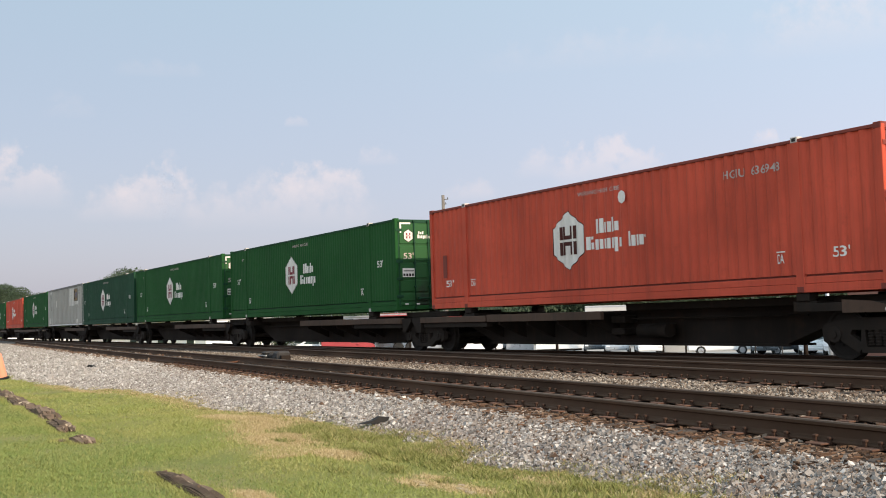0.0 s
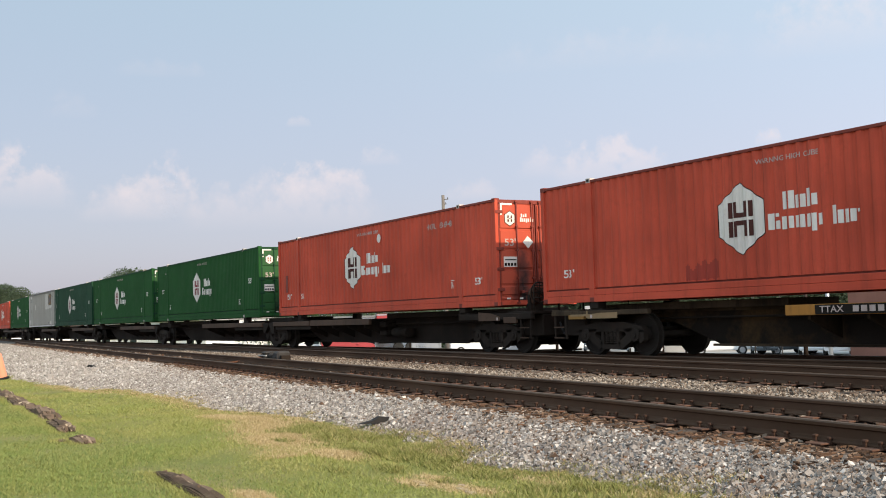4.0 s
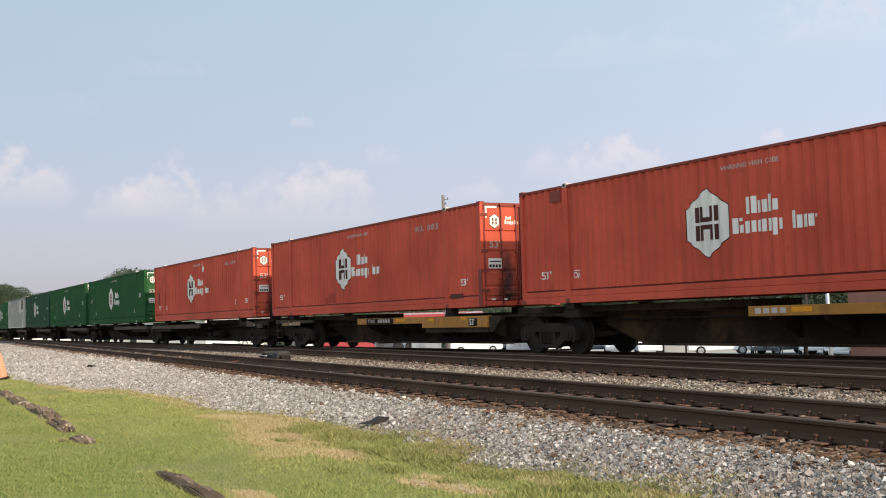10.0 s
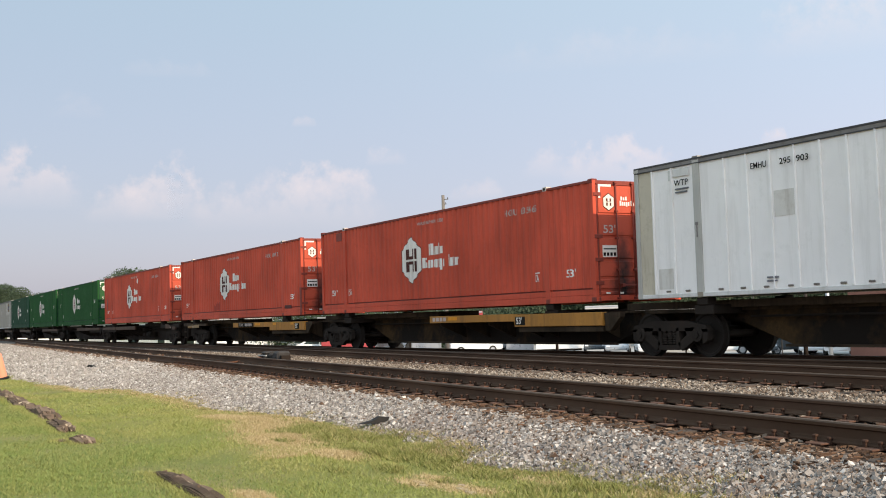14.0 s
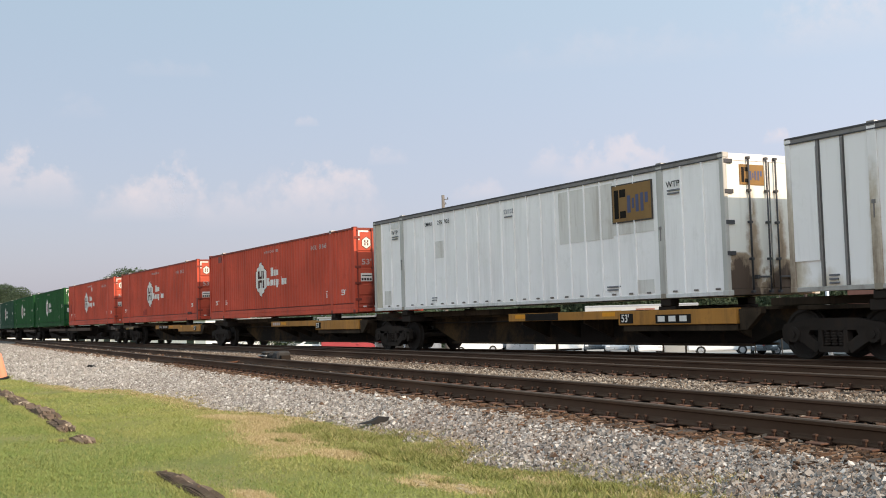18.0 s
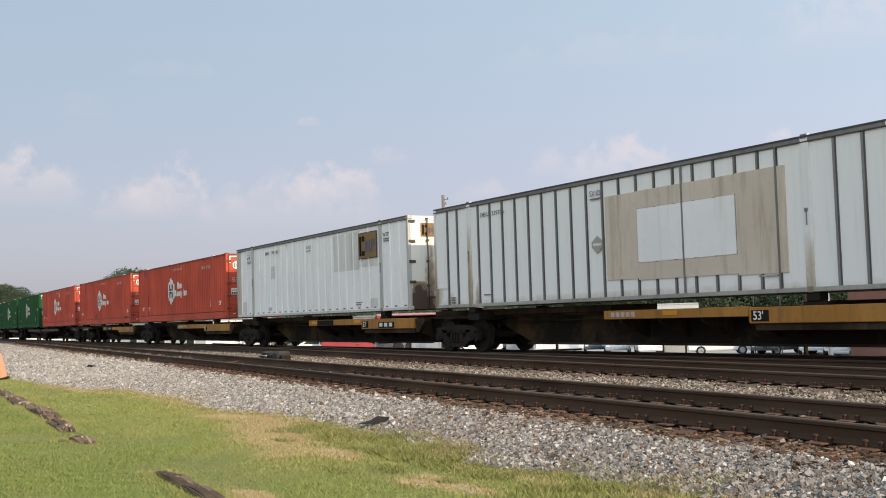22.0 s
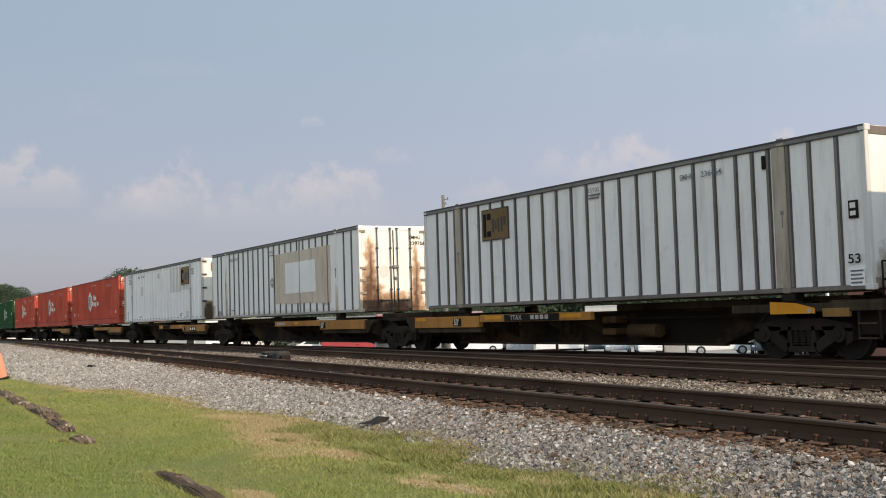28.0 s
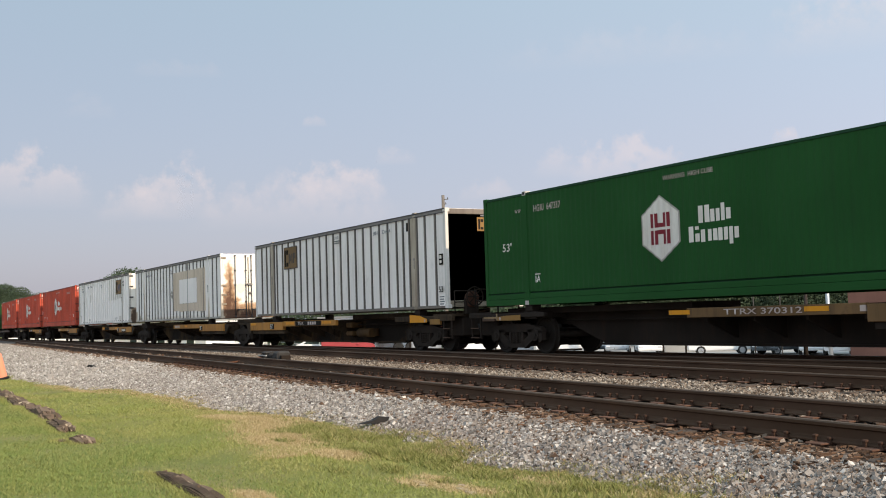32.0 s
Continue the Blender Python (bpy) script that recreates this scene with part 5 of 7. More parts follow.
def white_one(sheet, label, marked=True):
    c = sheet_container(label, RIBS, M_RIB if marked else sheet, M_LIFT_GREY, sheet, M_BEIGE_SHEET if marked else M_SEAM)
    gold_panel(c, 12.52, 13.93, 2.98, 3.86)
    for u0, u1, z0, z1 in ((10.38, 12.5, 2.66, 3.93), (12.5, 13.93, 2.72, 2.96), (0.7, 1.16, 1.42, 1.86), (13.28, 13.86, 1.36, 1.66), (4.1, 4.62, 2.70, 3.2)):
        part("stain", boxes((u0, u1, -HALF + 0.017, -HALF + 0.0262, z0, z1)), M_STAIN, c, "greyish glue stain on the sheet")
    part("patch_plate", boxes((1.14, 1.24, -HALF - 0.004, -HALF + 0.02, 3.74, 3.96), (1.28, 1.78, -HALF - 0.002, -HALF + 0.02, 3.80, 3.97)), M_SEAM, c)
    for u, z in ((1.33, 3.60), (14.41, 3.60)):
        flat_text(c, "WTP", u, z, 0.44, 0.13, M_DECAL_DARK)
        small_label(c, u + 0.02, z - 0.08, 0.4, 2)
    flat_text(c, "53/102", 7.93, 3.64, 0.46, 0.12, M_DECAL_GREY)
    small_label(c, 7.93, 3.55, 0.44, 1)
    for u, w in ((3.85, 0.28), (12.23, 0.47)):
        small_label(c, u, 1.53, w, 2)
    if marked:
        flat_text(c, "EMHU", 3.56, 3.68, 0.42, 0.12, M_DECAL_DARK), flat_text(c, "295", 4.31, 3.68, 0.28, 0.12, M_DECAL_DARK), flat_text(c, "903", 4.73, 3.68, 0.29, 0.12, M_DECAL_DARK)
    for u in [1.0, 1.6] + [2.58 + 0.617 * k for k in range(19)] + [14.55, 15.2, 15.85]:
        part("drain_slot", boxes((u - 0.07, u + 0.07, -HALF - 0.006, -HALF + 0.02, Z0 + 0.13, Z0 + 0.17), bevel=0.01), M_POST_BROWN, c)
    door_end(c, M_DOOR_DIRTY, M_POST_GREY, M_DARK_RAIL, hinge_mat=M_DARK_RAIL, panels=False, hinges=(0.82, 1.45, 2.08, 2.7))
    for side in (-1, 1):
        part("door_frame", boxes((LEN - 0.08, LEN - 0.02, min(side * 1.19, side * 1.28), max(side * 1.19, side * 1.28), Z0 + 0.05, Z1 - 0.04)), M_WHITE, c)
    part("door_header", boxes((LEN - 0.08, LEN - 0.015, -1.19, 1.19, Z1 - 0.13, Z1 + 0.005)), M_WHITE, c)
    part("door_sill", boxes((LEN - 0.08, LEN - 0.01, -1.19, 1.19, Z0 + 0.015, Z0 + 0.145), bevel=0.008), M_DOOR_DIRTY, c)
    end_gold_panel(c, -0.84, -0.16, 3.49, 3.91, LEN - 0.015)
    return c


def white_two():
    c = sheet_container("white container with grey posts and a tan-framed pale patch", GREY_POSTS, M_POST_GREY, M_POST_RUN, M_SIDE_RUN, None, (8.1, 13.7))
    y0 = -HALF - 0.002
    for u0, u1, z0, z1 in ((8.15, 9.28, 1.70, 3.64), (12.35, 13.66, 1.62, 3.66), (9.28, 12.35, 1.66, 2.04), (9.28, 12.35, 3.25, 3.65)):
        part("glue_stain", boxes((u0, u1, y0, -HALF + 0.03, z0, z1)), M_TAN, c, "tan glue stain")
    for u in (10.78, 13.45):
        part("side_post", boxes((u - 0.022, u + 0.022, -HALF - 0.018, -HALF + 0.01, Z0 + 0.10, Z1 - 0.095)), M_POST_GREY, c)
    for u in (8.66, 12.98):
        part("post_ghost", boxes((u - 0.016, u + 0.016, -HALF - 0.009, -HALF + 0.01, 1.72, 3.62)), M_TAN, c)
    part("pale_patch", boxes((9.30, 10.755, -HALF - 0.011, -HALF + 0.02, 2.05, 3.24)), M_WHITE_BRIGHT, c)
    part("pale_patch", boxes((10.805, 12.33, -HALF - 0.011, -HALF + 0.02, 2.05, 3.24)), M_WHITE_BRIGHT, c)
    part("pale_patch", boxes((0.14, 0.73, -HALF - 0.002, -HALF + 0.02, 1.80, 3.9)), M_WHITE_BRIGHT, c)
    flat_text(c, "EMHU", 2.66, 3.67, 0.44, 0.12, M_DECAL_GREY), flat_text(c, "239706", 3.24, 3.67, 0.62, 0.12, M_DECAL_GREY)
    flat_text(c, "53/102", 7.60, 3.70, 0.42, 0.13, M_DECAL_GREY)
    small_label(c, 7.60, 3.62, 0.40, 1), small_label(c, 2.72, 1.53, 0.4, 1), small_label(c, 12.9, 1.56, 0.5, 1, M_SHEET_GREY), small_label(c, 0.92, 1.50, 0.22, 3)
    bm = bmesh.new()
    prism(bm, [(7.61, 2.50), (7.61, 2.62), (7.82, 2.76), (8.03, 2.62), (8.03, 2.50), (7.82, 2.34)], -HALF - 0.008, -HALF + 0.01)
    sign = part("diamond_label", bm, M_SHEET_GREY, c)
    tagged(part("print", boxes((7.66, 7.98, -HALF - 0.010, -HALF, 2.53, 2.59)), M_DECAL_WHITE, sign), kind="stuff")
    door_end(c, M_DOOR_RUN, M_POST_BEIGE, M_DARK_RAIL, hinge_mat=M_POST_BEIGE, panels=False, hinges=(0.60, 1.02, 1.44, 2.68))
    for y in (-1.2, 0.0, 1.2):
        part("door_gasket", boxes((LEN - 0.028, LEN - 0.022, y - 0.016, y + 0.016, Z0 + 0.15, Z1 - 0.13)), M_BLACK, c)
    for side in (-1, 1):
        part("door_frame", boxes((LEN - 0.08, LEN - 0.02, min(side * 1.22, side * 1.28), max(side * 1.22, side * 1.28), Z0 + 0.05, Z1 - 0.04)), M_WHITE_BRIGHT, c)
    part("door_header", boxes((LEN - 0.08, LEN - 0.015, -1.19, 1.19, Z1 - 0.13, Z1 + 0.005)), M_WHITE_BRIGHT, c)
    part("door_sill", boxes((LEN - 0.08, LEN - 0.01, -1.19, 1.19, Z0 + 0.015, Z0 + 0.145), bevel=0.008), M_DOOR_RUN, c)
    part("door_latch", boxes((LEN - 0.02, LEN + 0.06, -0.06, 0.16, 2.70, 2.79), (LEN - 0.02, LEN + 0.06, 0.0, 0.12, 2.32, 2.40), bevel=0.01), M_POST_GREY, c)
    end_text(c, "EMHU", 0.62, 3.68, 0.42, 0.13, M_DECAL_DARK, LEN - 0.02)
    end_text(c, "239706", 0.62, 3.48, 0.60, 0.13, M_DECAL_DARK, LEN - 0.02)
    bm = bmesh.new()
    prism(bm, [(-0.37 + 0.2 * math.cos(radians(a)), 2.58 + 0.22 * math.sin(radians(a))) for a in range(0, 360, 45)], LEN - 0.03, LEN - 0.022, "x")
    part("faded_placard", bm, M_SEAM, c, "ghost of a removed placard")
    return c


def white_three():
    c = sheet_container("white container with grey-brown posts and a weathered gold square", [p for p in GREY_POSTS if p != 13.45] + [1.78, 2.19, 13.42, 13.84, 14.34], M_POST_BROWN, M_LIFT_BEIGE)
    gold_panel(c, 3.3, 4.63, 3.0, 3.85, True)
    for u in (1.985, 14.09):
        part("lift_plate", boxes((u - 0.14, u + 0.165, -HALF - 0.010, -HALF + 0.02, Z0 + 0.10, Z1 - 0.10), bevel=0.004), M_LIFT_BEIGE, c, "stained beige plate over the lift post")
    flat_text(c, "53/102", 8.14, 3.80, 0.42, 0.10, M_DECAL_GREY)
    small_label(c, 8.14, 3.72, 0.42, 2)
    flat_text(c, "53", 15.67, 1.70, 0.27, 0.17, M_DECAL_DARK)
    part("label_plate", boxes((15.68, 16.0, -HALF - 0.006, -HALF + 0.02, 1.30, 1.60)), M_RIB, c)
    small_label(c, 15.70, 1.55, 0.28, 4)
    part("label_plate", boxes((15.72, 15.92, -HALF - 0.012, -HALF + 0.02, 2.50, 2.82), bevel=0.004), M_DECAL_DARK, c)
    part("label_print", boxes((15.76, 15.88, -HALF - 0.016, -HALF, 2.55, 2.63), (15.76, 15.88, -HALF - 0.016, -HALF, 2.68, 2.78)), M_DECAL_WHITE, c)
    part("label_plate", boxes((13.70, 13.80, -HALF - 0.016, -HALF + 0.02, 3.64, 3.90)), M_DECAL_DARK, c)
    flat_text(c, "EMHU", 11.36, 3.70, 0.42, 0.12, M_DECAL_GREY), flat_text(c, "236464", 12.0, 3.70, 0.60, 0.12, M_DECAL_GREY)
    part("end_wall", boxes((LEN - 0.06, LEN - 0.02, -1.19, 1.19, Z0 + 0.1, Z1 - 0.1), bevel=0.006), M_END_DIRTY, c, "white front wall with sooty runs near its foot")
    for y in (-0.4, 0.4):
        part("wall_seam", boxes((LEN - 0.02, LEN - 0.016, y - 0.015, y + 0.015, Z0 + 0.2, Z1 - 0.15)), M_END_DIRTY, c)
    part("end_sill", boxes((LEN - 0.08, LEN, -1.2, 1.2, Z0 + 0.03, Z0 + 0.22), bevel=0.01), M_POST_BEIGE, c)
    part("end_header", boxes((LEN - 0.08, LEN - 0.005, -1.2, 1.2, Z1 - 0.15, Z1 + 0.005), bevel=0.01), M_POST_BROWN, c)
    part("label_plate", boxes((LEN - 0.018, LEN - 0.012, -0.10, 0.24, Z1 - 0.21, Z1 - 0.16)), M_DECAL_GREY, c)
    end_gold_panel(c, -0.22, 0.38, 3.47, 3.88, LEN - 0.012)
    return c


# ---- the train: spine cars ----
WHEEL_R, BASE = 0.4826, 1.83


def wheelset_mesh():
    bm = bmesh.new()
    for s in (-1, 1):
        y = s * 0.7175
        lathe(bm, [(r, y + s * k) for r, k in ((0.10, -0.09), (0.12, -0.07), (0.40, -0.055), (0.44, -0.07), (WHEEL_R + 0.028, -0.07), (WHEEL_R + 0.022, -0.045), (WHEEL_R, -0.035), (WHEEL_R - 0.004, 0.065), (0.43, 0.065), (0.40, 0.035), (0.17, 0.015), (0.13, 0.08), (0.10, 0.08))], seg=28)
        for k in range(6):
            a = k * math.pi / 3
            box(bm, 0.24 * math.cos(a) - 0.02, 0.24 * math.cos(a) + 0.02, min(y + s * 0.015, y + s * 0.032), max(y + s * 0.015, y + s * 0.032), 0.24 * math.sin(a) - 0.02, 0.24 * math.sin(a) + 0.02)
    rod(bm, (0, -1.05, 0), (0, 1.05, 0), 0.08, 12)
    return mesh_of("wheelset", bm, M_WHEEL)


def sideframe_mesh(s):
    """Cast side frame: top chord, pedestals, diagonals and spring seat."""
    bm = bmesh.new()
    y0, y1 = sorted((s * 0.93, s * 1.07))
    h, b = WHEEL_R, BASE / 2
    prism(bm, [(-b - 0.30, h + 0.06), (-b - 0.24, h + 0.20), (-0.5, h + 0.30), (0.5, h + 0.30), (b + 0.24, h + 0.20), (b + 0.30, h + 0.06), (0.45, h + 0.08), (-0.45, h + 0.08)], y0, y1)
    for k in (-1, 1):
        prism(bm, [(k * (b + 0.30), h + 0.12), (k * (b + 0.28), h - 0.12), (k * (b + 0.14), h - 0.20), (k * (b + 0.12), h + 0.12)], y0, y1)
        prism(bm, [(k * (b - 0.10), h + 0.16), (k * (b - 0.12), h - 0.12), (k * 0.40, h - 0.34), (k * 0.28, h - 0.18), (k * (b - 0.34), h + 0.0), (k * 0.50, h + 0.14)], y0, y1)
        prism(bm, [(k * 0.32, h + 0.15), (k * 0.25, h + 0.15), (k * 0.23, h - 0.22), (k * 0.36, h - 0.22)], y0, y1)
    prism(bm, [(-0.36, h - 0.22), (0.36, h - 0.22), (0.33, h - 0.33), (-0.33, h - 0.33)], y0, y1)
    bmesh.ops.recalc_face_normals(bm, faces=bm.faces)
    return mesh_of("sideframe", bm, M_GRIME)


def spring_mesh(s):
    bm = bmesh.new()
    for x in (-0.16, 0.0, 0.16):
        for k in range(6):
            z = WHEEL_R - 0.2 + 0.05 * k
            rod(bm, (x, s * 1.0, z), (x, s * 1.0, z + 0.034), 0.07, 10)
        rod(bm, (x, s * 1.0, WHEEL_R - 0.2), (x, s * 1.0, WHEEL_R + 0.08), 0.055, 10)
    return mesh_of("spring_nest", bm, M_GRIME)


def bearing_mesh(s):
    bm = bmesh.new()
    y = s * 1.0
    rod(bm, (0, y - s * 0.06, 0), (0, y + s * 0.11, 0), 0.15, 14)
    rod(bm, (0, y + s * 0.11, 0), (0, y + s * 0.135, 0), 0.07, 10)
    return mesh_of("axle_bearing", bm, M_GRIME)


WHEELSET = wheelset_mesh()
SIDEFRAME = {s: sideframe_mesh(s) for s in (-1, 1)}
SPRING = {s: spring_mesh(s) for s in (-1, 1)}
BEARING = {s: bearing_mesh(s) for s in (-1, 1)}
WHEELSETS = []


def truck(parent, u):
    bm = bmesh.new()
    box(bm, -0.22, 0.22, -1.02, 1.02, WHEEL_R - 0.06, WHEEL_R + 0.16, 0.03)
    box(bm, -0.3, 0.3, -0.9, 0.9, WHEEL_R - 0.3, WHEEL_R - 0.06, 0.03)
    rod(bm, (0, 0, WHEEL_R + 0.1), (0, 0, WHEEL_R + 0.34), 0.22, 16)
    for s in (-1, 1):
        box(bm, -0.12, 0.12, s * 0.62 - 0.07, s * 0.62 + 0.07, WHEEL_R + 0.15, WHEEL_R + 0.24, 0.01)
    root = part("truck", bm, M_GRIME, parent, "grimy cast-steel truck", at=pose(u, 0, MAIN_DROP))
    for s in (-1, 1):
        part("sideframe", SIDEFRAME[s], M_GRIME, root)
        tagged(part("spring_nest", SPRING[s], M_GRIME, root), kind="stuff")
        for k in (-1, 1):
            part("axle_bearing", BEARING[s], M_GRIME, root, at=pose(k * BASE / 2, 0, WHEEL_R))
    for k in (-1, 1):
        w = part("wheelset", WHEELSET, M_WHEEL, root, at=pose(k * BASE / 2, 0, WHEEL_R))
        WHEELSETS.append(w)
    bm = bmesh.new()
    for k in (-1, 1):
        rod(bm, (k * 0.42, -0.85, WHEEL_R - 0.15), (k * 0.42, 0.85, WHEEL_R - 0.15), 0.035, 8)
        for s in (-1, 1):
            box(bm, k * 0.42 - 0.02, k * 0.42 + 0.05, s * 0.72 - 0.05, s * 0.72 + 0.05, WHEEL_R - 0.28, WHEEL_R + 0.05, 0.01)
    part("brake_beam", bm, M_GRIME, root)
    return root


def spine_unit(left, right, paint, belly, label, end_left=False, end_right=False, mirrored=False, own_right_truck=False, marks=None):
    """One platform between truck centres left and right (from the container's left end). mirrored: side beams on its left half."""
    root = tagged(new("spine_car"), label, "railway car", group="cars of the train")
    a, b = left, right
    patch = M_DULL if paint is M_BROWN else M_BRIGHT
    marks = marks or dict(bright=(), dark=(), word=())
    deep_l, deep_r = a + 2.2, b - 2.2
    bm = bmesh.new()
    prism(bm, [(a - 0.3, 0.98), (b + 0.3, 0.98), (b + 0.3, 0.72), (b - 1.4, 0.70), (deep_r - 0.7, 0.19), (deep_l + 0.7, 0.19), (a + 1.4, 0.70), (a - 0.3, 0.72)], -0.30, 0.30)
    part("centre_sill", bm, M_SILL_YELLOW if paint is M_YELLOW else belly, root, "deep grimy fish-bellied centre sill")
    for s in (-1, 1):
        bm = bmesh.new()
        prism(bm, [(a + 1.2, 0.99), (b - 1.2, 0.99), (b - 1.2, 0.93), (a + 1.2, 0.93)], min(s * 0.30, s * 0.42), max(s * 0.30, s * 0.42))
        part("sill_flange", bm, belly, root)
        bm = bmesh.new()
        prism(bm, [(deep_l + 0.5, 0.175), (deep_r - 0.5, 0.175), (deep_r - 0.5, 0.225), (deep_l + 0.5, 0.225)], min(s * 0.30, s * 0.40), max(s * 0.30, s * 0.40))
        part("sill_flange", bm, belly, root)
    # container saddles at the lift posts and ends
    for u in (1.98, 14.174):
        part("saddle", boxes((u - 0.28, u + 0.28, -1.22, 1.22, 0.86, 1.06), (u - 0.16, u + 0.16, -1.26, -1.0, 1.06, 1.215), (u - 0.16, u + 0.16, 1.0, 1.26, 1.06, 1.215), bevel=0.015), M_GRIME, root)
    thick = (-0.81, 2.92) if mirrored else (12.55, 16.3)
    thin = (2.95, 8.0) if mirrored else (7.9, 12.52)
    for s in (-1, 1):
        bm = bmesh.new()
        y0, y1 = sorted((s * 1.12, s * 1.27))
        foot = 0.81 if paint is M_BROWN else 0.66
        box(bm, thick[0], thick[1], y0, y1, foot, 0.98, 0.012)
        beam = part("side_beam", bm, paint, root)
        part("beam_lip", boxes((thick[0] + 0.1, thick[1] - 0.05, min(s * 1.0, s * 1.2), max(s * 1.0, s * 1.2), foot - 0.14, foot - 0.005), bevel=0.01), belly, beam)
        if s < 0:
            if "size" in marks:
                u = marks["size"]
                part("size_panel", boxes((u, u + 0.46, -1.276, -1.2, 0.70, 0.92)), M_DECAL_DARK, beam)
                lettering("53'", 0.17, M_DECAL_WHITE, beam, at=pose(u + 0.05, -1.282, 0.735))
            for u0, u1 in marks.get("plate", ()):
                part("name_panel", boxes((u0, u1, -1.276, -1.2, 0.69, 0.88)), M_DECAL_DARK, beam, "dark panel with worn pale strokes")
                tagged(part("marking", boxes(*[(u0 + 0.08 + (u1 - u0) * 0.31 * k, u0 + (u1 - u0) * (0.31 * k + 0.27), -1.281, -1.27, 0.73, 0.85) for k in range(3)]), M_DECAL_WHITE, beam), kind="stuff")
        bm = bmesh.new()
        box(bm, thin[0], thin[1], min(s * 1.14, s * 1.25), max(s * 1.14, s * 1.25), 0.80, 1.0, 0.01)
        beam = part("side_beam", bm, paint, root)
        if s < 0:
            for u0, u1 in marks["dark"]:
                part("paint_patch", boxes((u0, u1, -1.254, -1.2, 0.81, 0.99)), M_DECAL_DARK, beam, "black overpainted stretch of the beam")
            for u0, u1 in marks["bright"]:
                on_thick = thick[0] < u0 < thick[1]
                part("paint_patch", boxes((u0, u1, -1.277 if on_thick else -1.257, -1.2, 0.87, 0.965)), patch, beam)
            for u0, u1 in marks["word"]:
                n = max(3, round((u1 - u0) / 0.2))
                tagged(part("marking", boxes(*[(u0 + (u1 - u0) * k / n, u0 + (u1 - u0) * (k + 0.7) / n, -1.26, -1.2, 0.85, 0.96) for k in range(n)]), M_DECAL_PALE, beam), kind="stuff")
            if "letters" in marks:
                wall_text(beam, marks.get("text", "TTAX"), marks["letters"], 0.845, marks.get("wide", 0.55), 0.12, M_DECAL_PALE, depth=0, y=-1.256)
        # outriggers from the sill to the beams
        for u in [thin[0] + 0.5 + 1.35 * k for k in range(4)] + [thick[0] + 0.6, thick[1] - 0.6]:
            bm = bmesh.new()
            prism(bm, [(s * 0.30, 0.95), (s * 1.16, 0.95), (s * 1.16, 0.72), (s * 0.30, 0.35)] if s > 0 else [(s * 0.30, 0.35), (s * 1.16, 0.72), (s * 1.16, 0.95), (s * 0.30, 0.95)], u - 0.03, u + 0.03, "x")
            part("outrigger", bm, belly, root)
    # brake rigging on the sill
    x, k = (thick[0], -1) if mirrored else (thick[1], 1)
    for s in (-1, 1):
        bm = bmesh.new()
        prism(bm, [(x + k * 0.03, 0.96), (x + k * 0.62, 0.96), (x + k * 0.62, 0.86), (x + k * 0.24, 0.54), (x + k * 0.06, 0.54)], min(s * 1.08, s * 1.22), max(s * 1.08, s * 1.22))
        part("beam_bracket", bm, belly, root)
    if mirrored:
        x = 9.2
        bm = bmesh.new()
        rod(bm, (x - 0.5, -0.62, 0.52), (x + 0.5, -0.62, 0.52), 0.16, 14)
        box(bm, x - 0.35, x - 0.28, -0.62, -0.31, 0.40, 0.66)
        box(bm, x + 0.28, x + 0.35, -0.62, -0.31, 0.40, 0.66)
        part("air_reservoir", bm, M_YELLOW_GRIMED if paint is M_YELLOW else belly, root)
    bm = bmesh.new()
    rod(bm, (2.6, -0.5, 0.80), (13.6, -0.5, 0.80), 0.022, 6)
    part("brake_pipe", bm, M_GRIME, root)
    if mirrored:
        part("brake_valve", boxes((7.75, 8.25, -0.75, -0.32, 0.70, 0.88), (7.7, 8.2, -0.72, -0.32, 0.42, 0.58), bevel=0.03), M_YELLOW_GRIMED if paint is M_YELLOW else belly, root)
    truck(root, a)
    if own_right_truck:
        truck(root, b)
    # raised deck from the truck to the side beams, and a short one at the other end
    long_deck, short_deck = ((thin[1] + 0.3, b + 0.9), (a - 0.9, a + 1.6)) if mirrored else ((a - 0.9, thin[0] - 0.4), (b - 1.8, b + 0.9))
    for u0, u1 in (long_deck, short_deck):
        part("top_deck", boxes((u0, u1, -0.72, 0.72, 0.992, 1.15), bevel=0.012), belly, root)
    # end decks over the trucks
    for u, k in ((a, -1), (b, 1)):
        part("end_deck", boxes((u - 0.9, u + 0.9, -0.95, 0.95, 0.90, 0.985), bevel=0.01), belly, root)
    for u, k, there in ((a, -1, end_left), (b, 1, end_right)):
        if not there:
            continue
        e = u + k * 2.05
        part("coupler", boxes((min(u, e), max(u, e), -0.12, 0.12, 0.66, 0.86), (min(e, e + k * 0.38), max(e, e + k * 0.38), -0.16, 0.16, 0.62, 0.92), bevel=0.02), M_GRIME, root)
        part("end_platform", boxes((min(u + k * 0.9, e), max(u + k * 0.9, e), -1.25, 1.25, 0.98, 1.06), bevel=0.01), belly, root)
        part("side_step_beam", boxes((min(u - k * 1.6, e), max(u - k * 1.6, e), -1.27, -1.16, 0.86 if k > 0 else 0.91, 1.02), bevel=0.01), belly, root)
        bm = bmesh.new()
        prism(bm, [(u - k * 0.55, 1.07 if k > 0 else 0.97), (u + k * 0.1, 1.03 if k > 0 else 0.96), (u + k * 0.55, 0.93), (u + k * 0.55, 0.83), (u - k * 0.55, 0.83)], -1.282, -1.272)
        plate = part("paint_patch", bm, M_BROWN if paint is M_BROWN else patch if k > 0 else M_DULL if paint is M_RUSTY_YELLOW else M_STEP_TAN, root, "painted plate on the step beam")
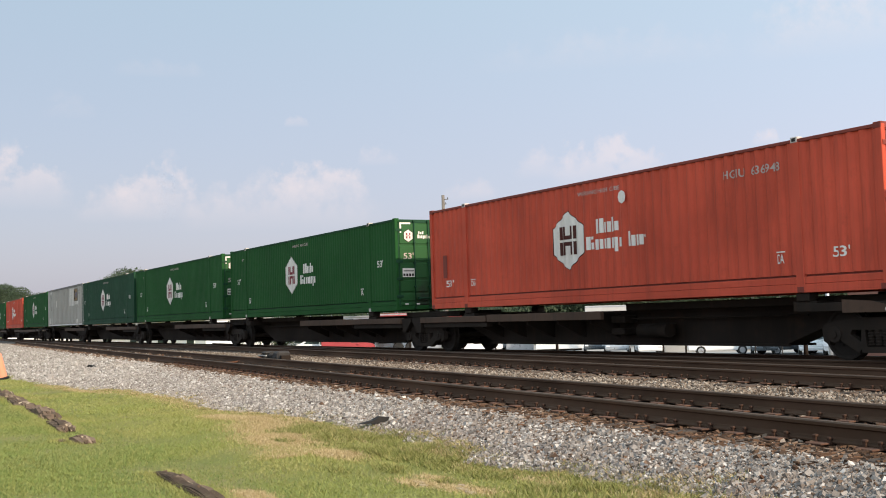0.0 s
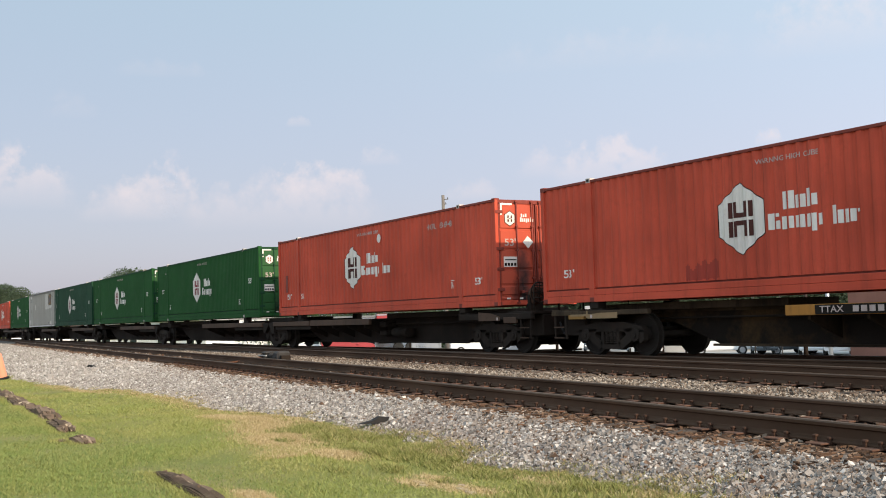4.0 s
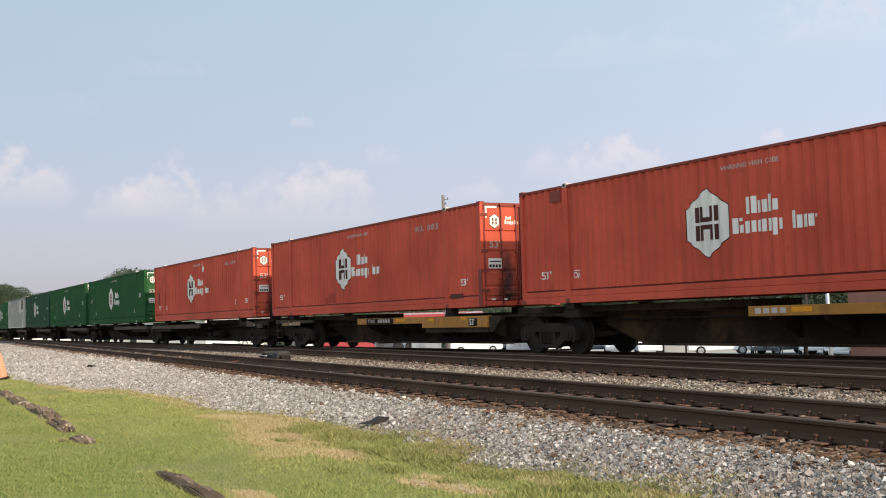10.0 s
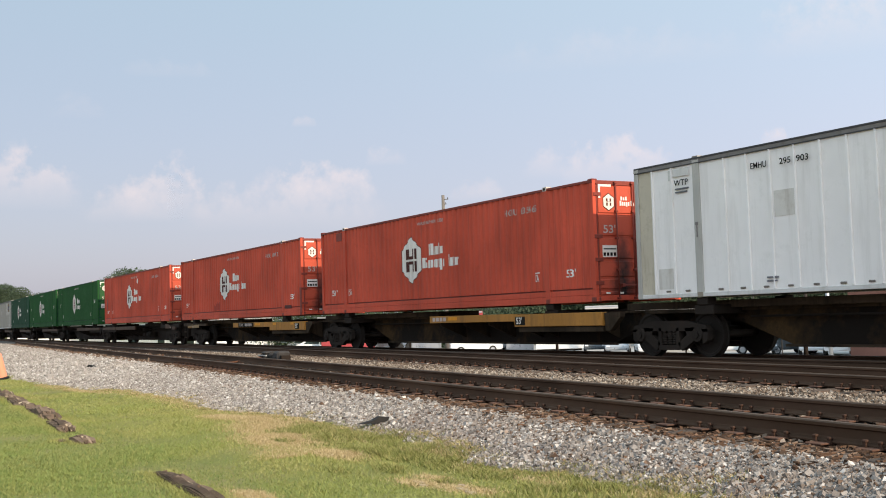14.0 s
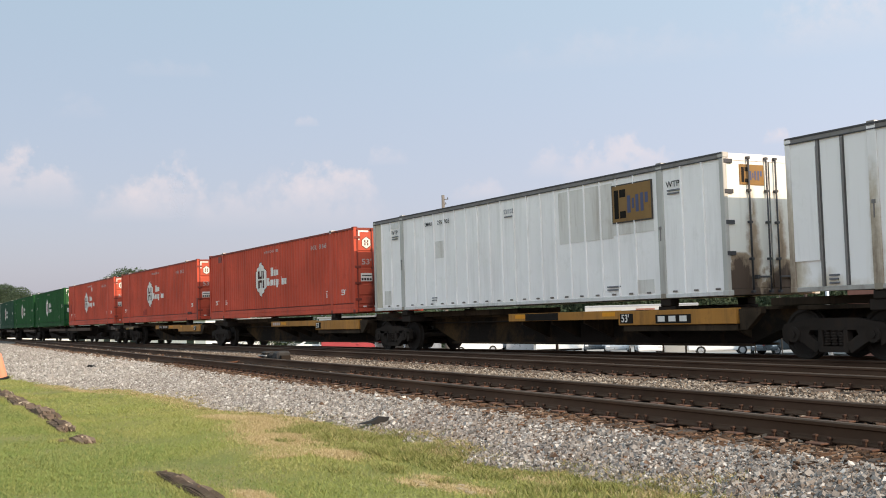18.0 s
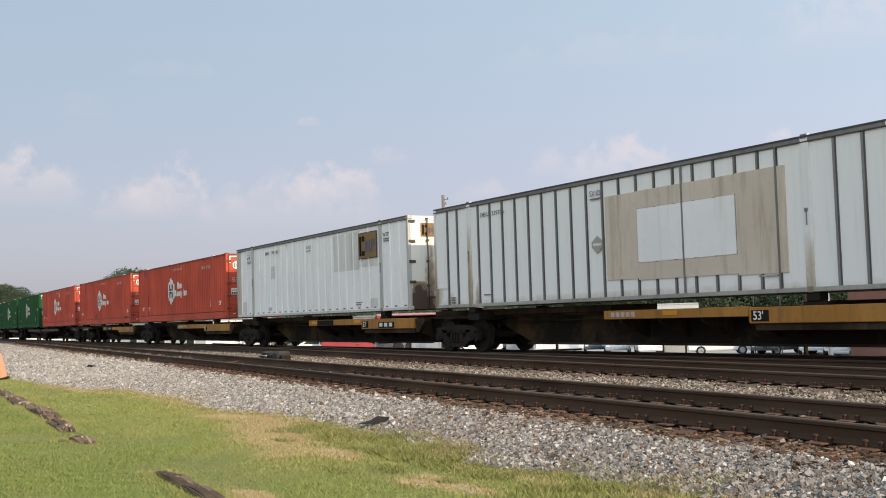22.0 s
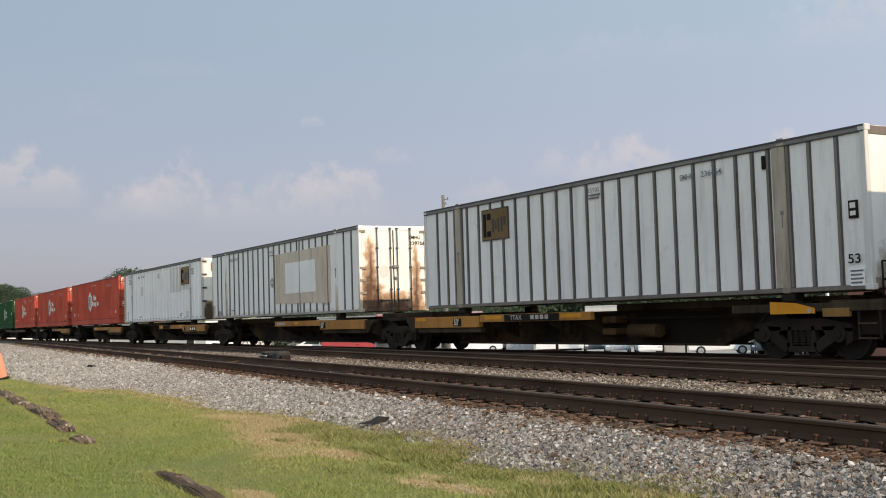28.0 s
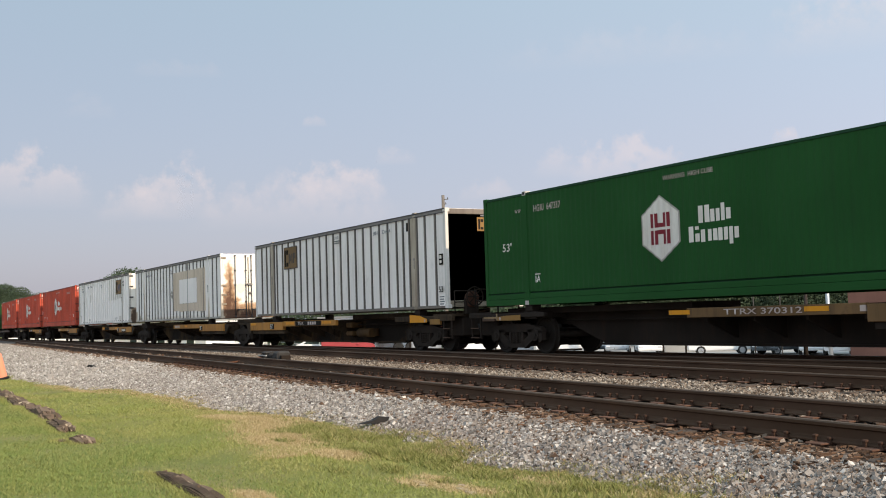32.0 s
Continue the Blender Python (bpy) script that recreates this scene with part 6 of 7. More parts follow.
        if k < 0:
            part("paint_patch", boxes((u - 1.25, u - 0.5, -1.280, -1.2, 0.885, 0.935), bevel=0.004), M_STEP_TAN, root, "faded tan stripe on the step beam")
            part("paint_patch", boxes((u - 0.62 + 0.0, u - 0.56, -1.281, -1.2, 0.84, 1.02), bevel=0.004), M_STEP_TAN, root)
        bm = bmesh.new()
        rod(bm, (u + k * 0.42, -1.286, 0.88), (u + k * 0.42, -1.28, 0.88), 0.045, 12)
        part("disc", bm, M_DECAL_PALE, plate)
        part("end_plate", boxes((min(u + k * 0.72, u + k * 1.33), max(u + k * 0.72, u + k * 1.33), -1.278, -1.2, 0.76 if k > 0 else 0.82, 0.92), bevel=0.008), M_DULL if paint is M_YELLOW else M_BROWN, root)
        part("end_frame", boxes((min(e - k * 0.9, e), max(e - k * 0.9, e), -0.9, 0.9, 0.42, 0.97), bevel=0.02), M_GRIME, root)
        for s in (-1, 1):
            bm = bmesh.new()
            for x in (e - k * 0.55, e - k * 0.1):
                box(bm, x - 0.02, x + 0.02, s * 1.22 - 0.02, s * 1.22 + 0.02, 0.34, 0.98)
            for z in (0.36, 0.62):
                box(bm, min(e - k * 0.55, e - k * 0.1), max(e - k * 0.55, e - k * 0.1), s * 1.22 - 0.06, s * 1.22 + 0.06, z, z + 0.025)
            ladder = part("step_ladder", bm, M_GRIME, root)
            for z in (0.36, 0.62):
                part("tread_edge", boxes((min(e - k * 0.53, e - k * 0.12), max(e - k * 0.53, e - k * 0.12), s * 1.285 - 0.006, s * 1.285 + 0.006, z + 0.004, z + 0.03)), M_BROWN, ladder)
            bm = bmesh.new()
            x = e - k * 0.1
            for p, q in (((x, s * 1.1, 1.05), (x, s * 1.1, 1.72)), ((x, s * 0.35, 1.05), (x, s * 0.35, 1.72)), ((x, s * 1.1, 1.72), (x, s * 0.35, 1.72)), ((x, s * 1.1, 1.4), (x, s * 0.35, 1.4))):
                rod(bm, p, q, 0.018, 6)
            part("handrail", bm, M_GRIME, root)
        if k < 0:
            continue
        bm = bmesh.new()
        x, y, z = max(e - 0.62, LEN + 0.34), -0.70, 1.54
        rod(bm, (x - 0.08, y, z - 0.04), (x + 0.12, y, z - 0.04), 0.19, 16)
        box(bm, x - 0.12, x + 0.1, y - 0.15, y + 0.15, 1.24, z, 0.05)
        part("brake_housing", bm, M_RUST_DARK, root, "rusty round hand brake housing")
        part("brake_stand", boxes((x - 0.1, x + 0.02, y - 0.2, y - 0.12, 1.04, 1.5), (x - 0.1, x + 0.02, y + 0.14, y + 0.22, 1.04, 1.5), (x - 0.14, x + 0.04, y - 0.2, y + 0.22, 1.04, 1.26), bevel=0.012), M_GRIME, root)
        bm = bmesh.new()
        for i in range(20):
            p, q = [(x + k * 0.2, y + 0.27 * math.cos(t), z + 0.27 * math.sin(t)) for t in (i * math.pi / 10, (i + 1) * math.pi / 10)]
            rod(bm, p, q, 0.02, 6, caps=False)
        for i in range(4):
            t = i * math.pi / 4
            rod(bm, (x + k * 0.2, y - 0.27 * math.cos(t), z - 0.27 * math.sin(t)), (x + k * 0.2, y + 0.27 * math.cos(t), z + 0.27 * math.sin(t)), 0.013, 6)
        rod(bm, (x, y, z), (x + k * 0.22, y, z), 0.03, 8)
        part("brake_wheel", bm, M_GRIME, root)
        bm = bmesh.new()
        pts = [(e + k * (0.1 + 0.5 * i / 6), -0.45, 0.75 - 0.32 * math.sin(math.pi * i / 6)) for i in range(7)]
        for p, q in zip(pts, pts[1:]):
            rod(bm, p, q, 0.028, 8)
        part("air_hose", bm, M_BLACK, root)
    return root


YELLOW_LABEL = "worn yellow articulated spine car with grimy trucks"
WORN_LABEL = "rust-stained yellow-brown articulated spine car"
BROWN_LABEL = "dark brown grimy articulated spine car"
CARRIED = []          # (thing, metres behind the datum)


def put(thing, offset):
    thing.matrix_basis = unit_pose(offset, 0.0)
    CARRIED.append((thing, offset))
    return thing


OFF = dict(far_green=-119.4, far_red=-102.2, green_four=-85.05, grey=-68.3, green_three=-52.52, green_two=-35.76, green_one=-18.42,
           red_one=0.0, red_two=18.30, red_three=36.42, white_one=54.09, white_two=71.87, white_three=92.63, last_green=110.89)


# what is painted on each yellow car's side beams, in metres from the container's left end
MARKS = dict(
    red_two=dict(bright=((10.76, 11.4), (12.96, 13.3), (14.9, 15.2)), dark=((8.63, 10.6),), word=((9.5, 10.4),), letters=8.75, size=15.33),
    red_three=dict(bright=((9.03, 9.53),), dark=(), word=((8.1, 8.95),), size=12.6),
    white_one=dict(bright=((8.23, 8.7), (11.94, 12.41)), dark=((8.7, 10.16),), word=(), size=12.62, plate=((13.85, 14.98),)),
    white_two=dict(bright=((9.98, 10.43),), dark=(), word=((8.18, 9.08),), size=12.62),
    white_three=dict(bright=((-0.7, -0.1), (3.22, 4.05), (6.77, 7.6)), dark=((4.2, 6.7),), word=((5.45, 6.3),), letters=4.5, size=1.52),
    last_green=dict(bright=((7.35, 8.0), (11.12, 11.7)), dark=(), word=((12.4, 13.3),), letters=9.02, text="TTRX 370312", wide=2.06))


def build_train():
    o = OFF
    put(RED, o["red_one"])
    bm = bmesh.new()
    prism(bm, [(9.02 + 0.135 * math.cos(radians(a)), 3.58 + 0.15 * math.sin(radians(a))) for a in range(0, 360, 45)], -HALF - 0.006, -HALF + 0.004)
    part("diamond_placard", bm, M_DECAL_WHITE, RED, "white diamond placard")
    bm = bmesh.new()
    prism(bm, [(-0.47, 2.94), (-0.3, 3.11), (-0.13, 2.94), (-0.3, 2.77)], LEN + 0.05, LEN + 0.056, "x")
    part("diamond_placard", bm, M_DECAL_WHITE, RED, "white diamond placard")
    part("patched_paint", boxes((0.75, 0.95, -HALF - 0.002, -HALF + 0.01, 2.1, 2.75)), M_RED_DARK, RED)
    serial(RED, "636948", 0.28, 0.036)
    marks_skip = {"diamond_placard", "patched_paint", "serial_lettering"}
    for key, src in (("red_two", RED), ("red_three", RED), ("far_red", RED), ("green_one", GREEN), ("green_two", GREEN), ("green_four", GREEN), ("far_green", GREEN)):
        c = copy_thing(src, unit_pose(o[key], 0.0))
        for ch in list(c.children):
            if ch.name.split(".")[0] in marks_skip or (key == "red_two" and ch.name.startswith("class_lettering")):
                bpy.data.objects.remove(ch)
        CARRIED.append((c, o[key]))
        if key in ("red_two", "red_three"):
            serial(c, "630932" if key == "red_two" else "635465", 0.28, 0.036)
        if key == "red_two":
            bm = bmesh.new()
            for i in range(24):                     # ragged foot and head
                u = 5.2 + i * 0.0425
                decal(bm, u, u + 0.0425, 1.58 + 0.07 * noise.noise((u * 9, 1, 0)), 1.88 + 0.16 * noise.noise((u * 6, 2, 0)) + 0.08 * (u > 5.7))
            tagged(part("scuffed_paint", bm, M_RED_PATCH, c, "scuffed darker crimson patch"), kind="stuff")
            part("soot_stain", boxes((15.98, 16.158, -HALF - 0.006, -HALF + 0.02, 1.3, 2.25)), M_RED_DARK, c)
            part("patched_paint", boxes((14.4, 15.1, -HALF - 0.003, -HALF + 0.01, Z0 + 0.27, Z0 + 0.40)), M_MAROON, c)
        if key == "red_three":
            part("patched_paint", boxes((1.35, 1.8, -HALF - 0.002, -HALF + 0.01, 3.72, 4.0)), M_RED_DARK, c)
    serial(GREEN, "647337", 0.20, 0.010, 2.40, 3.58, 1.16, False)
    put(GREEN, o["last_green"])
    put(DARKGREEN, o["green_three"])
    w1, w2, w3 = white_one(M_WHITE_BRIGHT, "white sheet-and-post container with a faded gold square"), white_two(), white_three()
    put(w1, o["white_one"]), put(w2, o["white_two"]), put(w3, o["white_three"])
    put(white_one(M_SHEET_GREY, "greyish white sheet-and-post container on a spine car", False), o["grey"])
    # cars: truck centres behind the datum
    cars = ((("red_two", 20.62, 37.14, True, False, False), ("red_three", 37.14, 54.78, False, False, False), ("white_one", 54.78, 72.6, False, False, False), ("white_two", 72.6, 90.3, False, False, False), ("white_three", 90.3, 106.9, False, True, True)),
            (("green_four", -92.1, -75.5, False, True, True), ("grey", -70.6, -54.0, True, False, False), ("green_three", -54.0, -36.3, False, False, False), ("green_two", -36.3, -18.6, False, False, False), ("green_one", -18.6, -0.95, False, False, False), ("red_one", -0.95, 15.65, False, True, True), ("far_red", -109.8, -92.1, False, False, False), ("far_green", -126.5, -109.8, False, False, False), ("last_green", 111.95, 128.5, True, False, False)))
    for k, group in enumerate(cars):
        for key, a, b, el, er, mir in group:
            yellow, worn = k == 0, key == "last_green"
            u = spine_unit(a - o[key], b - o[key], M_YELLOW if yellow else M_RUSTY_YELLOW if worn else M_BROWN, M_GRIME_YELLOW_SHADE if yellow else M_GRIME, YELLOW_LABEL if yellow else WORN_LABEL if worn else BROWN_LABEL, el, er, mir, er or key == "last_green", MARKS.get(key))
            put(u, o[key])


build_train()


# ---- beyond the railway ----
def bearing(b):
    """Unit direction on the ground by bearing: degrees to the left of +y."""
    return Vector((-math.sin(radians(b)), math.cos(radians(b)), 0))


def leaf_crown(name, rng, lobes, n, leaf, material, parent, label=""):
    """Many small leaves on the skins of uneven lobes (centre, radii)."""
    w = np.array([l[1][0] * l[1][2] for l in lobes])
    pick = rng.choice(len(lobes), n, p=w / w.sum())
    c = np.array([l[0] for l in lobes])[pick]
    r = np.array([l[1] for l in lobes])[pick]
    d = rng.normal(size=(n, 3))
    d /= np.linalg.norm(d, axis=1)[:, None]
    p = c + d * r * (1 - 0.38 * rng.rand(n, 1) ** 2) + rng.normal(0, 0.12, (n, 3))
    a, b = rng.normal(size=(n, 3)), rng.normal(size=(n, 3))
    a /= np.linalg.norm(a, axis=1)[:, None]
    b -= a * (a * b).sum(1)[:, None]
    b /= np.linalg.norm(b, axis=1)[:, None]
    s = rng.uniform(leaf * 0.5, leaf * 1.3, (n, 1))
    v = np.stack([p - a * s, p + b * s * 0.55, p + a * s, p - b * s * 0.55], 1)
    return part(name, raw_mesh(name, v.reshape(-1, 3), np.arange(4 * n).reshape(n, 4), 4, material), material, parent, label)


def tree(seed, height, spread, leaves, leaf):
    rng = np.random.RandomState(seed)
    root = tagged(new("tree"), "broad dark green leafy tree", "tree", group="trees behind the railway")
    bm = bmesh.new()
    h = height
    rod(bm, (0, 0, -0.3), (0.1, 0, h * 0.45), 0.28, 9, 0.16)
    lobes = []
    for k in range(11):
        a = k * 2.4 + rng.uniform(-0.4, 0.4)
        z = h * rng.uniform(0.30, 0.86)
        d = spread * (0.25 + 0.45 * rng.rand()) * (1.15 - 0.75 * z / h)
        p = (d * math.cos(a), d * math.sin(a), z)
        rod(bm, (0.05, 0, h * 0.3), (p[0] * 0.8, p[1] * 0.8, z - 0.2), 0.10, 6, 0.03)
        q = h * rng.uniform(0.12, 0.2)
        lobes.append((p, (q * rng.uniform(0.9, 1.4), q * rng.uniform(0.9, 1.4), q * rng.uniform(0.7, 1.0))))
    lobes.append(((0, 0, h * 0.84), (h * 0.17, h * 0.17, h * 0.15)))
    lobes.append(((0, 0, h * 0.5), (spread * 0.55, spread * 0.55, h * 0.28)))
    part("trunk", bm, M_BARK, root)
    leaf_crown("crown", rng, lobes, leaves, leaf, M_LEAF, root)
    return root


def build_trees():
    rng = random.Random(5)
    kinds = [tree(40 + k, 10.0, 5.2, 34000, 0.115) for k in range(4)]
    used = set()
    # bearing in degrees left of +y, distance, height of the crown's top over the rails
    spots = []
    for k in range(15):                      # wooded rise towards the right
        f = k / 14
        spots.append((36.0 + 22 * f, 118 + 10 * rng.random(), (10.5 - 2.4 * f) + rng.uniform(-0.5, 0.5)))
    for k in range(12):                      # second row, lower, in front
        spots.append((37.5 + 17 * k / 11, 104 + 6 * rng.random(), 7.2 + rng.uniform(-1.2, 0.8) - 2.0 * k / 11))
    spots += [(74.3, 150, 8.2), (75.5, 152, 8.6), (73.2, 154, 8.6), (72.2, 156, 8.9), (70.8, 150, 8.1), (76.6, 165, 6.9), (78.2, 168, 6.6), (79.2, 185, 6.3), (80.2, 225, 9.0), (81.0, 236, 10.0), (81.9, 300, 10.8), (83.2, 330, 10.8)]
    for k, (b, d, top) in enumerate(spots):
        d, top = d * 1.12, EYE[2] + (top - EYE[2]) * 1.12
        p = bearing(b) * d
        scale = (top - LOT) / 9.9
        i = k % 4
        t = kinds[i] if i not in used else copy_thing(kinds[i], Matrix())
        used.add(i)
        t.matrix_basis = pose(p.x, p.y, LOT - 0.05, 0, 0, rng.uniform(0, 360)) @ Matrix.Diagonal((scale * rng.uniform(0.95, 1.25), scale * rng.uniform(0.95, 1.25), scale, 1))


def build_bushes():
    """Low scrub at the foot of the trees, one mass."""
    rng = np.random.RandomState(77)
    lobes = []
    for k in range(70):
        p = bearing(34 + 36 * k / 69 + rng.uniform(-0.3, 0.3)) * rng.uniform(116, 128)
        lobes.append(((p.x, p.y, 0.2), (3.6, 3.6, rng.uniform(2.0, 3.2))))
    root = tagged(new("scrub"), "dark green undergrowth at the foot of the wood", "bushes", kind="stuff")
    leaf_crown("leaves", rng, lobes, 90000, 0.17, M_LEAF, root)


def utility_pole(b, d, top, arms, lamp, label, wood=M_POLE, thick=0.13):
    top += -0.5 - LOT
    p = bearing(b) * d
    root = tagged(new("utility_pole"), label, "utility pole", group="utility poles")
    root.matrix_basis = pose(p.x, p.y, LOT, 0, 0, 30)
    bm = bmesh.new()
    rod(bm, (0, 0, -0.3), (0, 0, top + 0.5), thick, 12, thick * 0.7)
    part("pole", bm, wood, root)
    if thick > 0.15:
        part("bracket", boxes((-0.02, 0.5, -0.03, 0.03, top + 0.1, top + 0.16), (0.02, 0.3, -0.03, 0.03, top - 0.3, top - 0.25)), wood, root)
        for x, z in ((0.45, top + 0.16), (0.25, top - 0.25)):
            bm = bmesh.new()
            rod(bm, (x, 0, z), (x, 0, z + 0.14), 0.045, 8, 0.03)
            part("insulator", bm, M_DECAL_GREY, root)
    for z in arms:
        part("crossarm", boxes((-1.25, 1.25, -0.06, 0.06, top - z - 0.07 + 0.5, top - z + 0.07 + 0.5), bevel=0.01), wood, root)
        for x in (-1.1, -0.45, 0.45, 1.1):
            bm = bmesh.new()
            rod(bm, (x, 0, top - z + 0.57), (x, 0, top - z + 0.72), 0.04, 8, 0.025)
            part("insulator", bm, M_DECAL_GREY, root)
    if lamp:
        bm = bmesh.new()
        pts = [(-0.1, 0, top - 3.6), (-0.9, 0, top - 3.2), (-1.7, 0, top - 3.3)]
        for a, c in zip(pts, pts[1:]):
            rod(bm, a, c, 0.035, 8)
        part("lamp_arm", bm, M_BOXGREY, root)
        part("lamp_head", boxes((-2.5, -1.6, -0.16, 0.16, top - 3.45, top - 3.22), bevel=0.06), M_LIGHTLENS, root)
    return root


def wire(a, b, sag, label="thin black overhead power line"):
    bm = bmesh.new()
    a, b = Vector(a), Vector(b)
    pts = [a.lerp(b, k / 14) - Vector((0, 0, 4 * sag * (k / 14) * (1 - k / 14))) for k in range(15)]
    side = (b - a).cross(Vector((0, 0, 1))).normalized()
    rings = [[bm.verts.new(p + 0.016 * (side * math.cos(t) + Vector((0, 0, math.sin(t))))) for t in (0.0, 1.2566, 2.5133, 3.7699, 5.0265)] for p in pts]
    for p, q in zip(rings, rings[1:]):
        for m in range(5):
            bm.faces.new((p[m], p[(m + 1) % 5], q[(m + 1) % 5], q[m]))
    tagged(new("overhead_wire", mesh_of("overhead_wire", bm, M_WIRE)), label, "wire", group="overhead wires")


def build_poles():
    utility_pole(41.9, 80, 10.8, (0.15, 1.4), True, "dark wooden utility pole with crossarms and a street lamp", M_POLE_DARK)
    utility_pole(59.55, 95, 11.3, (), False, "weathered wooden utility pole standing behind the train", M_POLE, 0.19)
    utility_pole(24.0, 78, 11.5, (0.15, 1.4), False, "weathered wooden utility pole with crossarms")
    utility_pole(73.25, 130, 7.6, (), False, "thin pale pole among far trees", M_CARWHITE, 0.07)
    p1, p2, p3 = bearing(41.9) * 80, bearing(59.55) * 95, bearing(24.0) * 78
    for z, sag in ((10.6, 2.1), (9.9, 2.2), (9.2, 2.3), (7.0, 1.8), (4.6, 1.2)):
        wire((p1.x, p1.y, z), (p2.x, p2.y, z - 3.4), sag - 0.9)
        wire((p1.x, p1.y, z), (p3.x, p3.y, z + 0.4), 0.7)
    # small lamp mast and grey stack
    for b, d, h in ((44.35, 62, 5.34), (43.1, 62, 4.64)):
        p = bearing(b) * d
        root = tagged(new("lamp_mast"), "thin grey mast with small floodlights", "mast")
        root.matrix_basis = pose(p.x, p.y, LOT)
        bm = bmesh.new()
        rod(bm, (0, 0, 0), (0, 0, h + 0.46), 0.035, 8)
        part("mast", bm, M_BOXGREY, root)
        part("crossbar", boxes((-0.32, 0.32, -0.02, 0.02, h + 0.38, h + 0.42)), M_BOXGREY, root)
        for x in (-0.28, 0.0, 0.28):
            part("floodlight", boxes((x - 0.08, x + 0.08, -0.14, 0.0, h + 0.42, h + 0.54), bevel=0.03), M_LIGHTLENS, root)
    p = bearing(40.85) * 58
    root = tagged(new("exhaust_stack"), "pale grey metal stack with a bent arm", "stack")
    root.matrix_basis = pose(p.x, p.y, LOT)
    bm = bmesh.new()
    rod(bm, (0, 0, 0), (-0.1, 0, 5.5), 0.11, 12, 0.09)
    part("stack", bm, M_CARSILVER, root)
    part("arm", boxes((-0.1, 0.55, -0.03, 0.03, 5.36, 5.46)), M_DECAL_DARK, root)


def low_building(name, label, b, d, w, depth, h, wall_mat, turn, windows=3, vent=False):
    p = bearing(b) * d
    root = tagged(new(name), label, "building")
    root.matrix_basis = pose(p.x, p.y, LOT, 0, 0, turn)
    t = 0.2
    for x0, x1, y0, y1 in ((0, w, 0, t), (0, w, depth - t, depth), (0, t, t, depth - t), (w - t, w, t, depth - t)):
        part("wall", boxes((x0, x1, y0, y1, 0, h)), wall_mat, root)
    part("roof", boxes((-0.15, w + 0.15, -0.15, depth + 0.15, h, h + 0.16), bevel=0.02), M_CONC, root)
    for k in range(windows):
        x = w * (k + 0.5) / windows
        win = part("window", boxes((x - 0.6, x + 0.6, -0.03, 0.0, 0.9, 2.0)), M_GLASS, root)
        part("window_frame", boxes((x - 0.66, x + 0.66, -0.05, -0.01, 0.82, 0.9), (x - 0.66, x + 0.66, -0.05, -0.01, 2.0, 2.08), (x - 0.66, x - 0.6, -0.05, -0.01, 0.9, 2.0), (x + 0.6, x + 0.66, -0.05, -0.01, 0.9, 2.0)), M_CARWHITE, win)
    if vent:
        bm = bmesh.new()
        rod(bm, (1.2, 1.5, h + 0.1), (1.2, 1.5, h + 0.5), 0.12, 10)
        bmesh.ops.create_uvsphere(bm, u_segments=12, v_segments=8, radius=0.15, matrix=Matrix.Translation((1.2, 1.5, h + 0.62)))
        part("roof_vent", bm, M_CARWHITE, root)
    return root


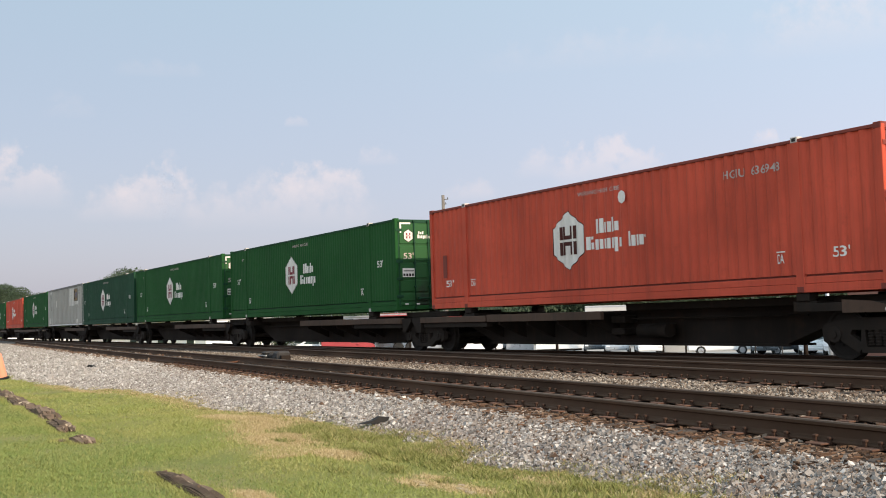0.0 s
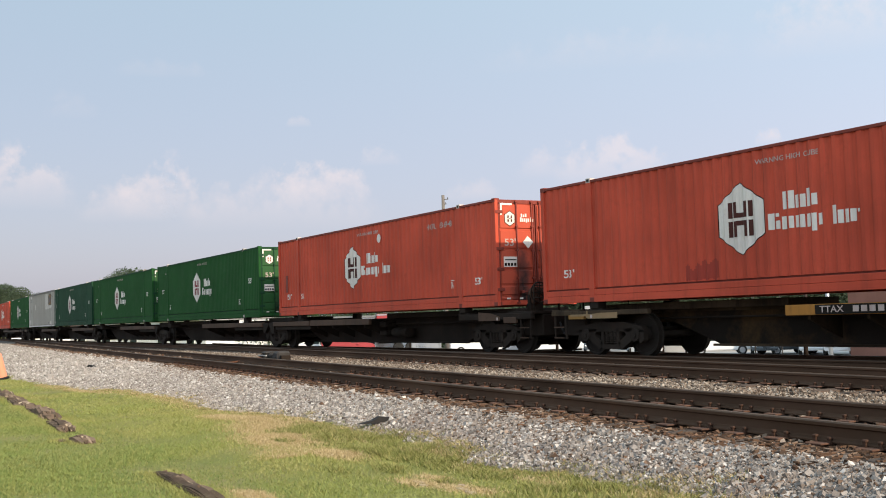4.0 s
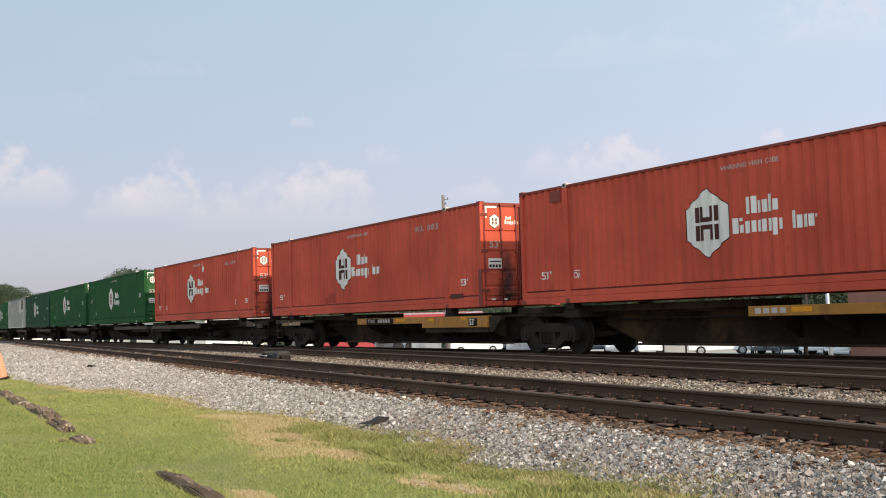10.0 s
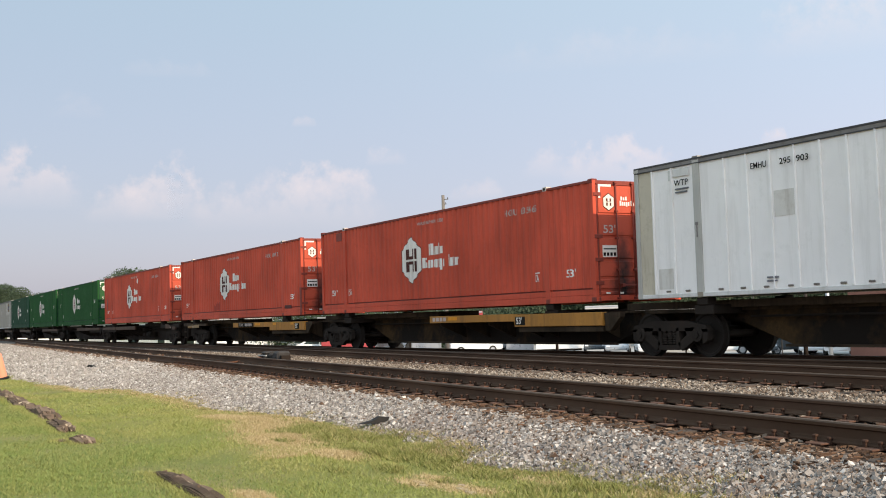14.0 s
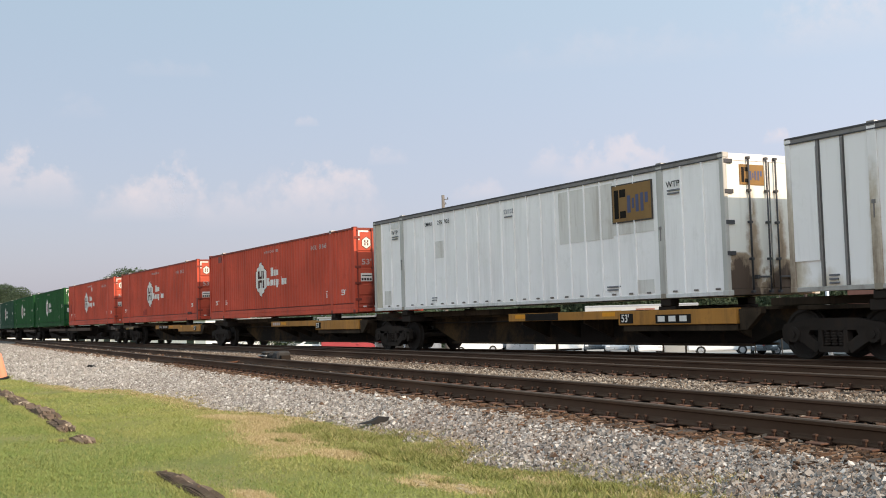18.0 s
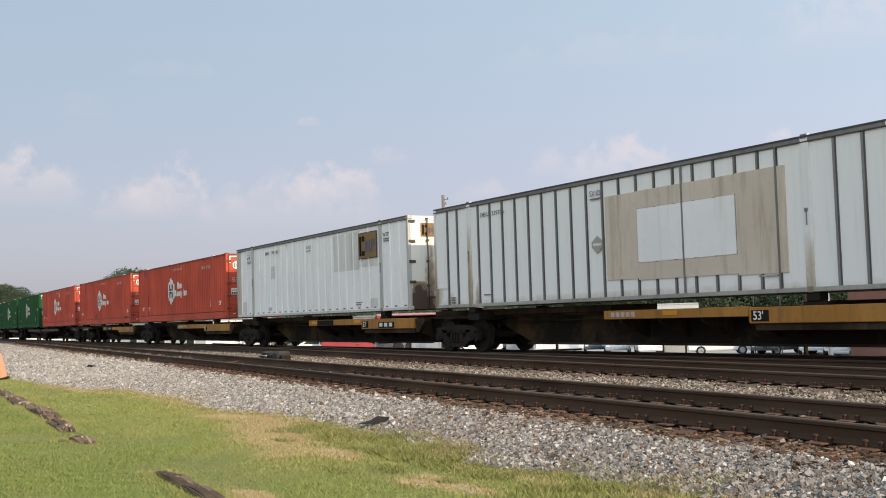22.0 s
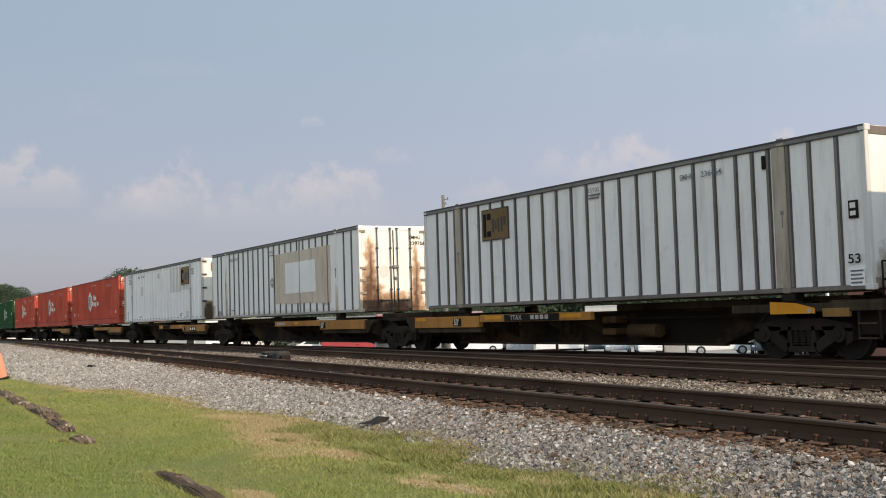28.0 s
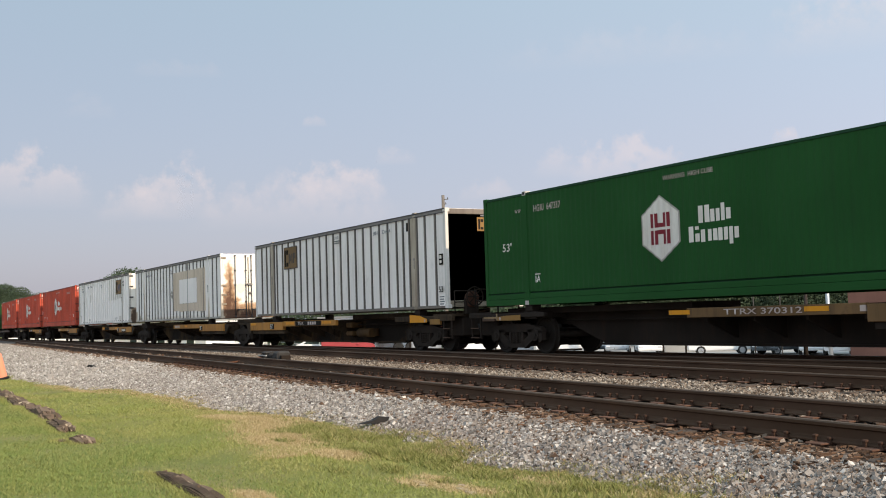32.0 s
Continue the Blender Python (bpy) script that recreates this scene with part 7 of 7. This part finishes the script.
def parked_car(paint, label, long=4.5, tall=1.45, van=False):
    """A car along x, its nose at +x."""
    root = tagged(new("parked_car"), label, "car", group="parked cars")
    L2, W2 = long / 2, 0.88
    if van:
        outline = [(-L2, 0.35), (L2, 0.35), (L2 + 0.05, 0.75), (L2 - 0.1, 1.0), (L2 - 0.9, 1.12), (L2 - 1.5, tall), (-L2 + 0.05, tall), (-L2, tall - 0.2)]
        glass = [(L2 - 1.62, tall - 0.12), (L2 - 1.02, 1.14), (L2 - 2.1, 1.14), (L2 - 2.1, tall - 0.12)]
    else:
        outline = [(-L2, 0.32), (L2, 0.32), (L2 + 0.06, 0.55), (L2 - 0.05, 0.78), (L2 - 1.1, 0.93), (L2 - 1.85, tall), (-L2 + 1.2, tall), (-L2 + 0.45, 1.0), (-L2 - 0.02, 0.92), (-L2 - 0.05, 0.6)]
        glass = [(L2 - 1.35, 0.96), (L2 - 1.95, tall - 0.08), (-L2 + 1.28, tall - 0.08), (-L2 + 0.72, 0.98)]
    bm = bmesh.new()
    prism(bm, outline, -W2, W2)
    bmesh.ops.bevel(bm, geom=bm.edges[:], offset=0.06, segments=2, affect="EDGES")
    part("body", bm, paint, root)
    for s in (-1, 1):
        bm = bmesh.new()
        prism(bm, glass, min(s * (W2 - 0.02), s * (W2 + 0.006)), max(s * (W2 - 0.02), s * (W2 + 0.006)))
        part("side_window", bm, M_GLASS, root)
        for x in (-L2 + 0.85, L2 - 0.85):
            bm = bmesh.new()
            rod(bm, (x, s * (W2 - 0.18), 0.32), (x, s * (W2 + 0.02), 0.32), 0.32, 18)
            wheel = part("wheel", bm, M_TYRE, root)
            bm = bmesh.new()
            rod(bm, (x, s * (W2 + 0.02), 0.32), (x, s * (W2 + 0.03), 0.32), 0.2, 12)
            part("rim", bm, M_CARSILVER, wheel)
        part("headlight", boxes((L2 - 0.02, L2 + 0.06, s * 0.66 - 0.14, s * 0.66 + 0.14, 0.58, 0.7), bevel=0.015), M_LIGHTLENS, root)
        part("tail_light", boxes((-L2 - 0.06, -L2 + 0.04, s * 0.68 - 0.1, s * 0.68 + 0.1, 0.66, 0.82), bevel=0.01), M_CARRED, root)
        part("mirror", boxes((L2 - 1.55, L2 - 1.4, min(s * W2, s * (W2 + 0.16)), max(s * W2, s * (W2 + 0.16)), 0.95, 1.08), bevel=0.02), paint, root)
    bm = bmesh.new()
    g = [(outline[4][0] - 0.10, outline[4][1] + 0.04), (outline[5][0] + 0.04, outline[5][1] - 0.08)]
    prism(bm, [(g[0][0], g[0][1]), (g[0][0] + 0.02, g[0][1] + 0.02), (g[1][0] + 0.02, g[1][1] + 0.02), (g[1][0], g[1][1])], -W2 + 0.12, W2 - 0.12)
    bmesh.ops.translate(bm, verts=bm.verts[:], vec=(0.012, 0, 0.012))
    part("windscreen", bm, M_GLASS, root)
    return root


def box_trailer(label, b, d, long, z0, z1, paint, stripe=False):
    p = bearing(b) * d
    t = tagged(new("box_trailer"), label, "trailer", group="parked trailers")
    t.matrix_basis = pose(p.x, p.y, LOT, 0, 0, b)
    body = part("box", boxes((0, long, 0, 2.5, z0, z1), bevel=0.04), paint, t)
    part("top_rail", boxes((0.02, long - 0.02, -0.02, 0.06, z1 - 0.16, z1 - 0.04), bevel=0.01), M_CARSILVER, body)
    for k in range(1, int(long / 1.2)):
        part("side_rib", boxes((1.2 * k - 0.03, 1.2 * k + 0.03, -0.015, 0.02, z0 + 0.12, z1 - 0.17)), paint, body)
    if stripe:
        part("stripe", boxes((4.6, 6.3, -0.03, 0.02, z1 - 0.5, z1 - 0.36)), M_BRICKWALL, body)
    part("chassis", boxes((0.1, long - 0.1, 0.8, 1.7, z0 - 0.16, z0 - 0.004)), M_GRIME, t)
    r = min(0.5, z0 * 0.8)
    for x in (long * 0.2, long * 0.2 + 2.3 * r):
        for y in (0.1, 2.15):
            bm = bmesh.new()
            rod(bm, (x, y, r), (x, y + 0.25, r), r, 16)
            part("wheel", bm, M_TYRE, t)
    for y in (0.5, 1.9):
        part("landing_leg", boxes((long * 0.8, long * 0.8 + 0.12, y, y + 0.12, 0.0, z0 - 0.12)), M_GRIME, t)


def build_lot():
    white = parked_car(M_CARWHITE, "white parked car in the concrete yard")
    silver = parked_car(M_CARSILVER, "silver parked car in the concrete yard")
    dark = parked_car(M_CARDARK, "dark grey parked car in the concrete yard", 4.7, 1.6)
    red = parked_car(M_CARRED, "red parked van in the concrete yard", 4.8, 1.9, True)
    used = set()
    van = parked_car(M_CARWHITE, "white parked van in the concrete yard", 4.8, 1.9, True)
    rows = ((white, 41.7, 79, -47), (van, 40.53, 77, -49), (dark, 52.12, 100, -38), (silver, 50.97, 103, -42), (white, 49.51, 108, -36), (dark, 43.92, 97, -46), (dark, 42.86, 99, 80), (white, 58.17, 98, 70), (silver, 57.39, 101, 75), (red, 64.56, 104, 62), (white, 66.04, 112, 66),
            (silver, 66.46, 118, 40), (white, 45.99, 118, 50))
    for car, b, d, turn in rows:
        p = bearing(b) * min(d, float(np.interp(b, (42.2, 48.9, 50.8, 52.9, 55.3, 58.1, 60.7), (80, 83, 87, 94, 98, 109, 121))))
        m = pose(p.x, p.y, LOT, 0, 0, turn)
        if car in used:
            copy_thing(car, m)
        else:
            car.matrix_basis = m
            used.add(car)
    box_trailer("long white box trailer with a brown stripe", 52.57, 104, 10.2, 1.15, 3.82, M_TRAILER, True)
    box_trailer("faded red box trailer parked in the yard", 63.1, 104, 9.8, 1.1, 3.68, M_CARRED)
    box_trailer("small white box truck body in the yard", 55.1, 95, 4.0, 0.25, 2.3, M_CARWHITE)
    for b, d, long in ((80.83, 178, 9.0), (78.3, 165, 10.0), (75.81, 158, 9.0), (73.27, 146, 8.0), (68.71, 126, 6.0)):
        box_trailer("white box trailer parked at the yard's far side", b, d, long, 0.9, 3.2, M_CARWHITE)
    for b, tall, wide in ((61.44, 1.0, 0.03), (54.02, 1.3, 0.045), (48.76, 1.0, 0.025), (47.66, 1.0, 0.025), (42.0, 1.1, 0.05)):
        p = bearing(b) * (20.7 / math.cos(radians(b)))
        p *= (main_y(p.x) + 2.9) / p.y
        post = tagged(new("steel_post"), "thin dark steel post beside the railway", "post")
        post.matrix_basis = pose(p.x, p.y, -0.52)
        bm = bmesh.new()
        rod(bm, (0, 0, 0), (0, 0, tall), wide, 8)
        part("shaft", bm, M_GRIME, post)
        part("cap", boxes((-wide - 0.01, wide + 0.01, -wide - 0.01, wide + 0.01, tall, tall + 0.03)), M_GRIME, post)
    for b, d, w in ((61.38, 98, 2.6), (56.59, 98, 2.4)):
        q = bearing(b) * d
        bin_ = tagged(new("steel_bin"), "grey ribbed steel bin in the concrete yard", "bin")
        bin_.matrix_basis = pose(q.x, q.y, LOT, 0, 0, b)
        part("box", boxes((0, w, 0, 1.6, 0.05, 1.6), bevel=0.02), M_CARSILVER, bin_)
        for k in range(7):
            part("rib", boxes((0.08 + (w - 0.22) * k / 6, 0.14 + (w - 0.22) * k / 6, -0.06, 0.004, 0.1, 1.5)), M_CARSILVER, bin_)
        part("lid", boxes((-0.03, w + 0.03, -0.08, 1.63, 1.6, 1.68), bevel=0.01), M_CARDARK, bin_)
    for b0, b1, d in ((57.97, 55.2, 106), (48.8, 44.2, 88)):
        a, b = bearing(b0) * d, bearing(b1) * d
        wall = tagged(new("yard_wall"), "low pale grey concrete wall in the yard", "wall", group="yard walls")
        wall.matrix_basis = pose(a.x, a.y, LOT, 0, 0, math.degrees(math.atan2(b.y - a.y, b.x - a.x)))
        n = max(2, round((b - a).length / 2.4))
        step = (b - a).length / n
        for k in range(n):
            part("panel", boxes((step * k + 0.02, step * (k + 1) - 0.02, 0, 0.16, 0, 1.5), bevel=0.01), M_CONC, wall)
        for k in range(n + 1):
            part("pier", boxes((step * k - 0.07, step * k + 0.07, -0.06, 0.2, 0, 1.62), bevel=0.01), M_CONC, wall)
    low_building("brick_building", "low red brick building with a pale flat roof", 39.98, 74, 13, 8, 4.71, M_BRICKWALL, -8, 4, True)
    low_building("white_building", "low white shed at the yard's edge", 66.0, 110, 7, 7, 3.4, M_CARWHITE, 24, 5)
    low_building("white_building", "low white shed at the yard's edge", 78.0, 134, 24, 9, 3.6, M_CARWHITE, 20, 5)


# ---- lineside things ----
def build_lineside():
    # switch machine beside the yard track's far rail
    root = tagged(new("switch_machine"), "grey cast switch machine beside the rails", "switch machine")
    root.matrix_basis = pose(-31.2, 12.45, -0.22, 0, 0, -6)
    part("baseplate", boxes((-1.15, 1.2, -0.28, 0.28, 0.0, 0.05), bevel=0.01), M_GRIME, root)
    part("gear_housing", boxes((-0.95, -0.35, -0.22, 0.22, 0.05, 0.24), (-0.85, -0.45, -0.18, 0.18, 0.24, 0.33), bevel=0.04), M_BOXGREY, root)
    bm = bmesh.new()
    rod(bm, (-0.35, 0, 0.22), (0.45, 0, 0.22), 0.10, 14)
    for x in (-0.2, 0.02, 0.24):
        rod(bm, (x, 0, 0.22), (x + 0.08, 0, 0.22), 0.13, 14)
    part("motor", bm, M_BOXGREY, root)
    bm = bmesh.new()
    rod(bm, (-0.55, -0.2, 0.16), (-0.55, -1.4, 0.02), 0.03, 8)
    part("throw_rod", bm, M_RUST, root)
    # solid black blocks stand in for the shade inside the machine's hollows
    part("recess", boxes((-0.32, 0.46, -0.2, 0.16, 0.05, 0.12), (-0.8, -0.5, -0.235, -0.2, 0.08, 0.19), (0.56, 0.84, -0.235, -0.19, 0.09, 0.2)), M_BLACK, root, "black blocks for the shade in hollows under the motor and in the housings")
    for x in (-1.05, -0.3, 0.5, 1.1):
        part("bolt_lug", boxes((x - 0.05, x + 0.05, -0.3, -0.2, 0.05, 0.12), bevel=0.012), M_RUST, root)
    part("hand_lever", boxes((-0.95, -0.1, -0.25, -0.2, 0.20, 0.235), bevel=0.008), M_CONC, root, "pale worn hand lever")
    part("cover", boxes((0.48, 0.98, -0.2, 0.2, 0.05, 0.36), bevel=0.06), M_BOXGREY, root)
    part("junction_box", boxes((1.0, 1.18, -0.14, 0.14, 0.05, 0.25), bevel=0.02), M_GRIME, root)
    # orange marker
    root = tagged(new("traffic_cone"), "tall orange plastic marker cone on a dark foot", "cone")
    root.matrix_basis = pose(-36.4, 5.74, -0.5, 12, 0, 0)
    bm = bmesh.new()
    lathe(bm, [(0.155, 0.0), (0.15, 0.06), (0.14, 0.5), (0.13, 0.76), (0.09, 0.80)], seg=20)
    bm.transform(Matrix.Rotation(radians(90), 4, "X"))
    part("tube", bm, M_ORANGE, root)
    part("foot", boxes((-0.18, 0.18, -0.18, 0.18, -0.01, 0.06), bevel=0.02), M_BLACK, root)
    # rotten timbers in the lawn
    rng = random.Random(3)
    for x0, y0, x1, y1, r, high in TIMBERS:
        bm = bmesh.new()
        a, b = Vector((x0, y0, -0.5)), Vector((x1, y1, -0.5))
        d = (b - a).normalized()
        side = Vector((-d.y, d.x, 0))
        long = (b - a).length
        for k in range(int(16 + 15 * long)):           # split fibres and slabs, uneven in length and height
            core = k < 10
            f0 = rng.uniform(-0.02, 0.25) if core else rng.uniform(-0.01, 0.95)
            f1 = rng.uniform(0.75, 1.02) if core else min(1.02, f0 + rng.uniform(0.05, 0.7) / long)
            off, half = rng.uniform(-1.2, 1.2) * r, r * (rng.uniform(0.5, 0.9) if core else rng.uniform(0.12, 0.5))
            top = high * (rng.uniform(0.75, 1.0) if core else rng.uniform(0.6, 1.2)) * (1 - 0.35 * abs(off) / (1.2 * r))
            n = max(2, int((f1 - f0) * long / 0.18))
            rings = []
            for i in range(n + 1):
                f = f0 + (f1 - f0) * i / n
                end = 0.45 if i in (0, n) else 1.0
                c = a + d * (f * long) + side * (off + 0.35 * r * noise.noise((f * long * 2.0, k * 3.3, r * 50)))
                dip = 0.7 + 0.55 * noise.noise((f * long * 2.6, r * 70, 1.5))
                t = top * max(0.15, dip) * (0.35 if i in (0, n) else 1.0)
                h = half * end
                rings.append([bm.verts.new(p) for p in (c - side * h, c - side * h * 0.85 + Vector((0, 0, t * rng.uniform(0.8, 1.0))), c + side * h * 0.8 + Vector((0, 0, t * rng.uniform(0.8, 1.05))), c + side * h)])
            for p, q in zip(rings, rings[1:]):
                for m in range(4):
                    bm.faces.new((p[m], p[(m + 1) % 4], q[(m + 1) % 4], q[m]))
            bm.faces.new(rings[0][::-1]), bm.faces.new(rings[-1])
        bmesh.ops.recalc_face_normals(bm, faces=bm.faces)
        tagged(new("rotten_timber", mesh_of("rotten_timber", bm, M_TIMBER)), "rotten grey-brown split timber half sunk in the lawn", "timber", group="timbers in the lawn")
    for x, y, l, a in ((-13.2, 6.68, 0.55, 80), (-37.0, 8.45, 0.5, 30)):
        bm = bmesh.new()
        prism(bm, [(-l / 2, 0.0), (l / 2, 0.0), (l / 2 - 0.05, 0.06), (0, 0.085), (-l / 2 + 0.2, 0.04)], -0.05, 0.05)
        ob = tagged(new("scrap_board", mesh_of("scrap_board", bm, M_BLACK)), "dark splintered board lying on the ballast", "board")
        ob.matrix_basis = pose(x, y, bed_height(x, y) + 0.03, 0, 0, a)


# ---- sky: thin clouds far off, drifting slowly ----
def cloud_material(name, strength, soft):
    """Haze cloud: a billowed, fairly crisp upper edge that melts away downwards."""
    m = bpy.data.materials.new(name)
    m.use_nodes = True
    nt = m.node_tree
    nt.nodes.clear()
    out = nt.nodes.new("ShaderNodeOutputMaterial")
    em, tr, mx = nt.nodes.new("ShaderNodeEmission"), nt.nodes.new("ShaderNodeBsdfTransparent"), nt.nodes.new("ShaderNodeMixShader")
    em.inputs["Color"].default_value, em.inputs["Strength"].default_value = (0.88, 0.815, 0.88, 1), 0.9
    tc = nt.nodes.new("ShaderNodeTexCoord")
    sep = nt.nodes.new("ShaderNodeSeparateXYZ")
    link(nt, tc.outputs["UV"], sep.inputs[0])
    u, v = sep.outputs[0], sep.outputs[1]
    low, fine = noise_tex(nt, 0.017, 3, 0.5), noise_tex(nt, 0.045, 6, 0.62)
    away = math_node(nt, "SUBTRACT", math_node(nt, "MULTIPLY", u, 2.0), 1.0)
    env = math_node(nt, "SUBTRACT", 1.0, math_node(nt, "MULTIPLY", away, away), True)
    crest = math_node(nt, "MULTIPLY", math_node(nt, "POWER", env, 0.4), math_node(nt, "ADD", math_node(nt, "MULTIPLY", low, 1.45), 0.08))
    d = math_node(nt, "SUBTRACT", math_node(nt, "ADD", crest, math_node(nt, "MULTIPLY", math_node(nt, "SUBTRACT", fine, 0.5), 0.75)), v)
    top = ramp(nt, d, [(0.0, grey(0)), (soft, grey(1))])
    foot = ramp(nt, v, [(0.0, grey(0)), (0.55, grey(1))])
    rim = ramp(nt, math_node(nt, "SUBTRACT", 1.0, v), [(0.02, grey(0)), (0.2, grey(1))])
    sides = ramp(nt, env, [(0.0, grey(0)), (0.5, grey(1))])
    a = math_node(nt, "MULTIPLY", math_node(nt, "MULTIPLY", top, foot), math_node(nt, "MULTIPLY", sides, rim))
    a = math_node(nt, "MULTIPLY", a, math_node(nt, "ADD", math_node(nt, "MULTIPLY", fine, 0.7), 0.65))
    link(nt, math_node(nt, "MULTIPLY", a, strength, True), mx.inputs[0])
    link(nt, tr.outputs[0], mx.inputs[1]), link(nt, em.outputs[0], mx.inputs[2])
    link(nt, mx.outputs[0], out.inputs[0])
    return m


CLOUDS = []


def build_clouds():
    mats = dict(puff=cloud_material("cloud_puff", 0.36, 0.34), haze=cloud_material("cloud_haze", 0.27, 0.5), veil=cloud_material("cloud_veil", 0.17, 0.9))
    r = 2400.0
    # bearing of the middle, elevation, width and height, in degrees
    for b, el, w, h, kind in ((80.9, 7.5, 6.6, 3.6, "puff"), (73.8, 7.1, 4.6, 3.7, "puff"), (75.5, 6.3, 5.0, 2.4, "haze"), (68.0, 6.4, 11.5, 3.6, "haze"), (65.9, 7.3, 5.6, 2.7, "puff"), (62.8, 8.5, 2.3, 1.4, "haze"), (66.9, 10.2, 1.4, 0.8, "haze"), (51.0, 7.9, 6.2, 3.2, "puff"), (54.7, 7.9, 2.8, 2.1, "haze"), (58.2, 6.6, 3.2, 1.5, "haze"), (43.4, 8.4, 1.5, 0.9, "puff"), (51.0, 13.4, 15.0, 2.4, "veil"), (38.5, 14.2, 12.0, 4.6, "haze"), (78.0, 10.9, 3.0, 1.6, "veil"), (73.5, 12.8, 5.0, 1.2, "veil")):
        n = 8
        verts, faces, uv = [], [], []
        for i in range(n + 1):
            for j in range(n + 1):
                az, e = radians(b + w * (0.5 - i / n)), radians(el + h * (j / n - 0.5))
                verts.append((-math.sin(az) * math.cos(e) * r, math.cos(az) * math.cos(e) * r, math.sin(e) * r))
                uv.append((i / n, j / n))
        for i in range(n):
            for j in range(n):
                faces.append((i * (n + 1) + j, (i + 1) * (n + 1) + j, (i + 1) * (n + 1) + j + 1, i * (n + 1) + j + 1))
        me = bpy.data.meshes.new("cloud")
        me.from_pydata(verts, [], faces)
        layer = me.uv_layers.new(name="UVMap")
        for lp in me.loops:
            layer.data[lp.index].uv = uv[lp.vertex_index]
        me.materials.append(mats[kind])
        ob = tagged(new("cloud", me), "pinkish-white puffy cloud far away" if kind == "puff" else "thin pinkish-white haze cloud far away", "cloud", group="clouds")
        ob.visible_shadow = False
        CLOUDS.append(ob)


build_trees()
build_bushes()
build_poles()
build_lot()
build_lineside()
build_clouds()
build_stones()
build_splinters()
build_bare_soil()
build_grass()
track("yard_track", "rusty yard track on worn wooden ties", yard_near_rail, -104, 8, -34, 0)
track("turnout_track", "rusty turnout track on worn wooden ties", branch_near_rail, -57, 6, -30, -6, False)
track("main_track", "main line track on wooden ties", lambda x: main_y(x, 0.753), -190, 14, 0, 0, z=MAIN_DROP)


# ---- what moves ----
def motions():
    times = [float(t) for t in range(33)]
    for thing, offset in CARRIED:
        walk(thing, [(t, unit_pose(offset, t)) for t in times])
    steps = [32.0 * k / 200 for k in range(201)]
    for w in WHEELSETS:
        x = w.matrix_basis.translation.x
        walk(w, [(t, pose(x, 0, WHEEL_R) @ Matrix.Rotation((train_at(t) - train_at(0)) / WHEEL_R, 4, "Y")) for t in steps])
    for c in CLOUDS:
        walk(c, [(t, pose(0, 0, 0, 0, 0, -0.9 * t / 32)) for t in (0.0, 8.0, 16.0, 24.0, 32.0)])


motions()
